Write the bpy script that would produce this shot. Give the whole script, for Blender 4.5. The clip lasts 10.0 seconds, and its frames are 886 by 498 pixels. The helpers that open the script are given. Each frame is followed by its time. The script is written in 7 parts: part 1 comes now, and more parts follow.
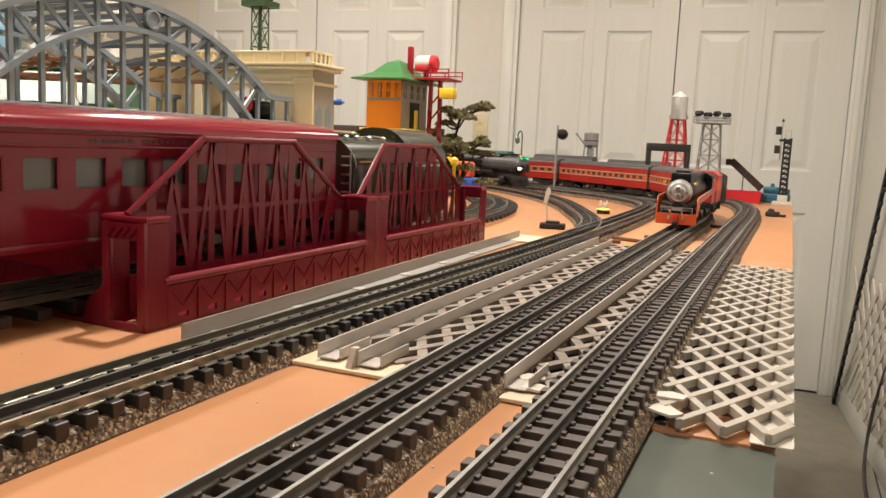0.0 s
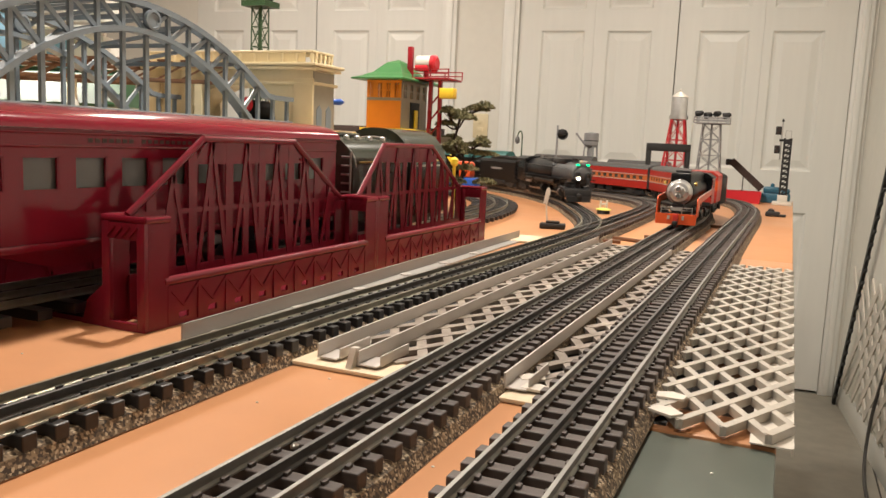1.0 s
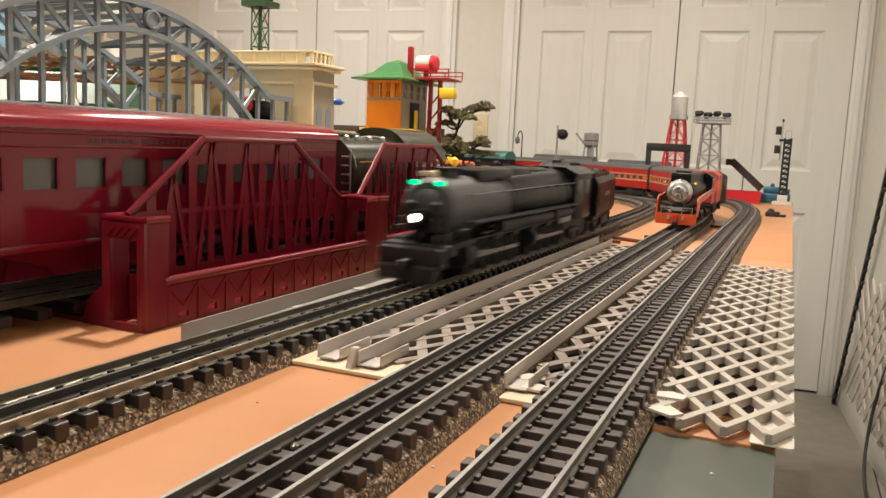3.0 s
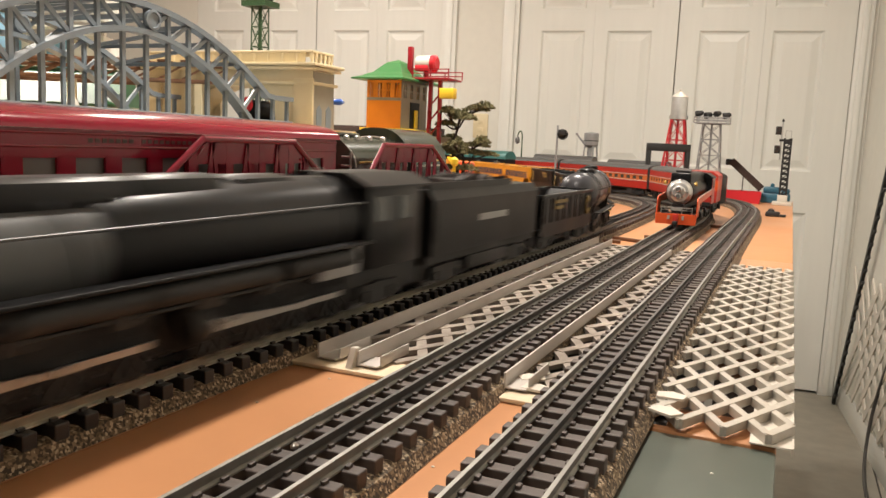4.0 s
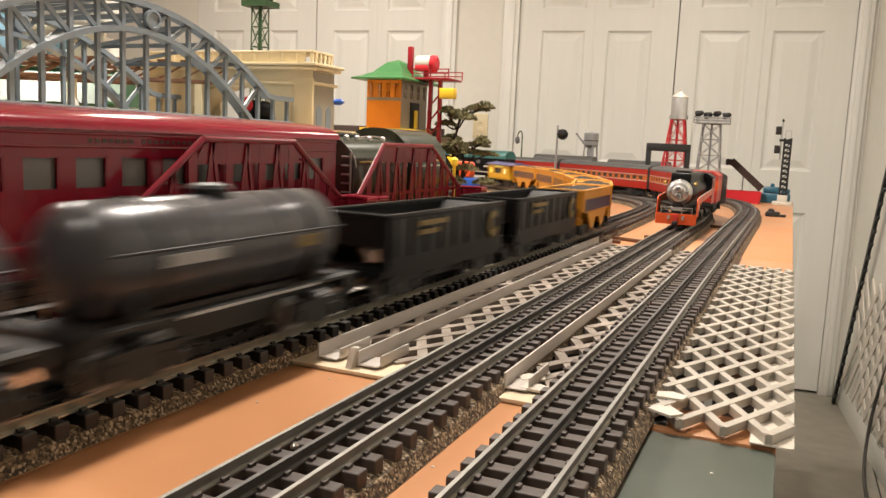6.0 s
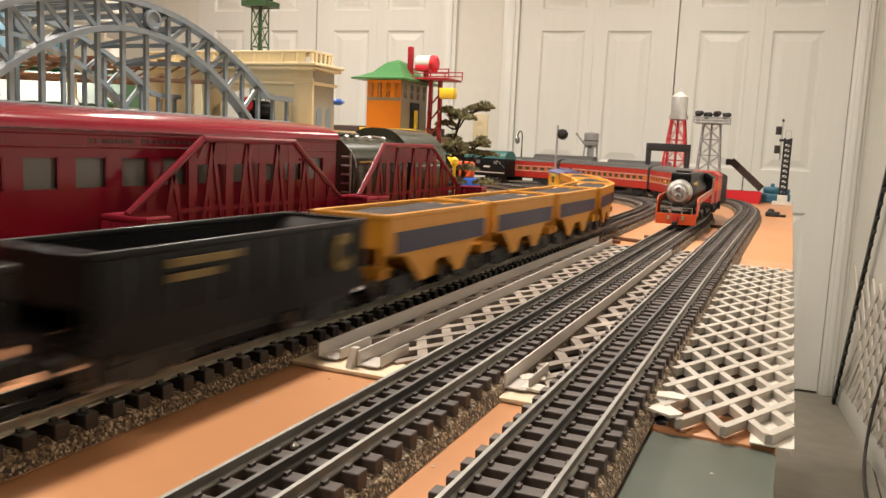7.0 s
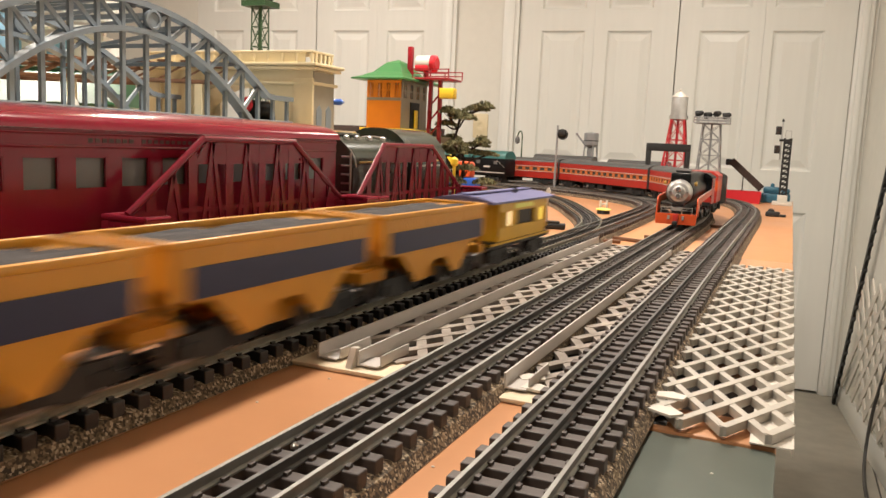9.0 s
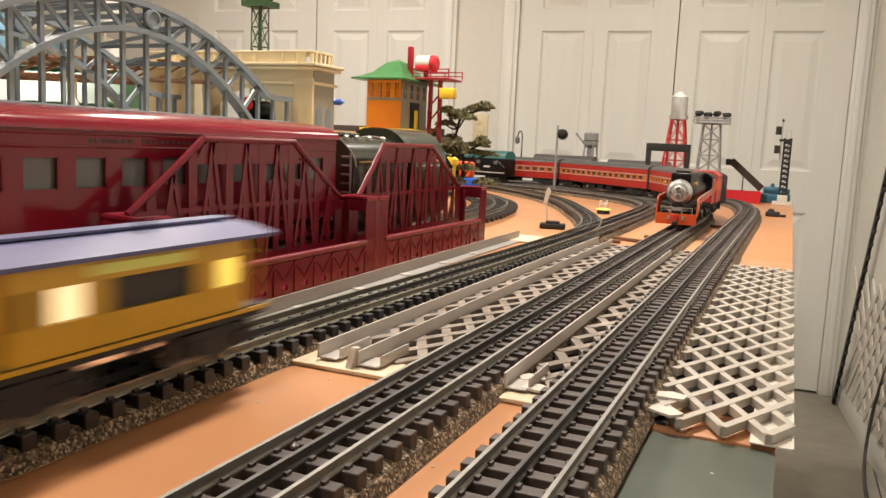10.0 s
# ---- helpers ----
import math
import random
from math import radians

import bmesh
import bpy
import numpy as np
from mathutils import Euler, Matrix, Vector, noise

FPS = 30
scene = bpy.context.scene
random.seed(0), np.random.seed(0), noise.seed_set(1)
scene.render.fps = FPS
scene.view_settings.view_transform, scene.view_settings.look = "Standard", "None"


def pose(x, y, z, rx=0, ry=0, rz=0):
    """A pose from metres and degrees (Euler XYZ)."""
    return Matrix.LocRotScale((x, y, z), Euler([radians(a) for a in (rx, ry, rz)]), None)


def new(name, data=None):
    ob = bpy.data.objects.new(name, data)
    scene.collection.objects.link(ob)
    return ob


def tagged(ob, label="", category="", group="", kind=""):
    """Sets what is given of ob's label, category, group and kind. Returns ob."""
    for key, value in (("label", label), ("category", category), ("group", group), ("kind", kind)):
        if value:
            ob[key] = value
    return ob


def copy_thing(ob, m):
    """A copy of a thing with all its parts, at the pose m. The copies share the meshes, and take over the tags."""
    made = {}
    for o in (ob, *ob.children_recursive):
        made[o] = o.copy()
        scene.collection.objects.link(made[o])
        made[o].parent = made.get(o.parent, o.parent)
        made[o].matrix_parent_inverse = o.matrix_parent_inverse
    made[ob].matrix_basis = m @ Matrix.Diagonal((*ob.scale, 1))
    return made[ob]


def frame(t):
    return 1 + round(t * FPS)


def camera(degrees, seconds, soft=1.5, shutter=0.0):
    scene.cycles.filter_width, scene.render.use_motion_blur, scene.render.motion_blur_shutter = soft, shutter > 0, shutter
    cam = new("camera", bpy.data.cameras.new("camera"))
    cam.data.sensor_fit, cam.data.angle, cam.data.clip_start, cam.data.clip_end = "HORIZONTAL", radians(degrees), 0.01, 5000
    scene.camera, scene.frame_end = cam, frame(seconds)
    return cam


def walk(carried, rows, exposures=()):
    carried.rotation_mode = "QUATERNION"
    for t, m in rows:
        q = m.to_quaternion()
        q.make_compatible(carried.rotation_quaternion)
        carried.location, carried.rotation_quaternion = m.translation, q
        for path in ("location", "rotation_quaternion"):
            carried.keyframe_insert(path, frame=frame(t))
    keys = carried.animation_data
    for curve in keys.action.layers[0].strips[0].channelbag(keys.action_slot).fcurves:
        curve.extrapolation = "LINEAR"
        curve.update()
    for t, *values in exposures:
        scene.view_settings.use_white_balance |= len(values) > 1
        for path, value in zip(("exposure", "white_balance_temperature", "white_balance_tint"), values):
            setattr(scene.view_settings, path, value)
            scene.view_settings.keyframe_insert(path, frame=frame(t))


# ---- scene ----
cam = camera(58.5, 10.0, soft=1.5, shutter=1.0)
EYE = pose(0.0, 0.0, 0.139, 82.397, -2.556, 23.742)
walk(cam, [(0.0, EYE), (10.0, EYE)], [(0.0, 0.33, 6000, 10), (2.7, 0.33, 6000, 10), (3.8, 0.47, 6000, 10), (9.4, 0.47, 6000, 10), (10.0, 0.40, 6000, 10)])

# ---------------------------------------------------------------- light
world = bpy.data.worlds.new("room_air")
scene.world = world
world.use_nodes = True
world.node_tree.nodes["Background"].inputs[0].default_value = (1.0, 0.86, 0.7, 1)
world.node_tree.nodes["Background"].inputs[1].default_value = 0.10
CEIL = 1.48
FLOOR = -0.922
LAMPS = [(-0.50, 1.15), (-2.1, 2.5), (-0.55, -0.6), (-0.25, 2.75), (-1.9, 1.0)]
POWER = [34, 17, 10, 7, 25]


# ---------------------------------------------------------------- materials
def mat(name, col, rough=0.5, metal=0.0, grain=0.12, size=60.0, bump=0.1, coat=0.0, col2=None, island=0.0, obj=0.0, glow=0.0, stretch=None, spec=0.5):
    """A surface with two scales of colour change, fine relief and uneven gloss."""
    m = bpy.data.materials.new(name)
    m.use_nodes = True
    nt = m.node_tree
    b = nt.nodes["Principled BSDF"]
    co = nt.nodes.new("ShaderNodeTexCoord")
    src = co.outputs["Object"]
    if stretch:
        mp = nt.nodes.new("ShaderNodeMapping")
        mp.inputs["Scale"].default_value = stretch
        nt.links.new(src, mp.inputs[0])
        src = mp.outputs[0]
    n1 = nt.nodes.new("ShaderNodeTexNoise")
    n1.inputs["Scale"].default_value = size
    n1.inputs["Detail"].default_value = 6
    n2 = nt.nodes.new("ShaderNodeTexNoise")
    n2.inputs["Scale"].default_value = size * 0.13
    n2.inputs["Detail"].default_value = 3
    nt.links.new(src, n1.inputs["Vector"])
    nt.links.new(src, n2.inputs["Vector"])
    add = nt.nodes.new("ShaderNodeMath")
    add.operation = "ADD"
    nt.links.new(n1.outputs[0], add.inputs[0])
    nt.links.new(n2.outputs[0], add.inputs[1])
    val = add.outputs[0]
    for amount, kind, out in ((island, "ShaderNodeNewGeometry", "Random Per Island"), (obj, "ShaderNodeObjectInfo", "Random")):
        if amount:
            nn = nt.nodes.new(kind)
            mul = nt.nodes.new("ShaderNodeMath")
            mul.operation = "MULTIPLY_ADD"
            mul.inputs[1].default_value = amount
            nt.links.new(nn.outputs[out], mul.inputs[0])
            nt.links.new(val, mul.inputs[2])
            val = mul.outputs[0]
    ramp = nt.nodes.new("ShaderNodeMapRange")
    ramp.inputs[1].default_value = 0.6
    ramp.inputs[2].default_value = 1.4 + (island + obj) * 0.8
    nt.links.new(val, ramp.inputs[0])
    mix = nt.nodes.new("ShaderNodeMix")
    mix.data_type = "RGBA"
    lo = [c * (1 - grain) for c in col]
    hi = [min(1, c * (1 + grain)) for c in col] if col2 is None else col2
    mix.inputs["A"].default_value = (*lo, 1)
    mix.inputs["B"].default_value = (*hi, 1)
    nt.links.new(ramp.outputs[0], mix.inputs["Factor"])
    nt.links.new(mix.outputs["Result"], b.inputs["Base Color"])
    rr = nt.nodes.new("ShaderNodeMapRange")
    rr.inputs[1].default_value, rr.inputs[2].default_value = 0.3, 0.7
    rr.inputs[3].default_value, rr.inputs[4].default_value = max(0.02, rough * 0.85), min(1, rough * 1.15)
    nt.links.new(n2.outputs[0], rr.inputs[0])
    nt.links.new(rr.outputs[0], b.inputs["Roughness"])
    b.inputs["Metallic"].default_value = metal
    b.inputs["Specular IOR Level"].default_value = spec
    b.inputs["Coat Weight"].default_value = coat
    b.inputs["Coat Roughness"].default_value = 0.08
    if bump:
        bp = nt.nodes.new("ShaderNodeBump")
        bp.inputs["Strength"].default_value = bump
        bp.inputs["Distance"].default_value = 0.05 / size
        nt.links.new(n1.outputs[0], bp.inputs["Height"])
        nt.links.new(bp.outputs[0], b.inputs["Normal"])
    if glow:
        b.inputs["Emission Color"].default_value = (*col, 1)
        b.inputs["Emission Strength"].default_value = glow
    return m


M = dict(
    wall=mat("wall_paint", (0.70, 0.685, 0.62), 0.6, size=25, grain=0.04, bump=0.05),
    door=mat("door_paint", (0.735, 0.735, 0.69), 0.42, size=40, grain=0.03, bump=0.06, stretch=(1, 1, 0.08)),
    gap=mat("gap_dark", (0.05, 0.045, 0.04), 0.8, size=30),
    floor=mat("floor_paint", (0.35, 0.33, 0.275), 0.45, size=14, grain=0.18, bump=0.08),
    orange=mat("board_paint", (0.485, 0.228, 0.098), 0.42, size=35, grain=0.06, bump=0.05),
    green=mat("grey_green_board", (0.085, 0.10, 0.083), 0.4, size=45, grain=0.12, bump=0.06),
    ply=mat("raw_plywood", (0.62, 0.50, 0.34), 0.6, size=60, grain=0.15, bump=0.1, stretch=(1, 0.15, 1)),
    tie=mat("tie_wood", (0.030, 0.021, 0.018), 0.6, size=300, grain=0.35, bump=0.3, obj=0.5, col2=(0.095, 0.070, 0.058), stretch=(0.15, 1, 1)),
    rail=mat("rail_tinned", (0.25, 0.24, 0.22), 0.5, 0.6, size=120, grain=0.2, bump=0.1),
    rail_new=mat("rail_bright", (0.33, 0.31, 0.25), 0.36, 0.85, size=120, grain=0.2, bump=0.1),
    tie_black=mat("tie_black", (0.008, 0.007, 0.007), 0.42, size=300, grain=0.35, bump=0.3, obj=0.4, col2=(0.020, 0.017, 0.017), stretch=(0.15, 1, 1)),
    rail_dark=mat("rail_blackened", (0.070, 0.064, 0.060), 0.5, 0.3, size=120, grain=0.3),
    white=mat("white_plastic", (0.60, 0.56, 0.49), 0.35, size=70, grain=0.07, bump=0.06),
    alu=mat("white_angle", (0.50, 0.465, 0.43), 0.4, size=90, grain=0.1, bump=0.1, stretch=(1, 0.1, 1)),
    red=mat("red_enamel", (0.17, 0.010, 0.022), 0.24, size=60, grain=0.14, bump=0.06, spec=0.4),
    redcar=mat("maroon_enamel", (0.19, 0.0085, 0.022), 0.15, size=40, grain=0.10, bump=0.03, spec=0.4),
    black=mat("black_paint", (0.006, 0.006, 0.0065), 0.34, size=90, grain=0.3, bump=0.12, spec=0.22),
    soot=mat("matt_black", (0.011, 0.0105, 0.010), 0.6, size=120, grain=0.3, bump=0.2),
    smoke=mat("smokebox_grey", (0.075, 0.077, 0.078), 0.45, 0.2, size=90, grain=0.15),
    silver=mat("silver_paint", (0.55, 0.55, 0.54), 0.3, 0.7, size=90, grain=0.12),
    steel=mat("bare_steel", (0.45, 0.44, 0.42), 0.3, 1.0, size=90, grain=0.15),
    locor=mat("loco_orange", (0.62, 0.09, 0.02), 0.35, size=80, grain=0.08),
    locred=mat("loco_red", (0.42, 0.03, 0.02), 0.35, size=80, grain=0.08),
    daylight_red=mat("coach_red", (0.33, 0.022, 0.014), 0.35, size=80, grain=0.08),
    daylight_org=mat("coach_orange", (0.48, 0.13, 0.03), 0.35, size=80, grain=0.08),
    roofgrey=mat("coach_roof", (0.06, 0.058, 0.056), 0.5, size=80, grain=0.2),
    yellow=mat("hopper_yellow", (0.58, 0.26, 0.02), 0.35, size=70, grain=0.1),
    cabyel=mat("caboose_yellow", (0.58, 0.335, 0.014), 0.32, size=70, grain=0.08),
    blue=mat("stripe_blue", (0.025, 0.025, 0.06), 0.4, size=70, grain=0.1),
    bluroof=mat("caboose_roof_blue", (0.10, 0.10, 0.22), 0.45, size=70, grain=0.15),
    coal=mat("coal_load", (0.012, 0.011, 0.012), 0.8, size=300, grain=0.6, bump=1.0, col2=(0.085, 0.072, 0.066), spec=0.2),
    tank=mat("tank_grey", (0.05, 0.05, 0.056), 0.28, 0.2, size=80, grain=0.15),
    green_loco=mat("green_enamel", (0.025, 0.032, 0.022), 0.25, size=60, grain=0.15, coat=0.5),
    teal=mat("teal_paint", (0.03, 0.12, 0.11), 0.4, size=60, grain=0.1),
    bluegrey=mat("arch_bluegrey", (0.165, 0.195, 0.22), 0.32, size=70, grain=0.12, coat=0.2),
    cream=mat("cream_enamel", (0.68, 0.58, 0.37), 0.4, size=50, grain=0.06),
    # taupe of the cabin band, and painted shade on cabin and gate sides
    taupe=mat("taupe_band_and_shade", (0.27, 0.24, 0.185), 0.45, size=50, grain=0.08),
    houseor=mat("house_orange", (0.75, 0.24, 0.01), 0.35, size=60, grain=0.06),
    stgreen=mat("station_green", (0.022, 0.085, 0.034), 0.4, size=60, grain=0.15),
    grass=mat("roof_green", (0.04, 0.15, 0.045), 0.35, size=60, grain=0.1),
    dkgreen=mat("tower_green", (0.035, 0.075, 0.03), 0.4, size=60, grain=0.15),
    yel=mat("bright_yellow", (0.78, 0.55, 0.03), 0.35, size=60, grain=0.06),
    twred=mat("tower_red", (0.50, 0.025, 0.03), 0.35, size=60, grain=0.1),
    dkred=mat("beacon_red", (0.30, 0.012, 0.02), 0.3, size=60, grain=0.1),
    grey=mat("grey_paint", (0.30, 0.30, 0.30), 0.4, 0.3, size=70, grain=0.12),
    bark=mat("bark", (0.035, 0.02, 0.015), 0.8, size=200, grain=0.4, bump=0.8),
    leaf=mat("foliage", (0.06, 0.06, 0.022), 0.8, size=150, grain=0.4, island=0.5, col2=(0.24, 0.215, 0.095)),
    cabglass=mat("dark_cab_glass", (0.030, 0.036, 0.036), 0.15, size=50, grain=0.2),
    glass=mat("frosted_window", (0.125, 0.122, 0.118), 0.2, size=50, grain=0.08),
    bluetoy=mat("toy_blue", (0.03, 0.13, 0.20), 0.4, size=70, grain=0.15),
    plastic_red=mat("toy_red", (0.55, 0.02, 0.03), 0.35, size=60, grain=0.06),
    box_purple=mat("box_purple", (0.07, 0.05, 0.11), 0.5, size=40, grain=0.2),
    cable=mat("cable_grey", (0.07, 0.065, 0.06), 0.5, size=80, grain=0.1),
    headlight=mat("headlight_glow", (1.0, 0.84, 0.58), 0.3, glow=9.0),
    marker=mat("marker_green_glow", (0.0, 0.8, 0.26), 0.3, glow=1.5),
    warmwin=mat("lit_window", (1.0, 0.75, 0.38), 0.4, glow=0.9),
    lamp=mat("lamp_glow", (1.0, 0.85, 0.65), 0.4, glow=14.0),
    brassy=mat("emblem_yellow", (0.17, 0.115, 0.025), 0.5, size=120, grain=0.3),
    cream_dull=mat("platform_tan", (0.36, 0.28, 0.17), 0.5, size=40, grain=0.1),
    lemon=mat("lemon_plastic", (0.72, 0.72, 0.16), 0.4, size=60, grain=0.06),
    cobalt=mat("cobalt_plastic", (0.02, 0.08, 0.35), 0.35, size=60, grain=0.1),
    paleblue=mat("pale_blue_enamel", (0.22, 0.42, 0.58), 0.35, size=60, grain=0.1),
    shim=mat("brown_wood", (0.16, 0.075, 0.035), 0.6, size=120, grain=0.25, stretch=(0.2, 1, 1)),
    lemonlit=mat("lit_yellow_window", (1.0, 0.72, 0.12), 0.4, glow=0.7),
    goldtext=mat("dull_gold_lettering", (0.06, 0.022, 0.016), 0.5, size=90, grain=0.2),
    brass=mat("brass", (0.55, 0.38, 0.12), 0.3, 1.0, size=80),
)


def ballast(name, cols, size):
    """Coarse crumbs of mixed browns with deep relief."""
    m = bpy.data.materials.new(name)
    m.use_nodes = True
    nt = m.node_tree
    b = nt.nodes["Principled BSDF"]
    co = nt.nodes.new("ShaderNodeTexCoord")
    v = nt.nodes.new("ShaderNodeTexVoronoi")
    v.inputs["Scale"].default_value = size
    nt.links.new(co.outputs["Object"], v.inputs["Vector"])
    sep = nt.nodes.new("ShaderNodeSeparateColor")
    nt.links.new(v.outputs["Color"], sep.inputs[0])
    r = nt.nodes.new("ShaderNodeValToRGB")
    r.color_ramp.interpolation = "CONSTANT"
    r.color_ramp.elements[0].color = (*cols[0], 1)
    r.color_ramp.elements[1].color = (*cols[-1], 1)
    r.color_ramp.elements[1].position = 0.85
    for k, c in enumerate(cols[1:-1]):
        e = r.color_ramp.elements.new(0.35 + 0.5 * k / max(1, len(cols) - 2))
        e.color = (*c, 1)
    nt.links.new(sep.outputs[0], r.inputs[0])
    nt.links.new(r.outputs[0], b.inputs["Base Color"])
    b.inputs["Roughness"].default_value = 0.85
    bp = nt.nodes.new("ShaderNodeBump")
    bp.inputs["Strength"].default_value = 0.9
    bp.inputs["Distance"].default_value = 0.0015
    nt.links.new(sep.outputs[1], bp.inputs["Height"])
    nt.links.new(bp.outputs[0], b.inputs["Normal"])
    return m


M["cork"] = ballast("cork_crumbs", [(0.045, 0.030, 0.018), (0.11, 0.074, 0.040), (0.20, 0.14, 0.080), (0.40, 0.31, 0.20)], 820)
M["strip"] = mat("dull_aluminium", (0.34, 0.325, 0.305), 0.45, 0.3, size=90, grain=0.14, bump=0.1, stretch=(1, 0.1, 1))
M["slat"] = mat("lattice_plastic", (0.42, 0.385, 0.33), 0.32, size=110, grain=0.14, bump=0.1)
M["slat_dirty"] = mat("lattice_grimy", (0.17, 0.135, 0.11), 0.42, size=70, grain=0.4, bump=0.15, col2=(0.44, 0.38, 0.32))


# ---------------------------------------------------------------- mesh helpers
def bmnew():
    return bmesh.new()


def box(bm, x0, x1, y0, y1, z0, z1, bev=0.0, m=None):
    g = bmesh.ops.create_cube(bm, size=1)["verts"]
    bmesh.ops.scale(bm, vec=(x1 - x0, y1 - y0, z1 - z0), verts=g)
    bmesh.ops.translate(bm, vec=((x0 + x1) / 2, (y0 + y1) / 2, (z0 + z1) / 2), verts=g)
    if bev:
        es = list({e for v in g for e in v.link_edges})
        r = bmesh.ops.bevel(bm, geom=es, offset=bev, segments=2, affect="EDGES", profile=0.5)
        g = list({v for f in r["faces"] for v in f.verts} | {v for v in g if v.is_valid})
    if m is not None:
        bmesh.ops.transform(bm, matrix=m, verts=g)
    return bm


def rod(bm, p0, p1, r0, r1=None, seg=10, caps=True):
    p0, p1 = Vector(p0), Vector(p1)
    d = p1 - p0
    m = Matrix.Translation((p0 + p1) / 2) @ d.to_track_quat("Z", "Y").to_matrix().to_4x4()
    bmesh.ops.create_cone(bm, cap_ends=caps, segments=seg, radius1=r0, radius2=r0 if r1 is None else max(r1, 1e-5), depth=d.length, matrix=m)
    return bm


def beam(bm, p0, p1, w, h):
    """A square bar from p0 to p1, w across and h high."""
    p0, p1 = Vector(p0), Vector(p1)
    d = p1 - p0
    up = Vector((0, 0, 1)) if abs(d.normalized().z) < 0.99 else Vector((0, 1, 0))
    x = d.cross(up).normalized() * (w / 2)
    y = x.cross(d).normalized() * (h / 2)
    vs = [bm.verts.new(p + a * x + b * y) for p in (p0, p1) for a, b in ((-1, -1), (1, -1), (1, 1), (-1, 1))]
    for q in ((3, 2, 1, 0), (4, 5, 6, 7), (0, 1, 5, 4), (1, 2, 6, 5), (2, 3, 7, 6), (3, 0, 4, 7)):
        bm.faces.new([vs[i] for i in q])
    return bm


def prism(bm, pts, axis, a, b):
    """The outline pts, pushed along the axis from a to b. For x the outline is (y, z), for y (x, z), for z (x, y)."""
    def put(p, c):
        return {"x": (c, p[0], p[1]), "y": (p[0], c, p[1]), "z": (p[0], p[1], c)}[axis]
    lo = [bm.verts.new(put(p, a)) for p in pts]
    hi = [bm.verts.new(put(p, b)) for p in pts]
    n = len(pts)
    fs = [bm.faces.new(lo), bm.faces.new(hi[::-1])]
    for i in range(n):
        fs.append(bm.faces.new((lo[i], hi[i], hi[(i + 1) % n], lo[(i + 1) % n])))
    bmesh.ops.recalc_face_normals(bm, faces=fs)
    return bm


def lathe(bm, prof, c=(0, 0, 0), axis="z", seg=24):
    """Turned body: prof is (radius, height) pairs."""
    rings = []
    for r, h in prof:
        ring = []
        for i in range(seg):
            a = 2 * math.pi * i / seg
            u, v = r * math.cos(a), r * math.sin(a)
            p = {"z": (u, v, h), "y": (u, h, v), "x": (h, u, v)}[axis]
            ring.append(bm.verts.new(Vector(p) + Vector(c)))
        rings.append(ring)
    fs = []
    for r0, r1 in zip(rings, rings[1:]):
        for i in range(seg):
            fs.append(bm.faces.new((r0[i], r0[(i + 1) % seg], r1[(i + 1) % seg], r1[i])))
    fs.append(bm.faces.new(rings[0][::-1]))
    fs.append(bm.faces.new(rings[-1]))
    bmesh.ops.recalc_face_normals(bm, faces=fs)
    return bm


def pierced(axis, c, a0, a1, z0, z1, holes, thick=0.002):
    """One sheet across the axis at c with rectangular openings (a0, a1, z0, z1) cut through it."""
    bm = bmesh.new()
    us = sorted({round(v, 6) for v in [a0, a1] + [q for o in holes for q in o[:2]]})
    ws = sorted({round(v, 6) for v in [z0, z1] + [q for o in holes for q in o[2:]]})
    both = {}
    def at(i, j, side):
        if (i, j, side) not in both:
            d = c + side * thick / 2
            both[(i, j, side)] = bm.verts.new((d, us[i], ws[j]) if axis == "x" else (us[i], d, ws[j]))
        return both[(i, j, side)]
    def solid(i, j):
        if not (0 <= i < len(us) - 1 and 0 <= j < len(ws) - 1):
            return False
        u, w = (us[i] + us[i + 1]) / 2, (ws[j] + ws[j + 1]) / 2
        return not any(o[0] < u < o[1] and o[2] < w < o[3] for o in holes)
    for i in range(len(us) - 1):
        for j in range(len(ws) - 1):
            if solid(i, j):
                for side in (-1, 1):
                    bm.faces.new([at(p, q, side) for p, q in ((i, j), (i + 1, j), (i + 1, j + 1), (i, j + 1))])
                for di, dj, e in ((-1, 0, ((i, j), (i, j + 1))), (1, 0, ((i + 1, j), (i + 1, j + 1))), (0, -1, ((i, j), (i + 1, j))), (0, 1, ((i, j + 1), (i + 1, j + 1)))):
                    if not solid(i + di, j + dj):
                        bm.faces.new([at(*e[0], -1), at(*e[1], -1), at(*e[1], 1), at(*e[0], 1)])
    bmesh.ops.recalc_face_normals(bm, faces=bm.faces[:])
    return bm


def sweep(bm, pts, w, h):
    """One unbroken bar through pts, which lie in a plane of constant x: w across and h thick."""
    n = len(pts)
    rings = []
    for i, p in enumerate(pts):
        d = (Vector(pts[min(i + 1, n - 1)]) - Vector(pts[max(i - 1, 0)])).normalized()
        up = Vector((0, -d.z, d.y)) * (h / 2)
        rings.append([bm.verts.new(Vector(p) + Vector((a * w / 2, 0, 0)) + b * up) for a, b in ((-1, -1), (1, -1), (1, 1), (-1, 1))])
    for a, b in zip(rings, rings[1:]):
        for i in range(4):
            bm.faces.new((a[i], a[(i + 1) % 4], b[(i + 1) % 4], b[i]))
    bm.faces.new(rings[0][::-1])
    bm.faces.new(rings[-1])
    bmesh.ops.recalc_face_normals(bm, faces=bm.faces[:])
    return bm


def smooth(me, angle=35):
    for p in me.polygons:
        p.use_smooth = True
    me.set_sharp_from_angle(angle=radians(angle))


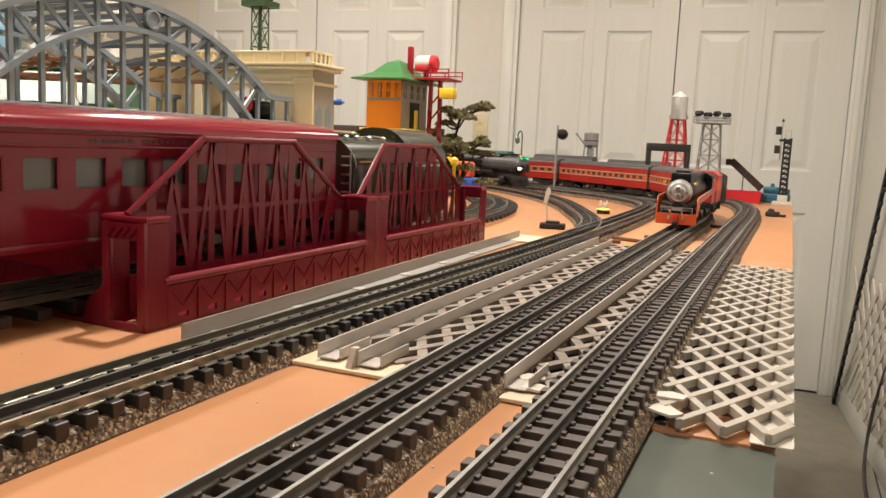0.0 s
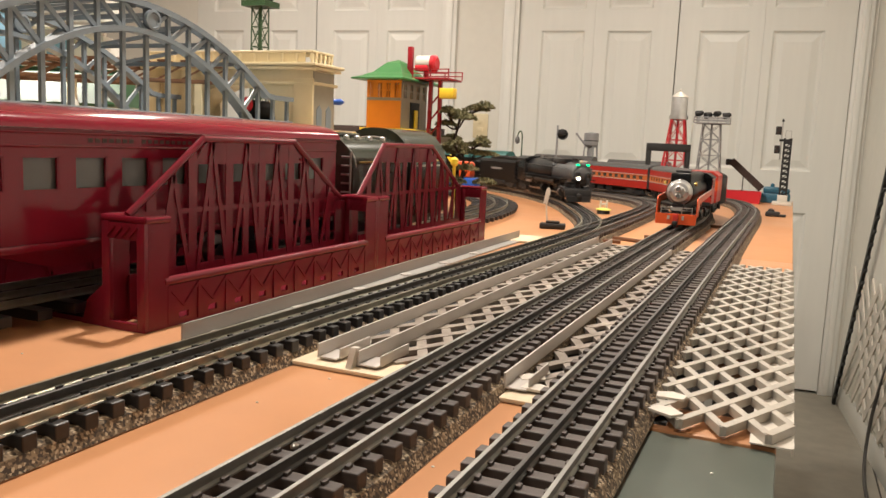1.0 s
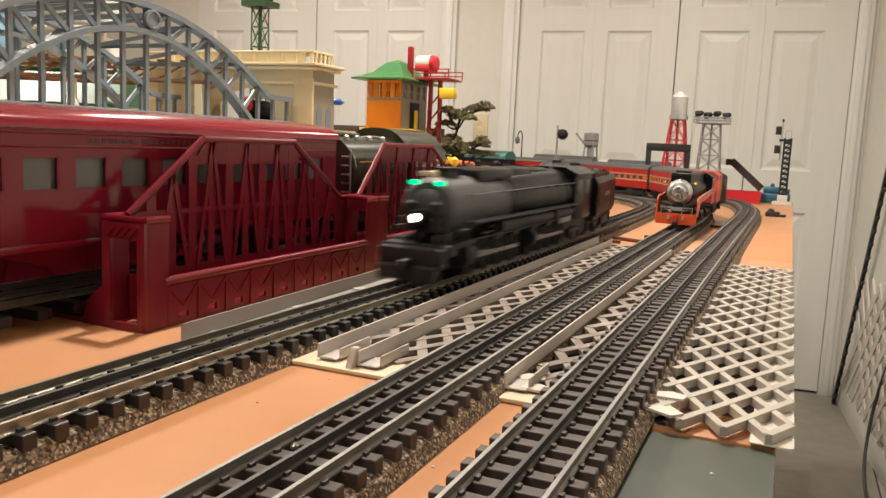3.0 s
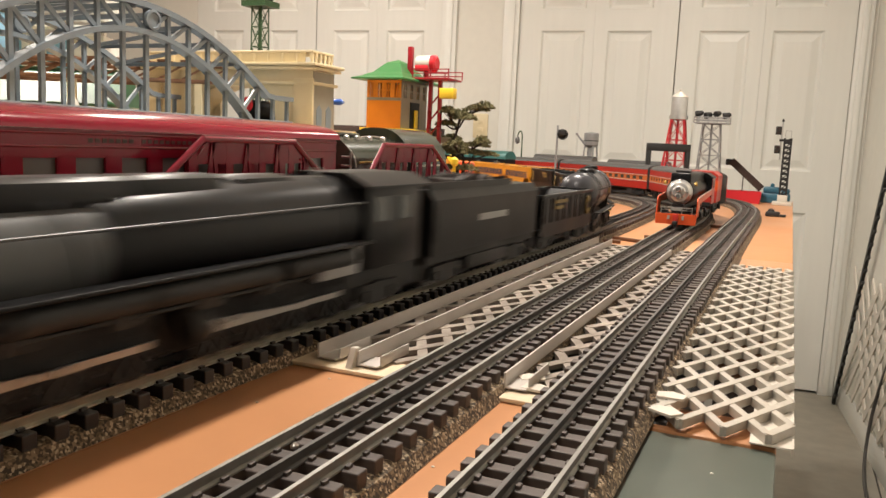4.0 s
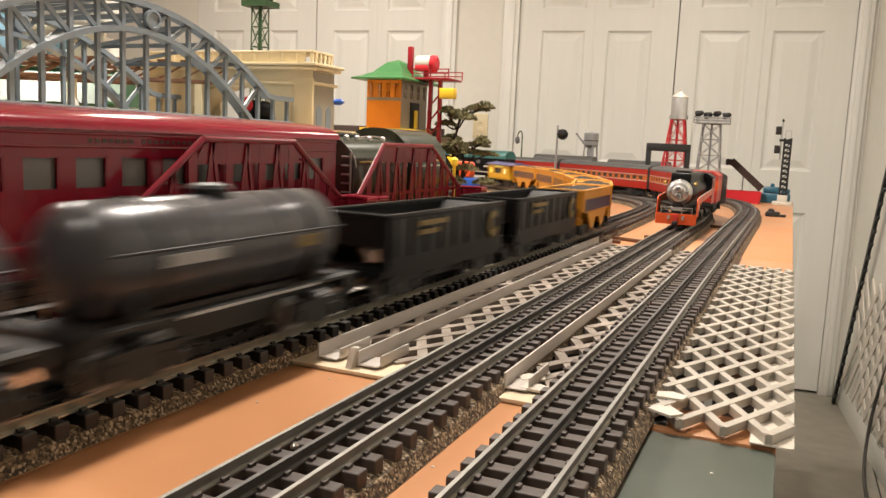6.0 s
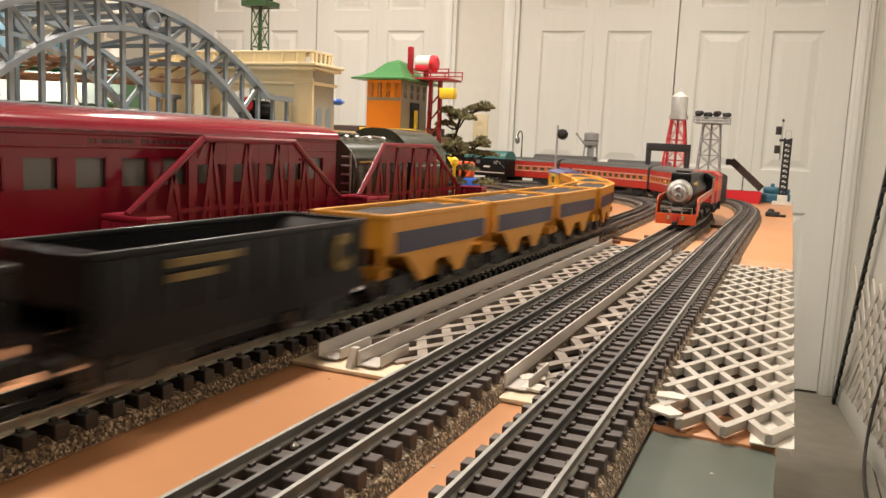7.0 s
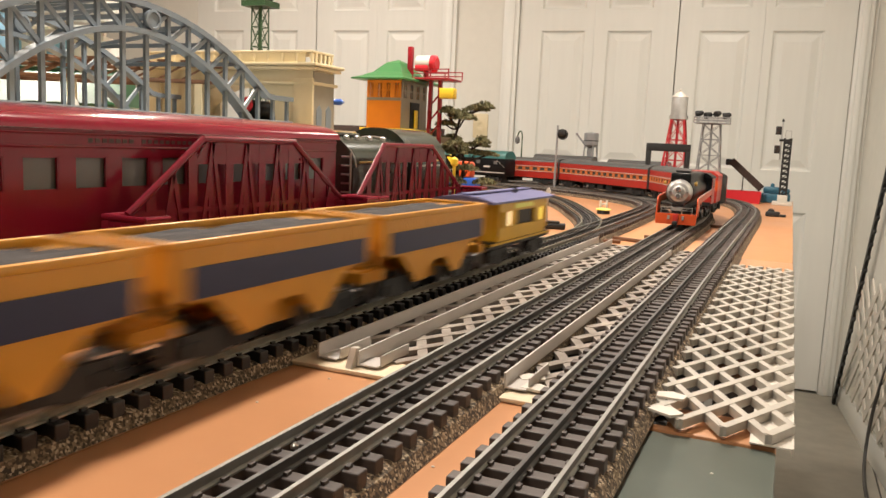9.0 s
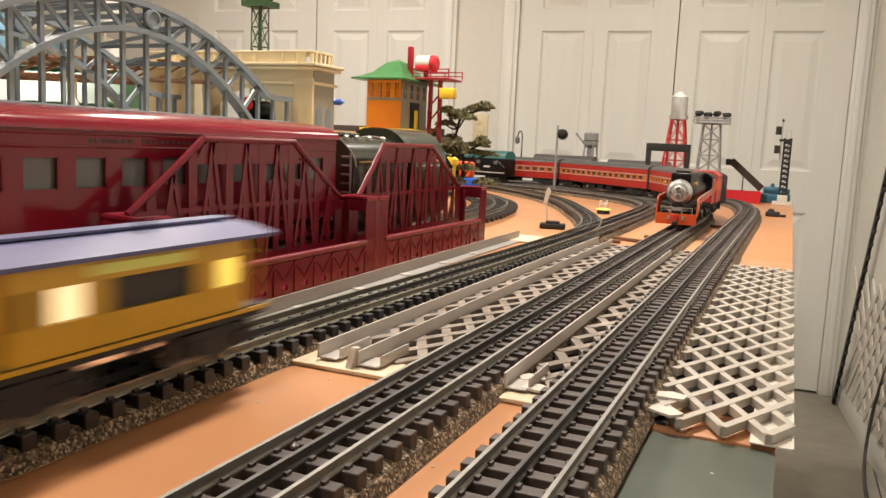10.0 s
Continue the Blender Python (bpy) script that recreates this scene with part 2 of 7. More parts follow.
def part(name, bm, material, parent=None, label="", soft=True):
    me = bpy.data.meshes.new(name)
    bm.to_mesh(me)
    bm.free()
    me.materials.append(M[material])
    if soft:
        smooth(me)
    ob = new(name, me)
    if parent:
        ob.parent = parent
    if label:
        ob["label"] = label
    return ob


def thing(name, m, label, category, group="", kind=""):
    ob = new(name)
    ob.empty_display_size = 0.02
    ob.matrix_basis = m
    return tagged(ob, label, category, group, kind)


def tube(name, pts, r, material, parent=None, cyclic=False):
    cu = bpy.data.curves.new(name, "CURVE")
    cu.dimensions, cu.bevel_depth, cu.bevel_resolution, cu.resolution_u = "3D", r, 3, 6
    sp = cu.splines.new("NURBS")
    sp.points.add(len(pts) - 1)
    for q, p in zip(sp.points, pts):
        q.co = (*p, 1)
    sp.use_endpoint_u, sp.order_u, sp.use_cyclic_u = not cyclic, 3, cyclic
    me = bpy.data.meshes.new_from_object(bpy.data.objects.new(name, cu))
    me.materials.append(M[material])
    smooth(me, 60)
    ob = new(name, me)
    if parent:
        ob.parent = parent
    return ob


# ---------------------------------------------------------------- track lines
def spline(ctrl, step=0.01, closed=False):
    """Even points along a smooth line through ctrl."""
    n = len(ctrl)
    out = []
    for i in range(n if closed else n - 1):
        if closed:
            p = [Vector(ctrl[(i + k) % n]) for k in (-1, 0, 1, 2)]
        else:
            p = [Vector(ctrl[min(max(i + k, 0), n - 1)]) for k in (-1, 0, 1, 2)]
        ts = [0.0]
        for a, b in zip(p, p[1:]):
            ts.append(ts[-1] + max((b - a).length, 1e-4) ** 0.5)
        t0, t1, t2, t3 = ts
        for k in range(40):
            t = t1 + (t2 - t1) * k / 40
            a1 = p[0] * ((t1 - t) / (t1 - t0)) + p[1] * ((t - t0) / (t1 - t0))
            a2 = p[1] * ((t2 - t) / (t2 - t1)) + p[2] * ((t - t1) / (t2 - t1))
            a3 = p[2] * ((t3 - t) / (t3 - t2)) + p[3] * ((t - t2) / (t3 - t2))
            b1 = a1 * ((t2 - t) / (t2 - t0)) + a2 * ((t - t0) / (t2 - t0))
            b2 = a2 * ((t3 - t) / (t3 - t1)) + a3 * ((t - t1) / (t3 - t1))
            out.append(b1 * ((t2 - t) / (t2 - t1)) + b2 * ((t - t1) / (t2 - t1)))
    out.append(Vector(ctrl[0 if closed else -1]))
    even, left = [out[0]], step
    for a, b in zip(out, out[1:]):
        d = (b - a).length
        pos = 0.0
        while d - pos >= left:
            pos += left
            even.append(a + (b - a) * (pos / d))
            left = step
        left -= d - pos
    return even


RAIL = 0.019
# the freight's loop, from the straight beside the bridge round the back of the table and behind the camera
LOOP = [(-0.299, 0.0), (-0.298, 0.35), (-0.2885, 0.7), (-0.282, 1.0), (-0.284, 1.2), (-0.315, 1.38), (-0.391, 1.60), (-0.51, 1.88), (-0.67, 2.13), (-0.88, 2.35), (-1.12, 2.47), (-1.5, 2.53),
        (-2.1, 2.52), (-2.6, 2.35), (-2.92, 1.95), (-3.02, 1.4), (-3.02, 0.4), (-3.02, -0.5), (-2.9, -1.1), (-2.5, -1.55), (-1.9, -1.72), (-1.2, -1.7),
        (-0.7, -1.5), (-0.4, -1.1), (-0.305, -0.6)]
LINE = spline(LOOP, 0.01, True)
LENGTH = (len(LINE) - 1) * 0.01


def on_line(s):
    k = (s / 0.01) % (len(LINE) - 1)
    i = int(k)
    return LINE[i].lerp(LINE[i + 1], k - i)


# ---------------------------------------------------------------- room
def wall_block(name, x0, x1, y0, y1, z0, z1, m, mtl="wall", label="plain off-white painted wall"):
    bm = box(bmnew(), x0, x1, y0, y1, z0, z1)
    ob = part(name, bm, mtl)
    ob.matrix_basis = m
    return tagged(ob, label, "wall", kind="structure")


BACK = pose(0, 3.9, 0, 0, 0, 6)
DOOR_TOP = 1.12


def room():
    fl = part("floor", box(bmnew(), -5, 1.6, -3.6, 5.2, FLOOR - 0.05, FLOOR), "floor")
    tagged(fl, "grey painted floor with scuffs and straight joints", "floor", kind="structure")
    ce = part("ceiling", box(bmnew(), -5, 1.6, -3.6, 5.2, CEIL, CEIL + 0.05), "wall")
    tagged(ce, "plain off-white ceiling", "ceiling", kind="structure")
    # back wall with two closet openings
    wall_block("wall_north", -1.677, -1.284, 0.0, 0.12, FLOOR, CEIL, BACK)
    wall_block("wall_north_end", 0.203, 0.28, 0.0, 0.12, FLOOR, CEIL, BACK)
    wall_block("wall_north_far", -5.0, -3.107, 0.0, 0.12, FLOOR, CEIL, BACK)
    wall_block("wall_north_head", -1.284, 0.203, 0.0, 0.12, DOOR_TOP, CEIL, BACK)
    wall_block("wall_north_lintel", -3.107, -1.677, 0.0, 0.12, DOOR_TOP, CEIL, BACK)
    wall_block("wall_closet_back", -3.3, 0.5, 0.5, 0.55, FLOOR, CEIL, BACK)
    wall_block("wall_east", 0.28, 0.40, -7.0, 0.0, FLOOR, CEIL, BACK)
    wall_block("wall_west", -5.0, -4.9, -3.6, 5.2, FLOOR, CEIL, Matrix())
    wall_block("wall_south", -5.0, 1.6, -3.6, -3.5, FLOOR, CEIL, Matrix())
    for name, (a, b) in dict(baseboard_east=(-5.0, -0.02),).items():
        ob = part(name, box(bmnew(), 0.2655, 0.28, a, b, FLOOR, FLOOR + 0.1, 0.003), "door")
        ob.matrix_basis = BACK
        tagged(ob, "white painted baseboard along the side wall", "baseboard", kind="structure")
    # casings
    for a, b in ((-1.36, -1.284), (0.203, 0.264), (-1.677, -1.60)):
        bm = bmnew()
        box(bm, a, b, -0.018, 0.0, FLOOR, DOOR_TOP + 0.07, 0.003)
        box(bm, a + 0.015, b - 0.02, -0.026, -0.018, FLOOR, DOOR_TOP + 0.06, 0.003)
        ob = part("trim", bm, "door")
        ob.matrix_basis = BACK
        tagged(ob, "white moulded door casing", "trim", kind="structure")
    n = 0
    for a, b, *stiles in ((-1.284, -0.921, 0.30, 0.12), (-0.921, -0.539, 0.16, 0.30), (-0.539, -0.171, 0.25, 0.16), (-0.171, 0.203, 0.10, 0.33), (-3.107, -2.742, 0.29, 0.2), (-2.742, -2.377, 0.25, 0.3), (-2.377, -2.03, 0.28, 0.13), (-2.03, -1.677, 0.15, 0.27)):
        n += 1
        g0, g1 = (0.0025, 0.0004) if n % 2 else (0.0004, 0.0025)
        leaf(n, a + g0, b - g1, *stiles)


def leaf(n, a, b, left, right):
    """One closet door leaf with three sunk and raised panels."""
    d = new("door_%d" % n)
    d.matrix_basis = BACK
    tagged(d, "white panelled folding closet door, closed", "door", kind="structure")
    lo, hi = FLOOR + 0.012, DOOR_TOP - 0.004
    s0, s1 = (b - a) * left, (b - a) * right
    rows = [(lo + 0.2, -0.10), (0.085, 0.70), (0.80, hi - 0.11)]
    bm = bmnew()
    for x0, x1 in ((a, a + s0), (b - s1, b)):
        box(bm, x0, x1, 0.0, 0.034, lo, hi)
    zs = [lo] + [v for r in rows for v in r] + [hi]
    for z0, z1 in zip(zs[0::2], zs[1::2]):
        box(bm, a + s0, b - s1, 0.0, 0.034, z0, z1)
    part("frame", bm, "door", d)
    for z0, z1 in rows:
        bm = bmnew()
        x0, x1 = a + s0, b - s1
        # sloped moulding down to the sunk field, raised centre
        rings = [(0.0, 0.001), (0.009, 0.010), (0.018, 0.011), (0.048, 0.003)]
        vs = []
        for inset, depth in rings:
            vs.append([bm.verts.new((x, depth, z)) for x, z in ((x0 + inset, z0 + inset), (x1 - inset, z0 + inset), (x1 - inset, z1 - inset), (x0 + inset, z1 - inset))])
        for r0, r1 in zip(vs, vs[1:]):
            for i in range(4):
                bm.faces.new((r0[i], r0[(i + 1) % 4], r1[(i + 1) % 4], r1[i]))
        bm.faces.new(vs[-1])
        back = [bm.verts.new((v.co.x, 0.03, v.co.z)) for v in vs[0]]
        bm.faces.new(back[::-1])
        for i in range(4):
            bm.faces.new((vs[0][i], back[i], back[(i + 1) % 4], vs[0][(i + 1) % 4]))
        bmesh.ops.recalc_face_normals(bm, faces=bm.faces[:])
        part("panel", bm, "door", d, soft=False)


def ceiling_lights():
    for (x, y), w in zip(LAMPS, POWER):
        t = thing("ceiling_light", pose(x, y, CEIL), "round white recessed ceiling light, lit", "ceiling light", "ceiling lights")
        part("frame", lathe(bmnew(), [(0.085, -0.012), (0.11, -0.010), (0.11, 0.0), (0.085, 0.0)], seg=32), "white", t)
        part("diffuser", lathe(bmnew(), [(0.083, -0.006), (0.083, -0.003)], seg=32), "lamp", t)
        la = bpy.data.lights.new("ceiling_lamp", "AREA")
        la.shape, la.size, la.energy, la.color = "DISK", 0.16, w, (1.0, 0.86, 0.70)
        ob = new("ceiling_lamp", la)
        ob.matrix_basis = pose(x, y, CEIL - 0.02)


# ---------------------------------------------------------------- table
HOLE = (-0.272, 0.0125, 0.445, 1.16)


def table():
    t = thing("layout_table", pose(0, 0, 0), "orange-tan painted plywood train table on wooden legs", "table")
    x0, x1, y0, y1 = HOLE
    def slab(name, a, b, c, d, mtl="orange", z=0.0, label=""):
        part(name, box(bmnew(), a, b, c, d, z - 0.018, z, 0.0015), mtl, t, label)
    slab("board", -3.2, x0, -1.95, 2.84)
    slab("board", x0 + 0.001, -0.056, -1.95, y0)
    slab("board", x0 + 0.001, 0.0135, y1, 2.84)
    slab("board", -0.052, 0.0135, 1.045, y1 - 0.001)
    slab("board", -0.056, 0.006, 0.4045, 0.445, z=-0.001)
    slab("side_board", -0.0555, 0.006, -1.95, 0.404, "green", -0.0022, "grey-green painted board")
    for x in (-3.1, -1.6, -0.3, -0.04):
        for y in (-1.8, 0.2, 2.7):
            part("leg", box(bmnew(), x - 0.03, x + 0.03, y - 0.03, y + 0.03, FLOOR, -0.02, 0.003), "ply", t)
    # shelf below the gap, the shade there put into its dark colour
    part("shelf", box(bmnew(), -0.5, 0.004, 0.35, 1.3, -0.185, -0.17), "bark", t, "lower shelf coloured dark for the shade below the gap")
    # unseen boards added to enclose the gap and keep it dark
    part("apron", box(bmnew(), -0.5, 0.004, 1.162, 1.18, -0.1698, -0.0182), "shim", t, "added brown board closing off the gap below the top")
    part("apron", box(bmnew(), -0.30, -0.285, 0.36, 1.16, -0.1698, -0.0182), "shim", t, "added brown board closing off the gap below the top")


# ---------------------------------------------------------------- track
TIE_ME = {}


def tie_mesh(length, wide, wood="tie"):
    if (length, wide, wood) not in TIE_ME:
        bm = box(bmnew(), -length / 2, length / 2, -wide / 2, wide / 2, 0.0062, 0.0138, 0.0007)
        if length < 0.08:
            for x in (-0.01625, 0.0, 0.01625):
                for sx in (-1, 1):
                    box(bm, x + sx * 0.0027 - 0.0009, x + sx * 0.0027 + 0.0009, -0.0017, 0.0017, 0.0135, 0.0152)
        me = bpy.data.meshes.new("tie")
        bm.to_mesh(me)
        bm.free()
        me.materials.append(M[wood])
        TIE_ME[(length, wide, wood)] = me
    return TIE_ME[(length, wide, wood)]


def rail_strip(pts, off, prof):
    """A rail: prof pushed along pts at the side distance off."""
    bm = bmnew()
    rings = []
    n = len(pts)
    for i, p in enumerate(pts):
        d = (pts[min(i + 1, n - 1)] - pts[max(i - 1, 0)]).normalized()
        s = Vector((d.y, -d.x))
        rings.append([bm.verts.new((p.x + s.x * (off + u), p.y + s.y * (off + u), v)) for u, v in prof])
    m = len(prof)
    for a, b in zip(rings, rings[1:]):
        for i in range(m):
            bm.faces.new((a[i], a[(i + 1) % m], b[(i + 1) % m], b[i]))
    bm.faces.new(rings[0][::-1])
    bm.faces.new(rings[-1])
    bmesh.ops.recalc_face_normals(bm, faces=bm.faces[:])
    return bm


def rail_prof(h0, h1, w=0.0009, foot=0.0017):
    return [(-foot, h0), (foot, h0), (foot, h0 + 0.0008), (0.0005, h0 + 0.0015), (0.0005, h1 - 0.0018), (w, h1 - 0.0012), (w, h1), (-w, h1), (-w, h1 - 0.0012), (-0.0005, h1 - 0.0018), (-0.0005, h0 + 0.0015), (-foot, h0 + 0.0008)]


def track(ctrl, label, bed=True, gauge=0.0325, tie=0.0505, wide=0.0075, pitch=0.0156, top=RAIL, metal="rail", middle="rail_dark", closed=False, near=None, bed_side=0.0305, wood="tie"):
    pts = spline(ctrl, 0.02, closed)
    t = thing("track", Matrix(), label, "train track", "three-rail train tracks")
    part("rail", rail_strip(pts, -gauge / 2, rail_prof(0.0136, top)), metal, t)
    part("rail", rail_strip(pts, gauge / 2, rail_prof(0.0136, top)), metal, t)
    part("middle_rail", rail_strip(pts, 0, rail_prof(0.0136, top)), middle, t, "blackened middle rail")
    if metal == "rail_new" and bed:
        for off in (-gauge / 2, 0, gauge / 2):
            part("rail_foot", rail_strip(pts, off, [(-0.0023, 0.0136), (0.0023, 0.0136), (0.0023, 0.0141), (-0.0023, 0.0141)]), "steel", t, "polished rail foot")
    if bed:
        part("roadbed", rail_strip(pts, 0, [(-bed_side, 0.0003), (bed_side, 0.0003), (bed_side - 0.0035, 0.0066), (bed_side - 0.0075, 0.0080), (-bed_side + 0.0075, 0.0080), (-bed_side + 0.0035, 0.0066)]), "cork", t, "speckled cork roadbed")
    even = spline(ctrl, pitch, closed)
    rest = bmnew()
    lo, hi = near or (-9, 9)
    me = tie_mesh(tie, wide, wood)
    some = False
    rnd = random.Random(len(even))
    for i, p in enumerate(even[:-1]):
        d = (even[i + 1] - p).normalized()
        a = math.degrees(math.atan2(d.y, d.x)) - 90 + rnd.uniform(-0.8, 0.8)
        m = pose(p.x + rnd.uniform(-0.0006, 0.0006), p.y, rnd.uniform(-0.0003, 0.0003), 0, 0, a)
        if lo <= p.y <= hi and p.x > -1.0:
            ob = new("tie", me)
            ob.parent = t
            ob.matrix_basis = m
        else:
            some = True
            box(rest, -tie / 2, tie / 2, -wide / 2, wide / 2, 0.0062, 0.0138, 0, m)
    if some:
        tagged(part("distant_tie", rest, wood, t, soft=False), kind="stuff")
    else:
        rest.free()
    return t


def tracks():
    track(LOOP, "three-rail model train track with dark wooden ties", closed=True, near=(0.1, 2.0), metal="rail_new", tie=0.049, bed_side=0.028, wood="tie_black")
    track([(-0.1645, -1.9), (-0.1642, 0.2), (-0.164, 0.7), (-0.1637, 1.0), (-0.1635, 1.35), (-0.164, 1.65), (-0.18, 1.85), (-0.245, 2.05), (-0.35, 2.22), (-0.50, 2.39), (-0.68, 2.52), (-1.0, 2.62), (-1.6, 2.66), (-2.6, 2.66)], "straight three-rail model train track under the orange engine", near=(0.1, 1.5))
    track([(-0.084, -1.9), (-0.084, 0.2), (-0.084, 0.6), (-0.0835, 1.0), (-0.081, 1.5), (-0.080, 1.85), (-0.092, 2.10), (-0.14, 2.35), (-0.24, 2.50), (-0.45, 2.66), (-0.75, 2.745), (-2.6, 2.76)], "three-rail model train track along the table edge", near=(0.1, 1.6))
    track([(-0.281, 1.12), (-0.282, 1.5), (-0.287, 1.75), (-0.305, 1.93), (-0.355, 2.08), (-0.44, 2.20), (-0.56, 2.315), (-0.72, 2.42), (-0.95, 2.52), (-1.3, 2.578), (-2.6, 2.58)], "curved three-rail track branching from the switch", near=(1.2, 1.7))
    track([(-0.51, -1.9), (-0.51, 0.3), (-0.51, 0.9), (-0.515, 1.2), (-0.55, 1.5), (-0.64, 1.75), (-0.80, 1.95), (-1.02, 2.05), (-1.5, 2.05), (-2.2, 1.95)], "wide-gauge tinplate track with heavy black ties", gauge=0.056, tie=0.10, wide=0.012, pitch=0.03, near=(0.3, 2.0), bed=False, metal="rail_new", middle="rail_new", wood="tie_black")


# ---------------------------------------------------------------- freight train
def truck(parent, y, mtl="soot", wheel_r=0.0095, base=0.018):
    """A four-wheel bogie: side frames, bolster and two wheel sets."""
    bm = bmnew()
    for sx in (-1, 1):
        prism(bm, [(y - base - 0.012, 0.006), (y - base - 0.009, 0.0175), (y - 0.008, 0.0175), (y, 0.0195), (y + 0.008, 0.0175), (y + base + 0.009, 0.0175), (y + base + 0.012, 0.006), (y + base - 0.004, 0.005), (y + 0.009, 0.003), (y - 0.009, 0.003), (y - base + 0.004, 0.005)], "x", sx * 0.0245 - 0.002, sx * 0.0245 + 0.002)
        for k in (-1, 1):
            box(bm, sx * 0.0265 - 0.002, sx * 0.0265 + 0.002, y + k * base - 0.004, y + k * base + 0.004, 0.006, 0.0135, 0.0008)
    box(bm, -0.023, 0.023, y - 0.006, y + 0.006, 0.012, 0.021)
    t = part("bogie", bm, mtl, parent)
    for k in (-1, 1):
        bm = bmnew()
        for sx in (-1, 1):
            lathe(bm, [(wheel_r + 0.0015, sx * 0.0145), (wheel_r + 0.0015, sx * 0.0155), (wheel_r, sx * 0.016), (wheel_r - 0.0003, sx * 0.020), (0.003, sx * 0.0202)], (0, y + k * base, wheel_r), "x", 16)
        rod(bm, (-0.015, y + k * base, wheel_r), (0.015, y + k * base, wheel_r), 0.0018, seg=6)
        part("wheel_set", bm, "grey", t, "worn dark steel wheels")


def rail_ring(x, sx, y, z):
    """A crescent: an open ring of flat plates."""
    bm = bmnew()
    for k in range(11):
        a, b = radians(50 + 26 * k), radians(50 + 26 * (k + 1))
        beam(bm, (sx * x, y + 0.0095 * math.cos(a), z + 0.0095 * math.sin(a)), (sx * x, y + 0.0095 * math.cos(b), z + 0.0095 * math.sin(b)), 0.0012, 0.006)
    return bm


def hopper(L, mtl, label, stripe, name="hopper_car"):
    """An open coal hopper with ribs, sloped ends, chutes and a heaped load."""
    t = thing(name, pose(0, 0, RAIL), label, "freight car", "moving freight train")
    h, w = L / 2 - 0.009, 0.031
    top, bot = 0.066, 0.022
    flat = [(-h, top), (h, top), (h, 0.026), (h - 0.012, 0.018), (-h + 0.012, 0.018), (-h, 0.026)]
    waved = [(-h, top), (h, top), (h, 0.038), (h - 0.03, 0.034), (h * 0.42, bot - 0.010), (h * 0.30, bot - 0.010), (h * 0.12, bot + 0.004),
             (-h * 0.12, bot + 0.004), (-h * 0.30, bot - 0.010), (-h * 0.42, bot - 0.010), (-h + 0.03, 0.034), (-h, 0.038)]
    for sx in (-1, 1):
        part("side", prism(bmnew(), waved if stripe else flat, "x", sx * w - 0.001, sx * w + 0.001), mtl, t)
    for sy in (-1, 1):
        part("end_slope", beam(bmnew(), (0, sy * (h - 0.001), top - 0.002), (0, sy * h * 0.30, bot - 0.006), 2 * w - 0.0022, 0.002), mtl, t)
        part("end_wall", box(bmnew(), -w + 0.0012, w - 0.0012, sy * h - 0.001, sy * h + 0.001, top - 0.024, top - 0.0005), mtl, t)
        for sx in (-1, 1):
            part("end_post", beam(bmnew(), (sx * (w - 0.004), sy * h, 0.028), (sx * (w - 0.004), sy * h, top - 0.024), 0.003, 0.003), mtl, t)
        part("end_sill", box(bmnew(), -w, w, sy * h - 0.004, sy * h + 0.004, 0.0200, 0.0278), mtl, t)
        part("coupler", box(bmnew(), -0.004, 0.004, sy * (h + 0.012) - 0.006, sy * (h + 0.012) + 0.006, 0.012, 0.019), "soot", t)
        part("buffer_beam", box(bmnew(), -0.004, 0.004, min(sy * (h + 0.010), sy * (h + 0.0042)), max(sy * (h + 0.010), sy * (h + 0.0042)), 0.0192, 0.027), "soot", t)
    # sill made deep so it also fills the shaded gap below the car
    part("centre_sill", box(bmnew(), -0.014, 0.014, -h * 0.62, h * 0.62, 0.006, 0.0199), "soot" if mtl == "black" else mtl, t)
    for sy in (-1, 1):
        part("draft_sill", box(bmnew(), -0.010, 0.010, min(sy * h * 0.625, sy * (h + 0.004)), max(sy * h * 0.625, sy * (h + 0.004)), 0.0195, 0.0238), "soot", t)
    bm = bmnew()
    for sx in (-1, 1):
        box(bm, sx * w - 0.002, sx * w + 0.002, -h - 0.001, h + 0.001, top - 0.003, top + 0.001, 0.0006)
    for sy in (-1, 1):
        box(bm, -w, w, sy * h - 0.002, sy * h + 0.002, top - 0.003, top + 0.001, 0.0006)
    part("top_rim", bm, mtl, t)
    k = 9
    for i in range(k):
        y = -h + 0.008 + (2 * h - 0.016) * i / (k - 1)
        for sx in (-1, 1):
            part("rib", box(bmnew(), sx * (w + 0.0016) - 0.0008, sx * (w + 0.0016) + (0.0008 if not stripe else -0.0006), y - 0.0012, y + 0.0012, 0.034, top - 0.003, 0.0004), mtl, t)
    if stripe:
        for sx in (-1, 1):
            part("stripe", box(bmnew(), sx * (w + 0.0012) - 0.0005, sx * (w + 0.0012) + 0.0005, -h + 0.012, h - 0.006, 0.037, 0.0535), "blue", t, "dark blue side panel")
    else:
        for sx in (-1, 1):
            part("emblem", rail_ring(w + 0.0036, sx, h * 0.74, 0.047), "brassy", t, "round worn yellow emblem")
            for z, l in ((0.056, 0.05), (0.049, 0.034)):
                part("lettering_bar", box(bmnew(), sx * (w + 0.0036), sx * (w + 0.0042), -h * 0.62, -h * 0.62 + l, z, z + 0.004), "brassy", t, "faint yellow lettering bar")
    bm = bmnew()
    n, mrow = 26, 8
    grid = [[bm.verts.new(((j / mrow - 0.5) * 2 * (w - 0.0015), (i / n - 0.5) * 2 * (h - 0.002),
             (0.040 if not stripe else top - 0.005) + (0.006 * math.sin(math.pi * j / mrow) * abs(math.sin(2.2 * math.pi * i / n)) + 0.003 * noise.noise((i * 0.7, j * 0.9, L * 50))))) for j in range(mrow + 1)] for i in range(n + 1)]
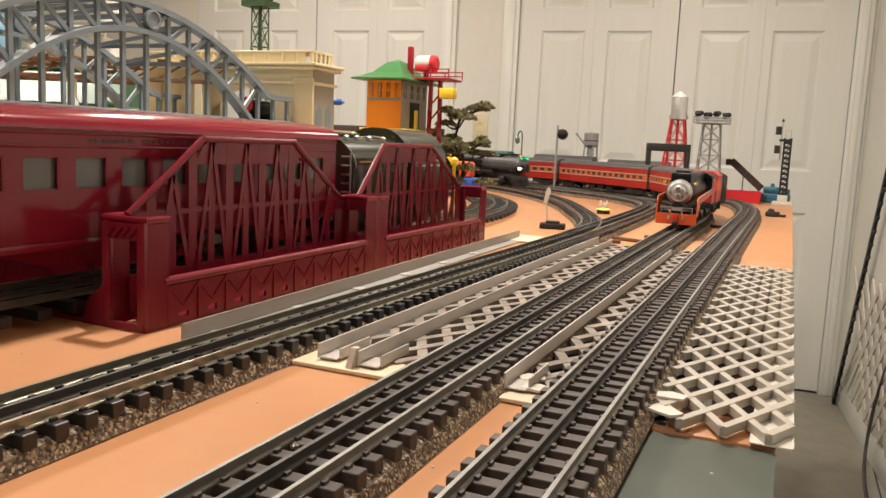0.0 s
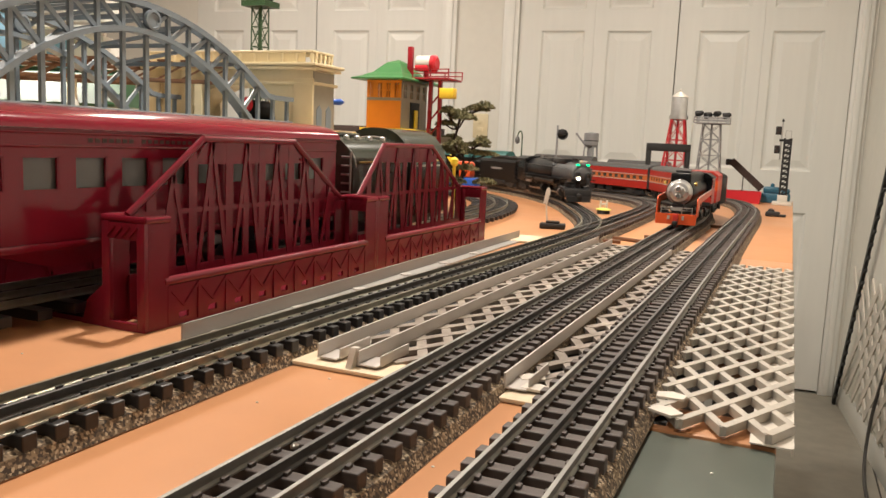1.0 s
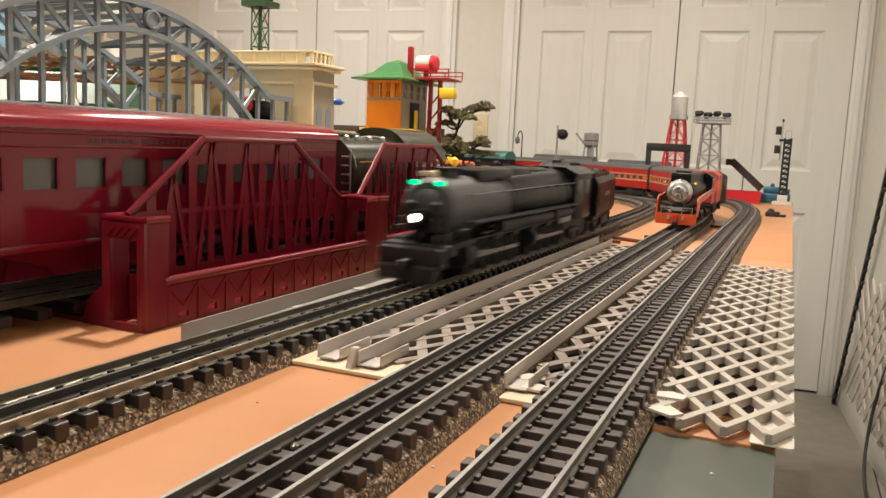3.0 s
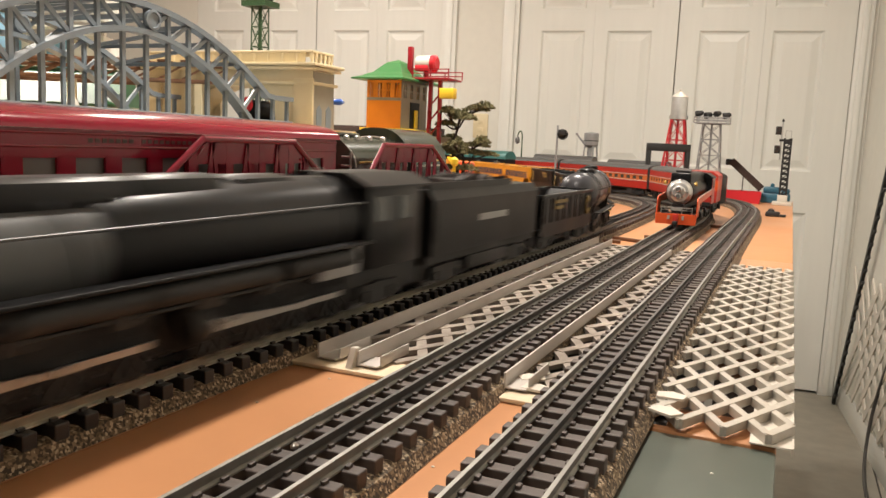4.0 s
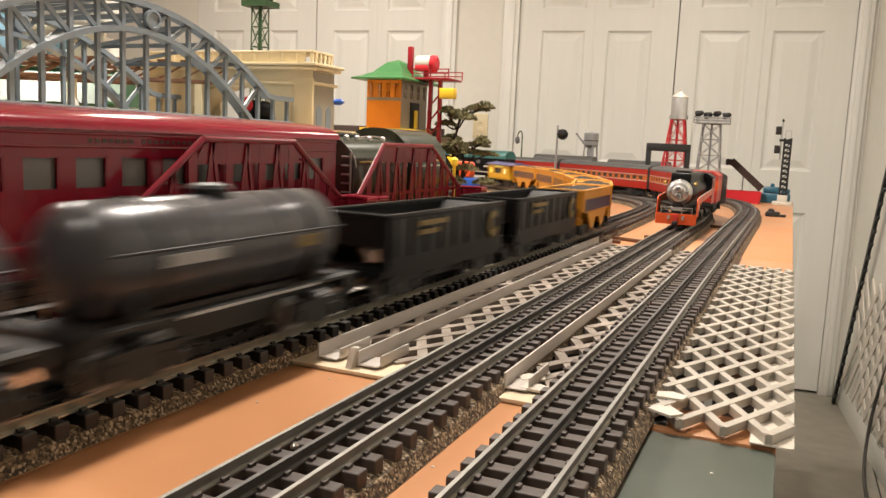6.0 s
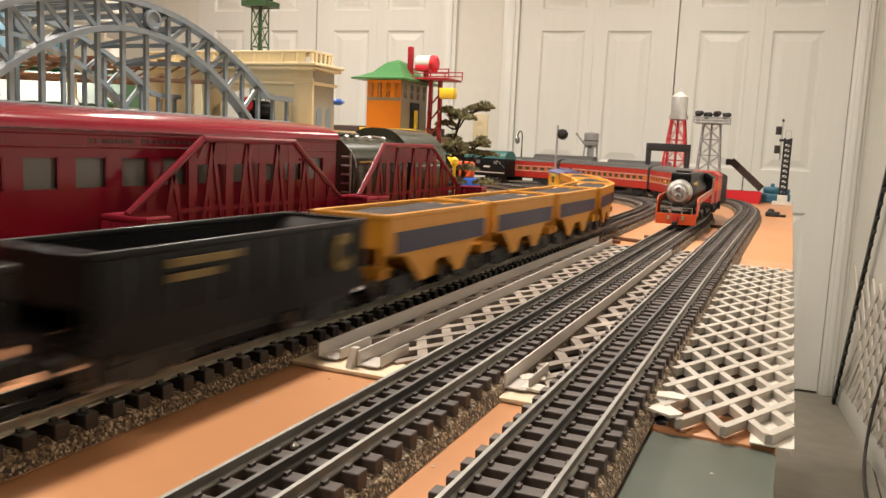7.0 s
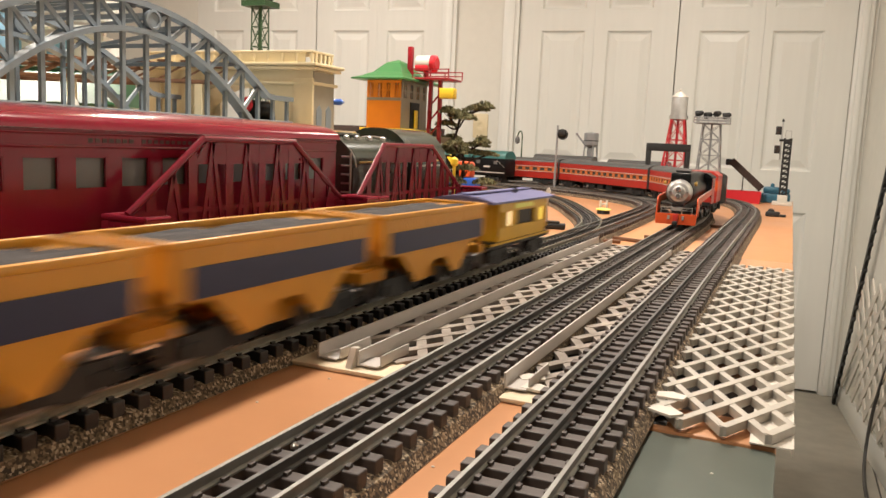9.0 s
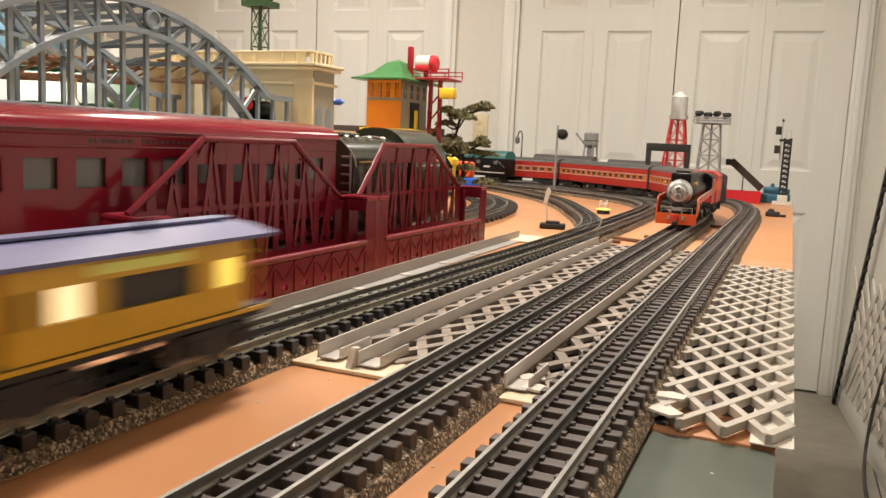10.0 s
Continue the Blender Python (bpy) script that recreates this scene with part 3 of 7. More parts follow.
    for i in range(n):
        for j in range(mrow):
            bm.faces.new((grid[i][j], grid[i][j + 1], grid[i + 1][j + 1], grid[i + 1][j]))
    part("coal_load" if stripe else "inner_floor", bm, "coal" if stripe else "soot", t, "heaped dark coal load" if stripe else "dark empty inside", soft=False)
    for sy in (-1, 1):
        truck(t, sy * (h - 0.036))
    return t


def tank_car(L):
    t = thing("tank_car", pose(0, 0, RAIL), "dark grey riveted railway tank car", "freight car", "moving freight train")
    h, r, zc = L / 2 - 0.016, 0.0285, 0.058
    bm = lathe(bmnew(), [(0.002, -h), (r * 0.55, -h + 0.003), (r * 0.85, -h + 0.008), (r, -h + 0.015), (r, -h * 0.34), (r + 0.0006, -h * 0.34), (r + 0.0006, -h * 0.33), (r, -h * 0.33), (r, h * 0.33), (r + 0.0006, h * 0.33), (r + 0.0006, h * 0.34), (r, h * 0.34), (r, h - 0.015), (r * 0.85, h - 0.008), (r * 0.55, h - 0.003), (0.002, h)], (0, 0, zc), "y", 32)
    part("tank", bm, "tank", t)
    part("dome", lathe(bmnew(), [(0.012, zc + r - 0.006), (0.012, zc + r + 0.003), (0.010, zc + r + 0.005), (0.004, zc + r + 0.006)], seg=24), "black", t, "black filling dome")
    bm = bmnew()
    box(bm, -0.012, 0.012, -h - 0.006, h + 0.006, 0.010, 0.030)
    for sy in (-1, 1):
        box(bm, -0.029, 0.029, sy * (h + 0.002) - 0.005, sy * (h + 0.002) + 0.005, 0.022, 0.030)
        box(bm, -0.004, 0.004, sy * (h + 0.010) - 0.006, sy * (h + 0.010) + 0.006, 0.016, 0.023)
        prism(bm, [(-0.024, 0.028), (0.024, 0.028), (0.027, 0.055), (0.018, 0.040), (0, 0.032), (-0.018, 0.040), (-0.027, 0.055)], "y", sy * h * 0.72 - 0.005, sy * h * 0.72 + 0.005)
    part("underframe", bm, "soot", t)
    for sx in (-1, 1):
        part("running_board", box(bmnew(), sx * 0.031 - 0.004, sx * 0.031 + 0.004, -h, h, 0.030, 0.032), "soot", t)
        # silver strip stands in for the highlight along the running board
        part("board_edge", box(bmnew(), sx * 0.0353 - 0.0003, sx * 0.0353 + 0.0003, -h * 0.55, h * 0.55, 0.0302, 0.0316), "silver", t, "silver strip for the highlight on the board edge")
        part("handrail", rod(bmnew(), (sx * 0.0305, -h + 0.012, zc + 0.006), (sx * 0.0305, h - 0.012, zc + 0.006), 0.0008, seg=6), "soot", t)
        part("emblem", box(bmnew(), sx * (r + 0.0002) - 0.0006, sx * (r + 0.0002) + 0.0006, h * 0.45, h * 0.45 + 0.022, zc - 0.004, zc + 0.003), "brassy", t, "small yellow lettering bar")
        part("lettering_bar", box(bmnew(), sx * (r + 0.0002) - 0.0006, sx * (r + 0.0002) + 0.0006, -h * 0.6, -h * 0.2, zc - 0.003, zc + 0.003), "grey", t, "pale grey lettering bar")
    for sy in (-1, 1):
        part("band", lathe(bmnew(), [(r + 0.0002, sy * h * 0.6 - 0.0015), (r + 0.001, sy * h * 0.6 - 0.0015), (r + 0.001, sy * h * 0.6 + 0.0015), (r + 0.0002, sy * h * 0.6 + 0.0015)], (0, 0, zc), "y", 32), "soot", t)
        truck(t, sy * (h - 0.03))
    return t


def caboose(L):
    t = thing("caboose", pose(0, 0, RAIL), "bright yellow caboose with a blue roof and lit windows", "freight car", "moving freight train")
    h, w = L / 2 - 0.014, 0.030
    b = h - 0.018
    # side walls with window openings
    wins = [(-b + 0.006, -b + 0.014), (-b + 0.022, -b + 0.040), (-0.022, 0.034), (b - 0.024, b - 0.004)]
    for sx in (-1, 1):
        part("side_wall", pierced("x", sx * w, -b, b, 0.0263, 0.066, [(p, q, 0.040, 0.055) for p, q in wins]), "cabyel", t)
    for sy in (-1, 1):
        part("end_wall", box(bmnew(), -w + 0.0011, w - 0.0011, sy * b - 0.001, sy * b + 0.001, 0.0263, 0.066), "cabyel", t)
    for sx in (-1, 1):
        for i, (y0, y1) in enumerate(wins):
            win = part("window", box(bmnew(), sx * (w - 0.002) - 0.0004, sx * (w - 0.002) + 0.0004, y0, y1, 0.040, 0.055), ("gap", "warmwin", "gap", "lemonlit")[i], t, "glowing window" if i % 2 else "dark window")
            bm = bmnew()
            for q in (y0, y1):
                box(bm, sx * (w + 0.001) - 0.0006, sx * (w + 0.001) + 0.0006, q - 0.001, q + 0.001, 0.039, 0.056)
            part("window_frame", bm, "cabyel", win)
    bm = prism(bmnew(), [(-w - 0.004, 0.0662), (-w * 0.6, 0.0700), (0, 0.0715), (w * 0.6, 0.0700), (w + 0.004, 0.0662), (w + 0.004, 0.0642), (-w - 0.004, 0.0642)], "y", -h - 0.004, h + 0.004)
    part("roof", bm, "bluroof", t, "blue-grey roof")
    part("roof_walk", box(bmnew(), -0.006, 0.006, -h, h, 0.0718, 0.0731), "bluroof", t)
    part("smoke_jack", rod(bmnew(), (0.012, 0.02, 0.069), (0.012, 0.02, 0.078), 0.0022), "soot", t)
    for sx in (-1, 1):
        part("sign_board", box(bmnew(), sx * (w + 0.0014) - 0.0004, sx * (w + 0.0014) + 0.0004, -0.03, 0.028, 0.0575, 0.0622), "lemon", t, "bright yellow name bar")
    bm = bmnew()
    box(bm, -w, w, -h, h, 0.020, 0.0262)
    box(bm, -0.004, 0.004, -h - 0.012, h + 0.012, 0.016, 0.024)
    part("underframe", bm, "soot", t)
    for sy in (-1, 1):
        bm = bmnew()
        for sx in (-1, 1):
            rod(bm, (sx * (w - 0.003), sy * (h - 0.002), 0.03), (sx * (w - 0.003), sy * (h - 0.002), 0.0645), 0.0009, seg=6)
            rod(bm, (sx * 0.012, sy * (h - 0.002), 0.03), (sx * 0.012, sy * (h - 0.002), 0.055), 0.0009, seg=6)
        rod(bm, (-w + 0.003, sy * (h - 0.002), 0.055), (w - 0.003, sy * (h - 0.002), 0.055), 0.0009, seg=6)
        part("end_railing", bm, "cabyel", t)
        truck(t, sy * (h - 0.034))
    for sx in (-1, 1):
        part("footboard", box(bmnew(), sx * (w - 0.001) - 0.003, sx * (w - 0.001) + 0.003, -h, h, 0.0235, 0.0255), "cabyel", t)
    return t


def driver(parent, sx, y, r, name="driving_wheel"):
    bm = lathe(bmnew(), [(r + 0.0012, 0.0), (r + 0.0012, 0.001), (r, 0.0015), (r, 0.0055), (r - 0.003, 0.0058), (r - 0.003, 0.004), (0.005, 0.004), (0.005, 0.0066), (0.001, 0.0068)], axis="x", seg=28)
    for i in range(12):
        a = 2 * math.pi * i / 12
        beam(bm, (0.0048, 0.004 * math.cos(a), 0.004 * math.sin(a)), (0.0048, (r - 0.0025) * math.cos(a), (r - 0.0025) * math.sin(a)), 0.0013, 0.0013)
    prism(bm, [((r - 0.002) * math.cos(a), (r - 0.002) * math.sin(a)) for a in [0.9 + 0.25 * k for k in range(6)]], "x", 0.004, 0.0062)
    if sx < 0:
        bmesh.ops.scale(bm, vec=(-1, 1, 1), verts=bm.verts[:])
        bmesh.ops.reverse_faces(bm, faces=bm.faces[:])
    ob = part(name, bm, "soot", parent)
    ob.matrix_basis = pose(sx * 0.0155, y, r)
    return ob


def big_engine(L):
    """An articulated steam engine: boiler on a rear engine, with a front engine that swings under it."""
    t = thing("articulated_steam_locomotive", pose(0, 0, RAIL), "large black articulated steam locomotive with lit headlight and green markers", "locomotive", "moving freight train")
    f = -L / 2
    zc, r = 0.0640, 0.0265
    prof = [(0.004, f + 0.038), (r * 0.82, f + 0.04), (r * 0.97, f + 0.044), (r, f + 0.048), (r, f + 0.19)]
    part("smokebox", lathe(bmnew(), prof, (0, 0, zc), "y", 36), "smoke", t, "grey graphite smokebox")
    y0 = f + 0.1902
    part("boiler", lathe(bmnew(), [(r, y0), (r + 0.0015, y0 + 0.004), (r + 0.003, y0 + 0.09), (r + 0.004, y0 + 0.14), (r + 0.003, y0 + 0.212)], (0, 0, zc + 0.001), "y", 36), "black", t)
    for k in range(7):
        y = y0 + 0.012 + k * 0.030
        part("boiler_band", lathe(bmnew(), [(r + 0.001, y), (r + 0.0018 + 0.00035 * k, y), (r + 0.0018 + 0.00035 * k, y + 0.0025), (r + 0.001, y + 0.0025)], (0, 0, zc + 0.001), "y", 36), "black", t)
    part("smokebox_door", lathe(bmnew(), [(0.003, f + 0.0335), (0.012, f + 0.0345), (0.016, f + 0.037), (0.0165, f + 0.04)], (0, 0, zc), "y", 28), "smoke", t, "round grey smokebox door")
    part("chimney", lathe(bmnew(), [(0.010, zc + r - 0.004), (0.0085, zc + r + 0.004), (0.0105, zc + r + 0.008), (0.008, zc + r + 0.008)], (0, f + 0.0709, 0), seg=24), "soot", t)
    part("chimney", lathe(bmnew(), [(0.010, zc + r - 0.004), (0.0085, zc + r + 0.004), (0.0105, zc + r + 0.008), (0.008, zc + r + 0.008)], (0, f + 0.0851, 0), seg=24), "soot", t)
    for y, rr, hh, ll in ((f + 0.165, 0.017, 0.012, 0.05), (f + 0.2426, 0.015, 0.012, 0.04), (f + 0.32, 0.013, 0.010, 0.03)):
        bm = box(bmnew(), -rr, rr, y - ll, y + ll, zc + r - 0.010, zc + r + hh * 0.62, 0.006)
        part("sand_dome", bm, "black", t)
    bm = bmnew()
    box(bm, -0.0335, 0.0335, f + 0.4042, f + 0.4845, 0.030, 0.089, 0.002)
    prism(bm, [(-0.037, 0.089), (-0.020, 0.097), (0.020, 0.097), (0.037, 0.089), (0.037, 0.0875), (-0.037, 0.0875)], "y", f + 0.398, f + 0.4934)
    part("cab", bm, "black", t)
    for sx in (-1, 1):
        for q in (0.412, 0.447):
            part("cab_window", box(bmnew(), sx * 0.0337 - 0.0005, sx * 0.0337 + 0.0005, f + q, f + q + 0.022, 0.064, 0.081), "cabglass", t, "dark glazed cab window")
        bm = bmnew()
        box(bm, sx * 0.034 - 0.006, sx * 0.034 + 0.006, f + 0.06, f + 0.3998, 0.0505, 0.0525, 0.0006)
        part("running_board", bm, "black", t)
        part("handrail", rod(bmnew(), (sx * (r + 0.006), f + 0.06, zc + 0.012), (sx * (r + 0.007), f + 0.3963, zc + 0.014), 0.0007, seg=6), "smoke", t, "thin handrail along the boiler")
        bm = bmnew()
        for y, a in ((f + 0.175, 0.04), (f + 0.2532, 0.05), (f + 0.35, 0.035)):
            rod(bm, (sx * 0.031, y - a, 0.043), (sx * 0.031, y + a, 0.043), 0.0065, seg=14)
        part("air_tank", bm, "soot", t)
        box_ = box(bmnew(), sx * 0.029 - 0.003, sx * 0.029 + 0.003, f + 0.35, f + 0.3963, 0.030, 0.052, 0.001)
        part("firebox_side", box_, "grey", t, "worn grey firebox side")
        ml = box(bmnew(), sx * 0.0122 - 0.0042, sx * 0.0122 + 0.0042, f + 0.036, f + 0.039, zc + 0.0195, zc + 0.0235, 0.001)
        part("marker_light", ml, "marker", t, "glowing green marker light")
    part("number_board", box(bmnew(), -0.008, 0.008, f + 0.036, f + 0.041, zc + 0.0275, zc + 0.0315, 0.0008), "white", t, "small pale number board")
    # rear engine frame
    bm = bmnew()
    box(bm, -0.013, 0.013, f + 0.2391, f + 0.3963, 0.006, 0.045)
    box(bm, -0.022, 0.022, f + 0.3963, f + 0.505, 0.007, 0.030, 0.002)
    for sx in (-1, 1):
        rod(bm, (sx * 0.0265, f + 0.2374, 0.022), (sx * 0.0265, f + 0.2479, 0.022), 0.0095, seg=16)
    part("rear_engine_frame", bm, "soot", t)
    # air pumps, bell, ladder and the piping that fills the side below the running board
    for sx in (-1, 1):
        bm = lathe(bmnew(), [(0.0052, zc - 0.020), (0.0056, zc - 0.018), (0.0056, zc - 0.009), (0.0042, zc - 0.008), (0.0042, zc - 0.005), (0.0054, zc - 0.004), (0.0054, zc + 0.004), (0.003, zc + 0.006)], (sx * 0.0125, f + 0.032, 0), seg=16)
        part("air_pump", bm, "soot", t)
        part("front_step", box(bmnew(), sx * 0.028 - 0.005, sx * 0.028 + 0.005, f + 0.045, f + 0.0611, 0.044, 0.0462, 0.0005), "soot", t)
        for k in range(4):
            z = 0.034 + 0.0045 * k
            part("pipe", rod(bmnew(), (sx * (0.0275 + 0.001 * (k % 2)), f + 0.0818 + 0.02 * k, z), (sx * (0.0275 + 0.001 * (k % 2)), f + 0.3942 - 0.03 * k, z), 0.0013, seg=7), "soot", t)
        for k in range(5):
            y = f + 0.13 + 0.055 * k
            part("hanger", box(bmnew(), sx * 0.0265 - 0.004, sx * 0.0265 + 0.004, y, y + 0.018, 0.030, 0.0500, 0.001), "soot", t)
        for k in range(9):
            y = f + 0.0655 + 0.038 * k
            part("rail_stanchion", rod(bmnew(), (sx * (r + 0.001), y, zc + 0.0115), (sx * (r + 0.0065), y, zc + 0.0125), 0.0008, seg=6), "soot", t)
        tube("sand_pipe", [(sx * 0.012, f + 0.165, zc + r + 0.001), (sx * 0.026, f + 0.17, zc + 0.018), (sx * 0.031, f + 0.175, zc + 0.002), (sx * 0.031, f + 0.175, 0.052)], 0.0010, "black", t)
    part("bell", lathe(bmnew(), [(0.0052, zc + r - 0.002), (0.0045, zc + r + 0.002), (0.0030, zc + r + 0.005), (0.001, zc + r + 0.006)], (0, f + 0.05, 0), seg=16), "brass", t, "small brass bell")
    part("whistle", rod(bmnew(), (0.006, f + 0.38, zc + r), (0.006, f + 0.38, zc + r + 0.010), 0.0018, seg=8), "steel", t)
    wheels = []
    fr = part("front_engine", box(bmnew(), -0.011, 0.011, f + 0.035 - (f + 0.145), f + 0.2356 - (f + 0.145), 0.012, 0.040), "soot", t)
    fr.matrix_basis = pose(0, f + 0.145, 0)
    o = f + 0.145
    bm = bmnew()
    box(bm, -0.032, 0.032, f + 0.022 - o, f + 0.04 - o, 0.024, 0.0335, 0.001)
    box(bm, -0.030, 0.030, f + 0.012 - o, f + 0.022 - o, 0.014, 0.031, 0.001)
    prism(bm, [(-0.026, 0.004), (0.026, 0.004), (0.028, 0.016), (-0.028, 0.016)], "y", f + 0.004 - o, f + 0.014 - o)
    box(bm, -0.004, 0.004, f - 0.004 - o, f + 0.012 - o, 0.014, 0.022, 0.001)
    for sx in (-1, 1):
        rod(bm, (sx * 0.0265, f + 0.055 - o, 0.022), (sx * 0.0265, f + 0.0753 - o, 0.022), 0.0105, seg=16)
        box(bm, sx * 0.026 - 0.007, sx * 0.026 + 0.007, f + 0.04 - o, f + 0.0764 - o, 0.030, 0.036, 0.002)
        rod(bm, (sx * 0.030, f + 0.024 - o, 0.033), (sx * 0.024, f + 0.034 - o, 0.052), 0.0009, seg=6)
    part("pilot", bm, "soot", fr, "black pilot deck with coupler and cylinders")
    bm = lathe(bmnew(), [(0.0065, f + 0.02 - o), (0.0072, f + 0.022 - o), (0.0072, f + 0.034 - o), (0.003, f + 0.038 - o)], (0, 0, 0.0560), "y", 20)
    box(bm, -0.004, 0.004, f + 0.024 - o, f + 0.032 - o, 0.033, 0.050)
    part("headlight_case", bm, "black", fr)
    part("headlight_lens", lathe(bmnew(), [(0.0034, f + 0.0185 - o), (0.0034, f + 0.0205 - o)], (0, 0, 0.0560), "y", 20), "headlight", fr, "glowing headlight lens")
    for sx in (-1, 1):
        for i in range(4):
            wheels.append(driver(fr, sx, f + 0.095 + i * 0.038 - o, 0.0172))
            wheels.append(driver(t, sx, f + 0.265 + i * 0.038, 0.0172))
        part("side_rod", box(bmnew(), sx * 0.0240 - 0.0008, sx * 0.0240 + 0.0008, f + 0.093 - o, f + 0.215 - o, 0.0150, 0.0185), "steel", fr, "steel coupling rod")
        part("side_rod", box(bmnew(), sx * 0.0240 - 0.0008, sx * 0.0240 + 0.0008, f + 0.263, f + 0.385, 0.0150, 0.0185), "steel", t, "steel coupling rod")
        part("main_rod", beam(bmnew(), (sx * 0.0262, f + 0.0753 - o, 0.022), (sx * 0.0262, f + 0.171 - o, 0.0165), 0.0015, 0.003), "steel", fr)
        part("main_rod", beam(bmnew(), (sx * 0.0262, f + 0.2479, 0.022), (sx * 0.0262, f + 0.34, 0.0165), 0.0015, 0.003), "steel", t)
    truck(t, f + 0.4355)
    return t, fr, wheels


def tender(L):
    t = thing("tender", pose(0, 0, RAIL), "long black coal tender with a pale lettering bar", "tender", "moving freight train")
    h = L / 2 - 0.008
    bm = prism(bmnew(), [(-0.032, 0.028), (0.032, 0.028), (0.0325, 0.074), (0.027, 0.082), (-0.027, 0.082), (-0.0325, 0.074)], "y", -h, h - 0.004)
    part("body", bm, "black", t)
    bm = bmnew()
    for sx in (-1, 1):
        box(bm, sx * 0.026 - 0.001, sx * 0.026 + 0.001, -h, h * 0.45, 0.0815, 0.088)
    part("coal_board", bm, "black", t)
    bm = bmnew()
    rnd = random.Random(4)
    for i in range(60):
        x, y = rnd.uniform(-0.02, 0.02), rnd.uniform(-h + 0.01, h * 0.42)
        s = rnd.uniform(0.004, 0.007)
        box(bm, -s, s, -s, s, -s * 0.7, s * 0.7, 0, pose(x, y, 0.084, rnd.uniform(0, 90), rnd.uniform(0, 90), rnd.uniform(0, 90)))
    part("coal", bm, "coal", t, "loose black coal", soft=False)
    bm = bmnew()
    box(bm, -0.028, 0.028, -h - 0.002, h + 0.002, 0.021, 0.028)
    box(bm, -0.004, 0.004, h, h + 0.012, 0.015, 0.022)
    part("underframe", bm, "soot", t)
    # black block added to fill the shaded gap under the tender
    part("water_bottom", box(bmnew(), -0.021, 0.021, -h - 0.006, h - 0.002, 0.0065, 0.0208, 0.001), "soot", t)
    for sx in (-1, 1):
        part("tank_step", box(bmnew(), sx * 0.0285 - 0.002, sx * 0.0285 + 0.002, -0.052, 0.046, 0.0090, 0.0208, 0.001), "soot", t)
        part("lettering_bar", box(bmnew(), sx * 0.0326 - 0.0006, sx * 0.0326 + 0.0006, -0.035, 0.035, 0.052, 0.058), "grey", t, "pale grey lettering bar")
        part("handrail", rod(bmnew(), (sx * 0.034, -h + 0.004, 0.04), (sx * 0.034, -h + 0.004, 0.07), 0.0008, seg=6), "soot", t)
    truck(t, -h + 0.045, base=0.022)
    truck(t, h - 0.055, base=0.022)
    return t


# ---------------------------------------------------------------- still things on the table
def lattice_strip(parent, x0, x1, y0, y1, z0, z1, dx, dy, w, mtl="slat", node=None):
    """A moulded diamond lattice clipped to a rectangle: bars along both diagonals."""
    for sgn in (1, -1):
        k = -60
        while k < 60:
            # the line x = x0 + k*dx + sgn*(y-y0)*dx/dy
            ya, yb = y0, y1
            xn, yn = node or (x0, y0)
            xa = xn + k * dx + sgn * (ya - yn) * dx / dy
            xb = xa + sgn * (yb - ya) * dx / dy
            t0, t1 = 0.0, 1.0
            d = xb - xa
            for lim, lo in ((x0, True), (x1, False)):
                if abs(d) > 1e-9:
                    t = (lim - xa) / d
                    if (d > 0) == lo:
                        t0 = max(t0, t)
                    else:
                        t1 = min(t1, t)
            if t1 - t0 > 0.004:
                bm = bmnew()
                beam(bm, (xa + d * t0, ya + (yb - ya) * t0, (z0 + z1) / 2 + 0.0002 * sgn), (xa + d * t1, ya + (yb - ya) * t1, (z0 + z1) / 2 + 0.0002 * sgn), w, z1 - z0)
                part("slat", bm, mtl, parent, soft=False)
            k += 1


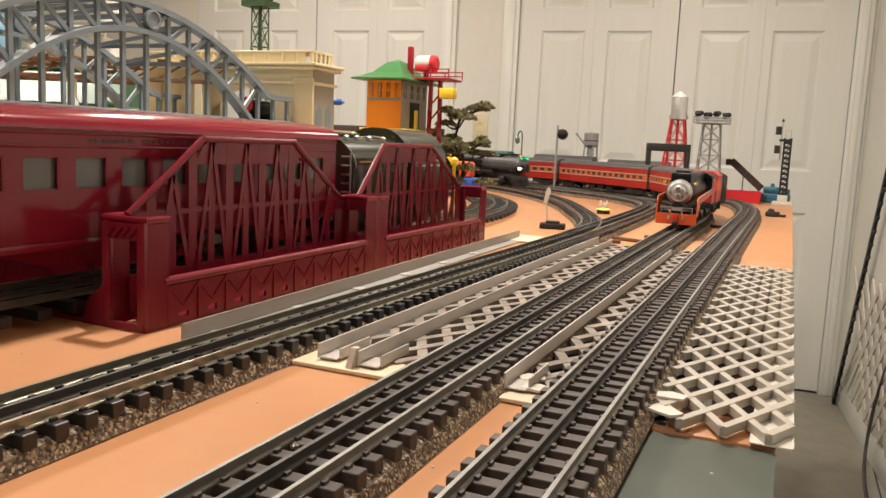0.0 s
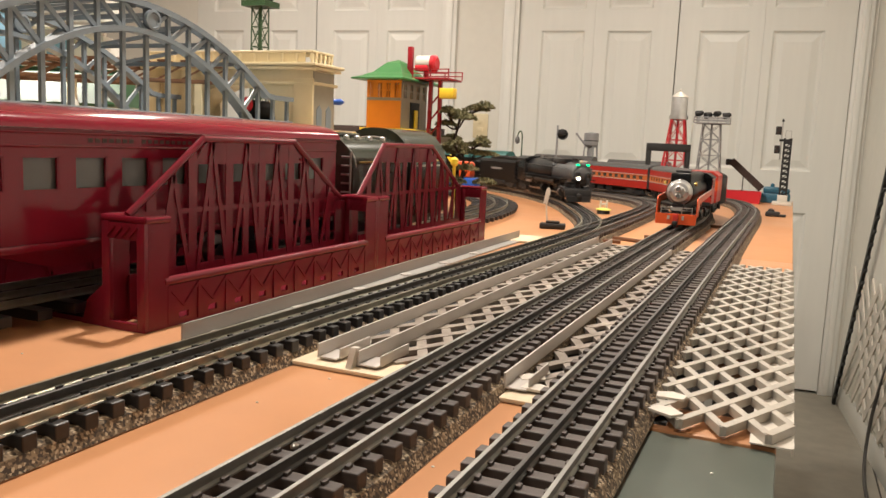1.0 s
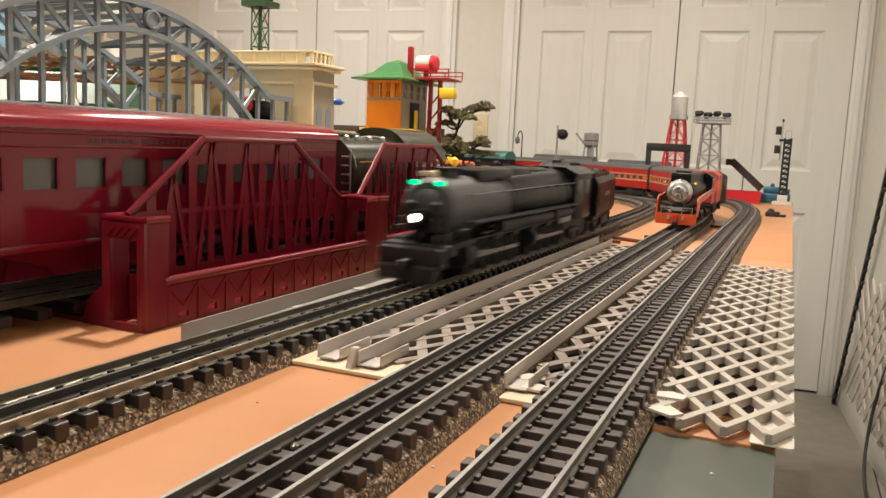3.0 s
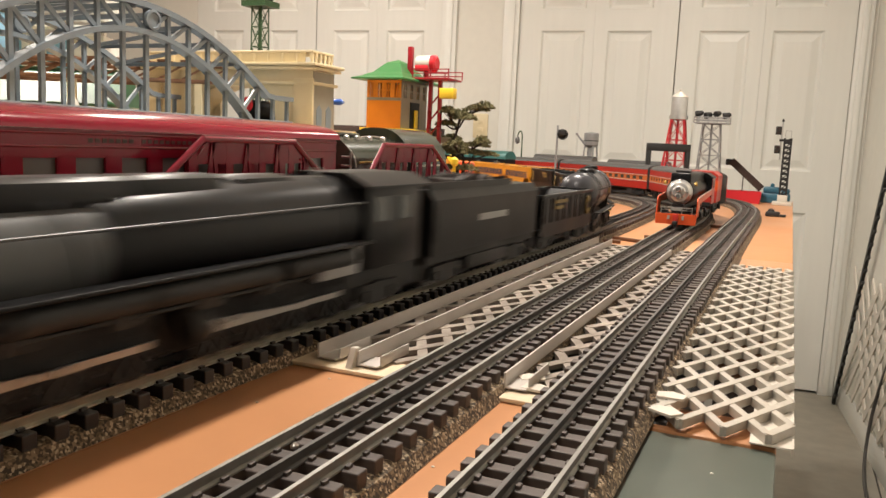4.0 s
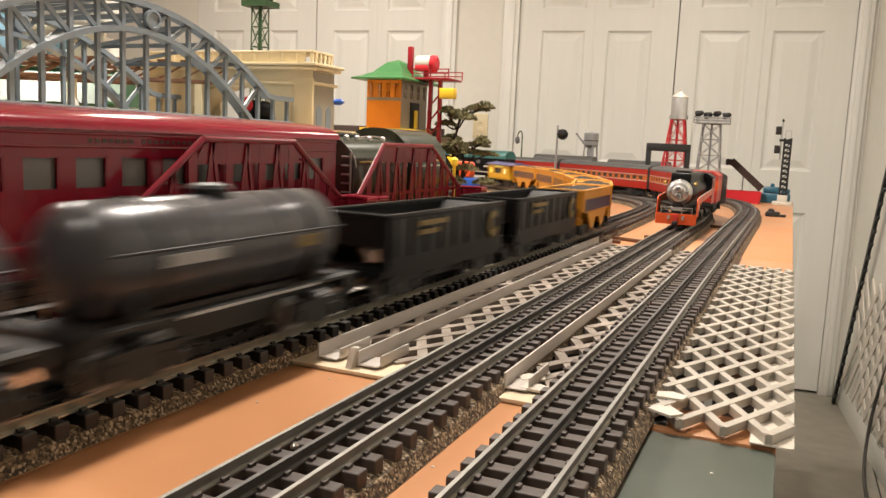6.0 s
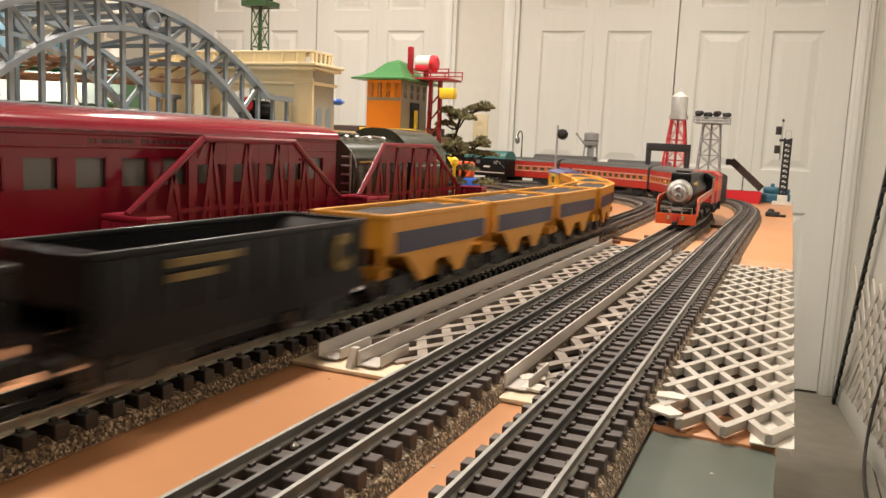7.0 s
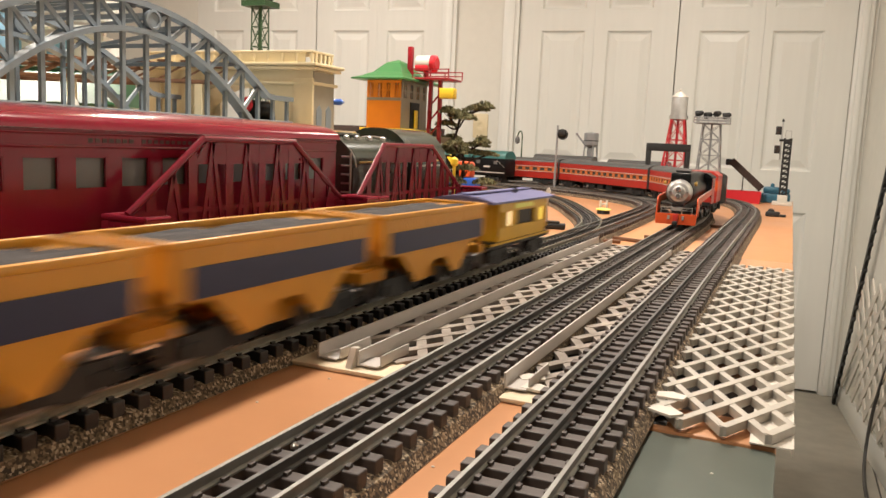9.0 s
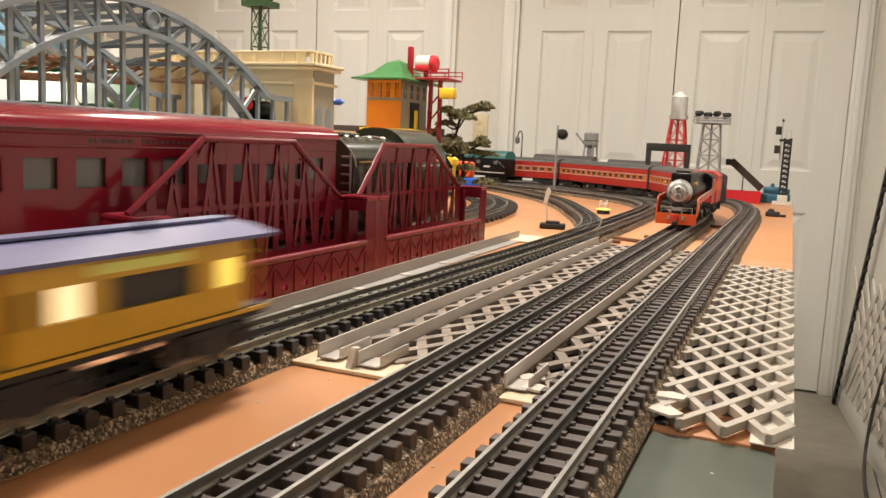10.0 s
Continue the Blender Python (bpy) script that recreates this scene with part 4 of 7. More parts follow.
def gap_covers():
    t = thing("lattice_panel", Matrix(), "white plastic diamond lattice panel over the table gap", "lattice panel")
    lattice_strip(t, -0.0555, 0.012, 0.4035, 1.044, 0.0014, 0.0062, 0.0209, 0.0431, 0.0044, node=(-0.0294, 0.4258))
    part("edge_strip", box(bmnew(), -0.0065, 0.0125, 0.402, 1.044, 0.0005, 0.0012), "white", t)
    part("lip", box(bmnew(), 0.0125, 0.0137, 0.402, 1.044, -0.0025, 0.0016), "white", t)
    for i, (x0, x1) in enumerate(((-0.132, -0.110), (-0.256, -0.192))):
        s = thing("lattice_panel", Matrix(), "white plastic diamond lattice strip between the tracks", "lattice panel")
        lattice_strip(s, x0, x1, 0.425, 1.155, 0.0008, 0.0040, 0.021, 0.042, 0.0068, "slat_dirty")
    # planks that carry the tracks across the gap
    for x, w in ((-0.285, 0.036), (-0.1635, 0.036), (-0.083, 0.036)):
        s = part("bridge_plank", box(bmnew(), x - w, x + w, 0.41, 1.18, -0.0172, -0.0003, 0.001), "soot")
        tagged(s, "dark plank carrying a track across the gap", "plank")
    # plywood end plates
    for a, b in ((-0.276, -0.200), (-0.146, -0.112)):
        s = part("end_plate", box(bmnew(), a, b, 0.398, 0.428, 0.0003, 0.0028, 0.0006), "ply")
        tagged(s, "pale raw plywood strip at the edge of the gap", "wood strip")
    s = part("end_plate", box(bmnew(), -0.395, -0.34, 1.10, 1.18, 0.0003, 0.003, 0.0006), "ply")
    tagged(s, "pale raw plywood strip on the orange board", "wood strip")
    # white channel guards
    for x, y0, y1 in ((-0.2575, 0.408, 1.16), (-0.228, 0.406, 1.14), (-0.1365, 0.411, 1.08)):
        g = thing("channel_guard", pose(x, 0, 0.0040), "white painted channel strip laid along a track", "guard rail", "channel guards")
        bm = beam(bmnew(), (0, y0, 0.0045), (0.0055 if x < -0.25 else 0.0, y1, 0.0045), 0.0012, 0.0090)
        part("web", bm, "alu", g)
        part("flange", box(bmnew(), 0.0007, 0.0128, y0, y0 + 0.02, 0.0, 0.0012, 0.0003), "alu", g)
        part("inner_web", box(bmnew(), 0.0126, 0.0136, y0 + 0.004, y0 + 0.042, 0.0, 0.0068, 0.0003), "alu", g)
    w = part("angle_block", prism(bmnew(), [(0.400, 0.0029), (0.416, 0.0029), (0.412, 0.014), (0.406, 0.0145)], "x", -0.2335, -0.2295), "white")
    tagged(w, "small white plastic angle on the plywood strip", "bracket")
    for x, y, a in ((-0.049, 0.438, 10), (-0.048, 0.410, -20), (-0.120, 0.418, 5), (-0.128, 0.436, 40)):
        s = part("broken_piece", prism(bmnew(), [(-0.008, -0.004), (0.006, -0.006), (0.009, 0.002), (0.001, 0.007), (-0.007, 0.005)], "z", 0, 0.0014), "white")
        s.matrix_basis = pose(x, y, 0.0062 if x > -0.06 else 0.0042, 0, 0, a)
        tagged(s, "broken chip of white lattice plastic", "plastic chip")
    # low grey strip along the red bridge
    s = thing("grey_strip", Matrix(), "low light grey metal strip between bridge and track", "guard rail")
    bm = bmnew()
    beam(bm, (-0.360, 0.402, 0.0065), (-0.372, 1.15, 0.0065), 0.0014, 0.0125)
    part("web", bm, "strip", s)
    part("foot", beam(bmnew(), (-0.3520, 0.404, 0.0011), (-0.3640, 1.15, 0.0011), 0.016, 0.0014), "strip", s)
    for k in range(6):
        y = 0.43 + 0.1 * k
        p = part("clip", lathe(bmnew(), [(0.0062, 0.0), (0.0060, 0.0012), (0.0030, 0.0020)], seg=18), "alu", s)
        p.matrix_basis = pose(-0.3515 - 0.016 * (y - 0.4), y, 0.0019)
    # goods on the shelf below
    for k, (x, y, sx, sy, sz, m_, lab) in enumerate(((-0.03, 0.50, 0.05, 0.08, 0.16, "plastic_red", "red cardboard box on the lower shelf"), (-0.02, 0.62, 0.06, 0.09, 0.12, "box_purple", "dark purple carton on the lower shelf"),
                                                     (-0.05, 0.75, 0.07, 0.1, 0.15, "grey", "grey storage tub on the lower shelf"), (-0.15, 0.60, 0.08, 0.2, 0.14, "box_purple", "dark purple carton on the lower shelf"), (-0.16, 0.9, 0.1, 0.2, 0.12, "ply", "brown carton on the lower shelf"))):
        sz *= 0.7
        b = thing("storage_box", pose(x - 0.035, y, -0.17), lab, "box")
        part("body", box(bmnew(), -sx / 2, sx / 2, -sy / 2, sy / 2, 0, sz, 0.002), m_, b)
        part("lid", box(bmnew(), -sx / 2 - 0.002, sx / 2 + 0.002, -sy / 2 - 0.002, sy / 2 + 0.002, sz + 0.0003, sz + 0.012, 0.002), m_, b)


def red_bridge():
    """Two spans of a pressed-steel girder bridge: tall inner truss, low outer walkway girder, open end towers."""
    for i, (y0, y1, ya, yb) in enumerate(((0.408, 0.735, 0.506, 0.631), (0.739, 1.062, 0.812, 0.945))):
        t = thing("girder_bridge", Matrix(), "dark red enamelled toy girder bridge span with walkway", "toy bridge", "red bridge spans")
        for side, xo, xi in ((1, -0.398, -0.431), (-1, -0.622, -0.589)):
            zt, zp, zg = 0.134, 0.078, 0.0365
            # outer girder: panel with arched bracing and small openings
            n = 9
            step = (y1 - y0 - 0.044) / n
            bm = bmnew()
            box(bm, xo - 0.001, xo + 0.001, y0 + 0.022, y1 - 0.022, 0.0095, 0.030)
            box(bm, xo - 0.001, xo + 0.001, y0 + 0.022, y1 - 0.022, 0.0, 0.005)
            for k in range(n):
                a = y0 + 0.022 + k * step
                box(bm, xo - 0.001, xo + 0.001, a, a + step * 0.34, 0.005, 0.0095)
                box(bm, xo - 0.001, xo + 0.001, a + step * 0.66, a + step, 0.005, 0.0095)
                beam(bm, (xo + 0.0012, a, 0.029), (xo + 0.0012, a + step / 2, 0.014), 0.0016, 0.0022)
                beam(bm, (xo + 0.0012, a + step / 2, 0.014), (xo + 0.0012, a + step, 0.029), 0.0016, 0.0022)
                beam(bm, (xo + 0.0012, a, 0.002), (xo + 0.0012, a, 0.030), 0.0018, 0.003)
            part("walkway_girder", bm, "red", t)
            bm = rod(bmnew(), (xo - 0.0005, y0 + 0.018, 0.0335), (xo - 0.0005, y1 - 0.018, 0.0335), 0.0034, seg=12)
            part("girder_cap", bm, "red", t)
            part("walkway", box(bmnew(), min(xo, xi) + 0.002, max(xo, xi) - 0.002, y0 + 0.02, y1 - 0.02, 0.002, 0.0042), "red", t)
            # end towers
            for e, (p, q) in enumerate(((y0, y0 + 0.022), (y1 - 0.022, y1))):
                bm = bmnew()
                lo, hi = min(xo, xi) - 0.004, max(xo, xi) + 0.002
                ye = p if e == 0 else q
                for x in (lo, hi - 0.007):
                    box(bm, x, x + 0.007, ye - 0.002, ye + 0.002, 0.0, zp - 0.002, 0.0005)
                box(bm, lo + 0.0071, hi - 0.0071, ye - 0.0018, ye + 0.0018, 0.0, 0.0055)
                box(bm, lo + 0.0071, hi - 0.0071, ye - 0.0018, ye + 0.0018, zp - 0.014, zp - 0.0025)
                for x in (lo + 0.0005, hi - 0.0015):
                    box(bm, x, x + 0.0012, ye + 0.0022 if e == 0 else p, q if e == 0 else ye - 0.0022, 0.0003, zp - 0.003)
                for k in range(4):
                    xx = lo + 0.006 + k * (hi - lo - 0.012) / 4
                    beam(bm, (xx, ye - 0.0028, zp - 0.012), (xx + (hi - lo - 0.012) / 4, ye - 0.0028, zp - 0.005), 0.001, 0.0015)
                part("end_tower", bm, "red", t)
                bm = bmnew()
                for x in (lo + 0.001, hi - 0.001):
                    rod(bm, (x, p - 0.001, zp), (x, q, zp), 0.0024, seg=10)
                rod(bm, (lo, ye, zp), (hi, ye, zp), 0.0024, seg=10)
                part("tower_cap", bm, "red", t)
            # tall truss
            ca, cb = y0 + 0.018, y1 - 0.018
            bm = bmnew()
            rod(bm, (xi, ca, zp), (xi, ya, zt), 0.0030, seg=10)
            rod(bm, (xi, ya - 0.001, zt), (xi, yb + 0.001, zt), 0.0030, seg=10)
            rod(bm, (xi, yb, zt), (xi, cb, zp), 0.0030, seg=10)
            part("top_chord", bm, "red", t)
            def roof(y):
                if y < ya:
                    return zp + (zt - zp) * (y - ca) / (ya - ca)
                if y > yb:
                    return zt - (zt - zp) * (y - yb) / (cb - yb)
                return zt
            m = 13
            ys = [ca + (cb - ca) * k / m for k in range(m + 1)]
            for k in range(1, m):
                bm = beam(bmnew(), (xi, ys[k], 0.004), (xi, ys[k], roof(ys[k]) - 0.001), 0.0012, 0.0095 if k % 2 else 0.0075)
                part("post", bm, "red", t)
            for k in range(1, m - 1):
                a, b = (ys[k], ys[k + 1]) if k % 2 else (ys[k + 1], ys[k])
                bm = beam(bmnew(), (xi + 0.0014, a, 0.006), (xi + 0.0014, b, roof(b) - 0.003), 0.0011, 0.0042)
                part("brace", bm, "red", t)
            bm = bmnew()
            beam(bm, (xi + 0.001, ca, 0.078), (xi + 0.001, cb, 0.078), 0.001, 0.004)
            beam(bm, (xi + 0.001, ca, 0.020), (xi + 0.001, cb, 0.020), 0.001, 0.030)
            part("rail_plate", bm, "red", t)
            bm = bmnew()
            prism(bm, [(ya + 0.004, zt - 0.002), (yb - 0.004, zt - 0.002), (yb + 0.012, zt - 0.020), (ya - 0.012, zt - 0.020)], "x", xi - 0.0005, xi + 0.0005)
            part("gusset", bm, "red", t)
        if i == 0:
            bm = prism(bmnew(), [(-0.4555, 0.0), (-0.4355, 0.0), (-0.4355, 0.030), (-0.450, 0.018)], "y", y0 - 0.001, y0 + 0.001)
            part("approach_wing", bm, "red", t)
        part("deck", box(bmnew(), -0.586, -0.434, y0, y1, 0.0003, 0.0038), "red", t)


def red_coach():
    t = thing("passenger_coach", pose(-0.51, 0.315, 0.019), "glossy dark maroon tinplate passenger coach standing on the bridge", "passenger car")
    L, w = 0.86, 0.055
    h = L / 2
    z0, z1 = 0.039, 0.118
    off = (0.360 - 0.315) % 0.0415
    wins = []
    k = -10
    while k < 11:
        a = off + k * 0.0415
        if -h + 0.03 < a and a + 0.0285 < h - 0.012:
            wins.append((a, a + 0.0285))
        k += 1
    for sx in (-1, 1):
        part("side", pierced("x", sx * w, -h, h, z0, z1, [(p, q, 0.077, 0.100) for p, q in wins]), "redcar", t)
        for p, q in wins:
            wn = part("window", box(bmnew(), sx * (w - 0.003) - 0.0006, sx * (w - 0.003) + 0.0006, p, q, 0.077, 0.100), "glass", t, "frosted grey window")
            bm = bmnew()
            for yy in (p, q):
                box(bm, sx * (w + 0.0004) - 0.0014, sx * (w + 0.0004) + 0.0004, yy - 0.0012, yy + 0.0012, 0.0765, 0.1005)
            for zz in (0.077, 0.100):
                box(bm, sx * (w + 0.0004) - 0.0014, sx * (w + 0.0004) + 0.0004, p, q, zz - 0.0012, zz + 0.0008)
            part("window_frame", bm, "redcar", wn)
        for zz in (0.1065, 0.1155):
            part("moulding", rod(bmnew(), (sx * (w + 0.0008), -h, zz), (sx * (w + 0.0008), h, zz), 0.0012, seg=8), "redcar", t)
        for k in range(17):
            if k != 7:
                part("lettering_bar", box(bmnew(), sx * (w + 0.0011) - 0.0003, sx * (w + 0.0011) + 0.0003, 0.098 + 0.0063 * k, 0.1022 + 0.0063 * k, 0.1096, 0.1125), "goldtext", t, "dull gold lettering bar")
        bm = bmnew()
        prism(bm, [(0.03, z0 - 0.0035), (0.17, z0 - 0.0035), (0.12, 0.020), (0.085, 0.020)], "x", sx * 0.022 - 0.012, sx * 0.022 + 0.012)
        part("underframe_box", bm, "redcar", t)
        part("skirt", box(bmnew(), sx * (w + 0.001) - 0.0015, sx * (w + 0.001) + 0.0015, -h, h, z0 - 0.002, z0 + 0.003, 0.0008), "redcar", t)
    # arched roof
    prof = []
    for k in range(17):
        a = math.pi * k / 16
        prof.append((math.cos(a) * (w + 0.004), 0.1185 + 0.0165 * math.sin(a) ** 0.8))
    bm = prism(bmnew(), prof, "y", -h - 0.003, h + 0.003)
    part("roof", bm, "redcar", t, "glossy rounded maroon roof")
    for e in (-1, 1):
        bm = bmnew()
        prism(bm, [(-w, z0), (w, z0), (w, z1), (-w, z1)], "y", e * h - 0.0012, e * h + 0.0012)
        part("end_wall", bm, "redcar", t)
        part("end_door", box(bmnew(), -0.016, 0.016, e * h + e * 0.0012 - 0.0008, e * h + e * 0.0012 + 0.0008, z0 + 0.004, 0.108), "redcar", t)
        ld = bmnew()
        for z in [0.035 + 0.010 * k for k in range(8)]:
            rod(ld, (0.034, e * (h + 0.004), z), (0.050, e * (h + 0.004), z), 0.001, seg=6)
        for x in (0.034, 0.050):
            rod(ld, (x, e * (h + 0.004), 0.030), (x, e * (h + 0.004), 0.112), 0.001, seg=6)
        part("ladder", ld, "steel", t, "bright metal ladder")
    part("floor_plate", box(bmnew(), -w, w, -h, h, z0 - 0.003, z0), "redcar", t)
    for y in (-h + 0.11, h - 0.13):
        bm = bmnew()
        for sx in (-1, 1):
            prism(bm, [(y - 0.055, 0.012), (y - 0.045, 0.020), (y + 0.045, 0.020), (y + 0.055, 0.012), (y + 0.02, 0.006), (y - 0.02, 0.006)], "x", sx * 0.040 - 0.002, sx * 0.040 + 0.002)
        box(bm, -0.04, 0.04, y - 0.010, y + 0.010, 0.016, z0 - 0.0031)
        tr = part("bogie", bm, "black", t)
        for dy in (-0.036, 0.036):
            bm = bmnew()
            for sx in (-1, 1):
                lathe(bm, [(0.016, sx * 0.024), (0.016, sx * 0.026), (0.014, sx * 0.027), (0.014, sx * 0.033), (0.004, sx * 0.0332)], (0, y + dy, 0.0142), "x", 20)
            rod(bm, (-0.026, y + dy, 0.0142), (0.026, y + dy, 0.0142), 0.002, seg=6)
            part("wheel_set", bm, "steel", tr)


def green_tender():
    t = thing("tinplate_tender", pose(-0.51, 0.79, 0.019), "dark green enamelled tinplate tender and boiler with brass trim", "tender")
    # rounded tank, then a taller rounded body beyond
    def body(name, y0, y1, w, zt, r, mtl):
        prof = [(-w, 0.024), (w, 0.024), (w, zt - r)]
        for k in range(9):
            a = math.pi / 2 * k / 8
            prof.append((w - r + r * math.cos(a), zt - r + r * math.sin(a)))
        prof += [(-p[0], p[1]) for p in prof[:2:-1]] + [(-w, zt - r)]
        prof = [p for i, p in enumerate(prof) if i == 0 or (Vector(p) - Vector(prof[i - 1])).length > 1e-6]
        part(name, prism(bmnew(), prof, "y", y0, y1), mtl, t)
    body("water_tank", 0.0, 0.14, 0.052, 0.123, 0.035, "green_loco")
    body("cab", 0.145, 0.262, 0.054, 0.137, 0.048, "green_loco")
    bm = bmnew()
    for y in (0.012, 0.05, 0.09):
        lathe(bm, [(0.006, 0.1235), (0.005, 0.127), (0.002, 0.129)], (0.0, y, 0), seg=14)
    part("filler_cap", bm, "brass", t, "small shiny brass caps")
    for k, y in enumerate((0.02, 0.045, 0.075, 0.11)):
        for sx in (-1, 1):
            part("rivet_lug", lathe(bmnew(), [(0.0035, 0.0), (0.0035, 0.004), (0.0015, 0.0055)], seg=10), "steel", t).matrix_basis = pose(sx * 0.030, y, 0.1195)
    for y in (0.004, 0.136):
        pts = [(0.0535 * math.cos(a), y, 0.088 + (0.037 if y < 0.14 else 0.050) * math.sin(a)) for a in [math.pi * k / 14 for k in range(15)]]
        tube("edge_pipe", pts, 0.0011, "steel", t)
    part("hatch", box(bmnew(), -0.02, 0.02, 0.02, 0.07, 0.1232, 0.1275, 0.0015), "green_loco", t)
    for sx in (-1, 1):
        part("handrail", rod(bmnew(), (sx * 0.0545, 0.01, 0.094), (sx * 0.0545, 0.25, 0.096), 0.0012, seg=8), "brass", t, "bright brass handrail")
        part("stripe", box(bmnew(), sx * 0.0555 - 0.0005, sx * 0.0555 + 0.0005, 0.16, 0.255, 0.088, 0.0905), "alu", t, "thin pale stripe")
        bm = bmnew()
        for z in [0.03 + 0.010 * k for k in range(8)]:
            rod(bm, (sx * 0.040, -0.006, z), (sx * 0.052, -0.006, z), 0.0011, seg=6)
        rod(bm, (sx * 0.052, -0.006, 0.026), (sx * 0.052, -0.006, 0.105), 0.0012, seg=6)
        part("ladder", bm, "steel", t, "bright metal ladder")
    part("underframe", box(bmnew(), -0.045, 0.045, 0.0, 0.262, 0.016, 0.024), "black", t)
    tr = part("bogie", box(bmnew(), -0.040, 0.040, 0.03, 0.24, 0.010, 0.0158), "black", t)
    for y in (0.05, 0.12, 0.21):
        bm = bmnew()
        for sx in (-1, 1):
            lathe(bm, [(0.016, sx * 0.024), (0.014, sx * 0.027), (0.014, sx * 0.033), (0.004, sx * 0.0332)], (0, y, 0.0142), "x", 20)
        part("wheel_set", bm, "steel", tr)


PLAT = 0.152


def upper_level():
    t = thing("raised_platform", Matrix(), "raised tan board with a dark brown edge behind the coach", "platform")
    part("board", box(bmnew(), -2.6, -0.66, 0.05, 1.56, PLAT - 0.012, PLAT, 0.001), "cream_dull", t)
    part("fascia", box(bmnew(), -2.6, -0.69, 1.5602, 1.575, PLAT - 0.012, PLAT + 0.018, 0.001), "bark", t, "dark brown upstand")
    for x in (-0.72, -1.5, -2.4):
        for y in (0.15, 1.50):
            part("post", box(bmnew(), x - 0.012, x + 0.012, y - 0.012, y + 0.012, 0.0, PLAT - 0.0122), "ply", t)


def arch_bridge():
    """A steel arch bridge with two trusses and a cream stone portal at its end."""
    xn, xf = -0.78, -1.02
    t = thing("arch_bridge", pose(0, 0, PLAT), "blue-grey toy steel arch bridge with cream stone portals", "toy bridge")
    yc, half = 0.785, 0.345
    def low(y):
        u = (y - yc) / 0.238
        return 0.112 - 0.108 * u * u
    def top(y):
        u = (y - yc + 0.012) / 0.238
        z = 0.147 - 0.066 * u * u
        return max(z, 0.048) if abs(u) < 1.7 else 0.046
    for x in (xn, xf):
        ys = [yc - half + 2 * half * k / 40 for k in range(41)]
        part("upper_chord", sweep(bmnew(), [(x, a, top(a)) for a in ys], 0.014, 0.0075), "bluegrey", t)
        yl = [yc - 0.238 + 0.476 * k / 32 for k in range(33)]
        part("lower_chord", sweep(bmnew(), [(x, a, low(a)) for a in yl], 0.018, 0.0065), "bluegrey", t)
        n = 17
        for k in range(n + 1):
            y = yc - half + 0.01 + (2 * half - 0.02) * k / n
            part("post", beam(bmnew(), (x, y, 0.004), (x, y, top(y)), 0.005, 0.0058), "bluegrey", t)
            if k < n:
                y2 = y + (2 * half - 0.02) / n
                l0, l1 = max(low(y), 0.004), max(low(y2), 0.004)
                if l0 > 0.008 or l1 > 0.008:
                    if y < yc:
                        part("brace", beam(bmnew(), (x, y, top(y)), (x, y2, l1), 0.004, 0.0055), "bluegrey", t)
                    else:
                        part("brace", beam(bmnew(), (x, y, l0), (x, y2, top(y2)), 0.004, 0.0055), "bluegrey", t)
        part("deck_girder", box(bmnew(), x - 0.006, x + 0.006, yc - half, yc + half, 0.0003, 0.012, 0.001), "bluegrey", t)
        part("medallion", lathe(bmnew(), [(0.013, x + 0.005), (0.013, x + 0.010), (0.010, x + 0.0105), (0.009, x + 0.0085)], (0, yc + 0.024, 0.128), "x", 24), "bluegrey", t, "round plaque on the truss")
    part("deck", box(bmnew(), xf, xn, yc - half, yc + half, 0.0003, 0.006), "bluegrey", t)
    for k in range(9):
        y = yc - 0.2 + 0.05 * k
        part("cross_strut", beam(bmnew(), (xn, y, top(y) - 0.004), (xf, y, top(y) - 0.004), 0.006, 0.006), "bluegrey", t)
        if k < 8:
            part("cross_brace", beam(bmnew(), (xn, y, top(y) - 0.004), (xf, y + 0.05, top(y + 0.05) - 0.004), 0.005, 0.005), "bluegrey", t)
    portal(t, -0.750, -1.11, 1.150)
    portal(t, xn + 0.012, xf - 0.012, yc - half - 0.085)


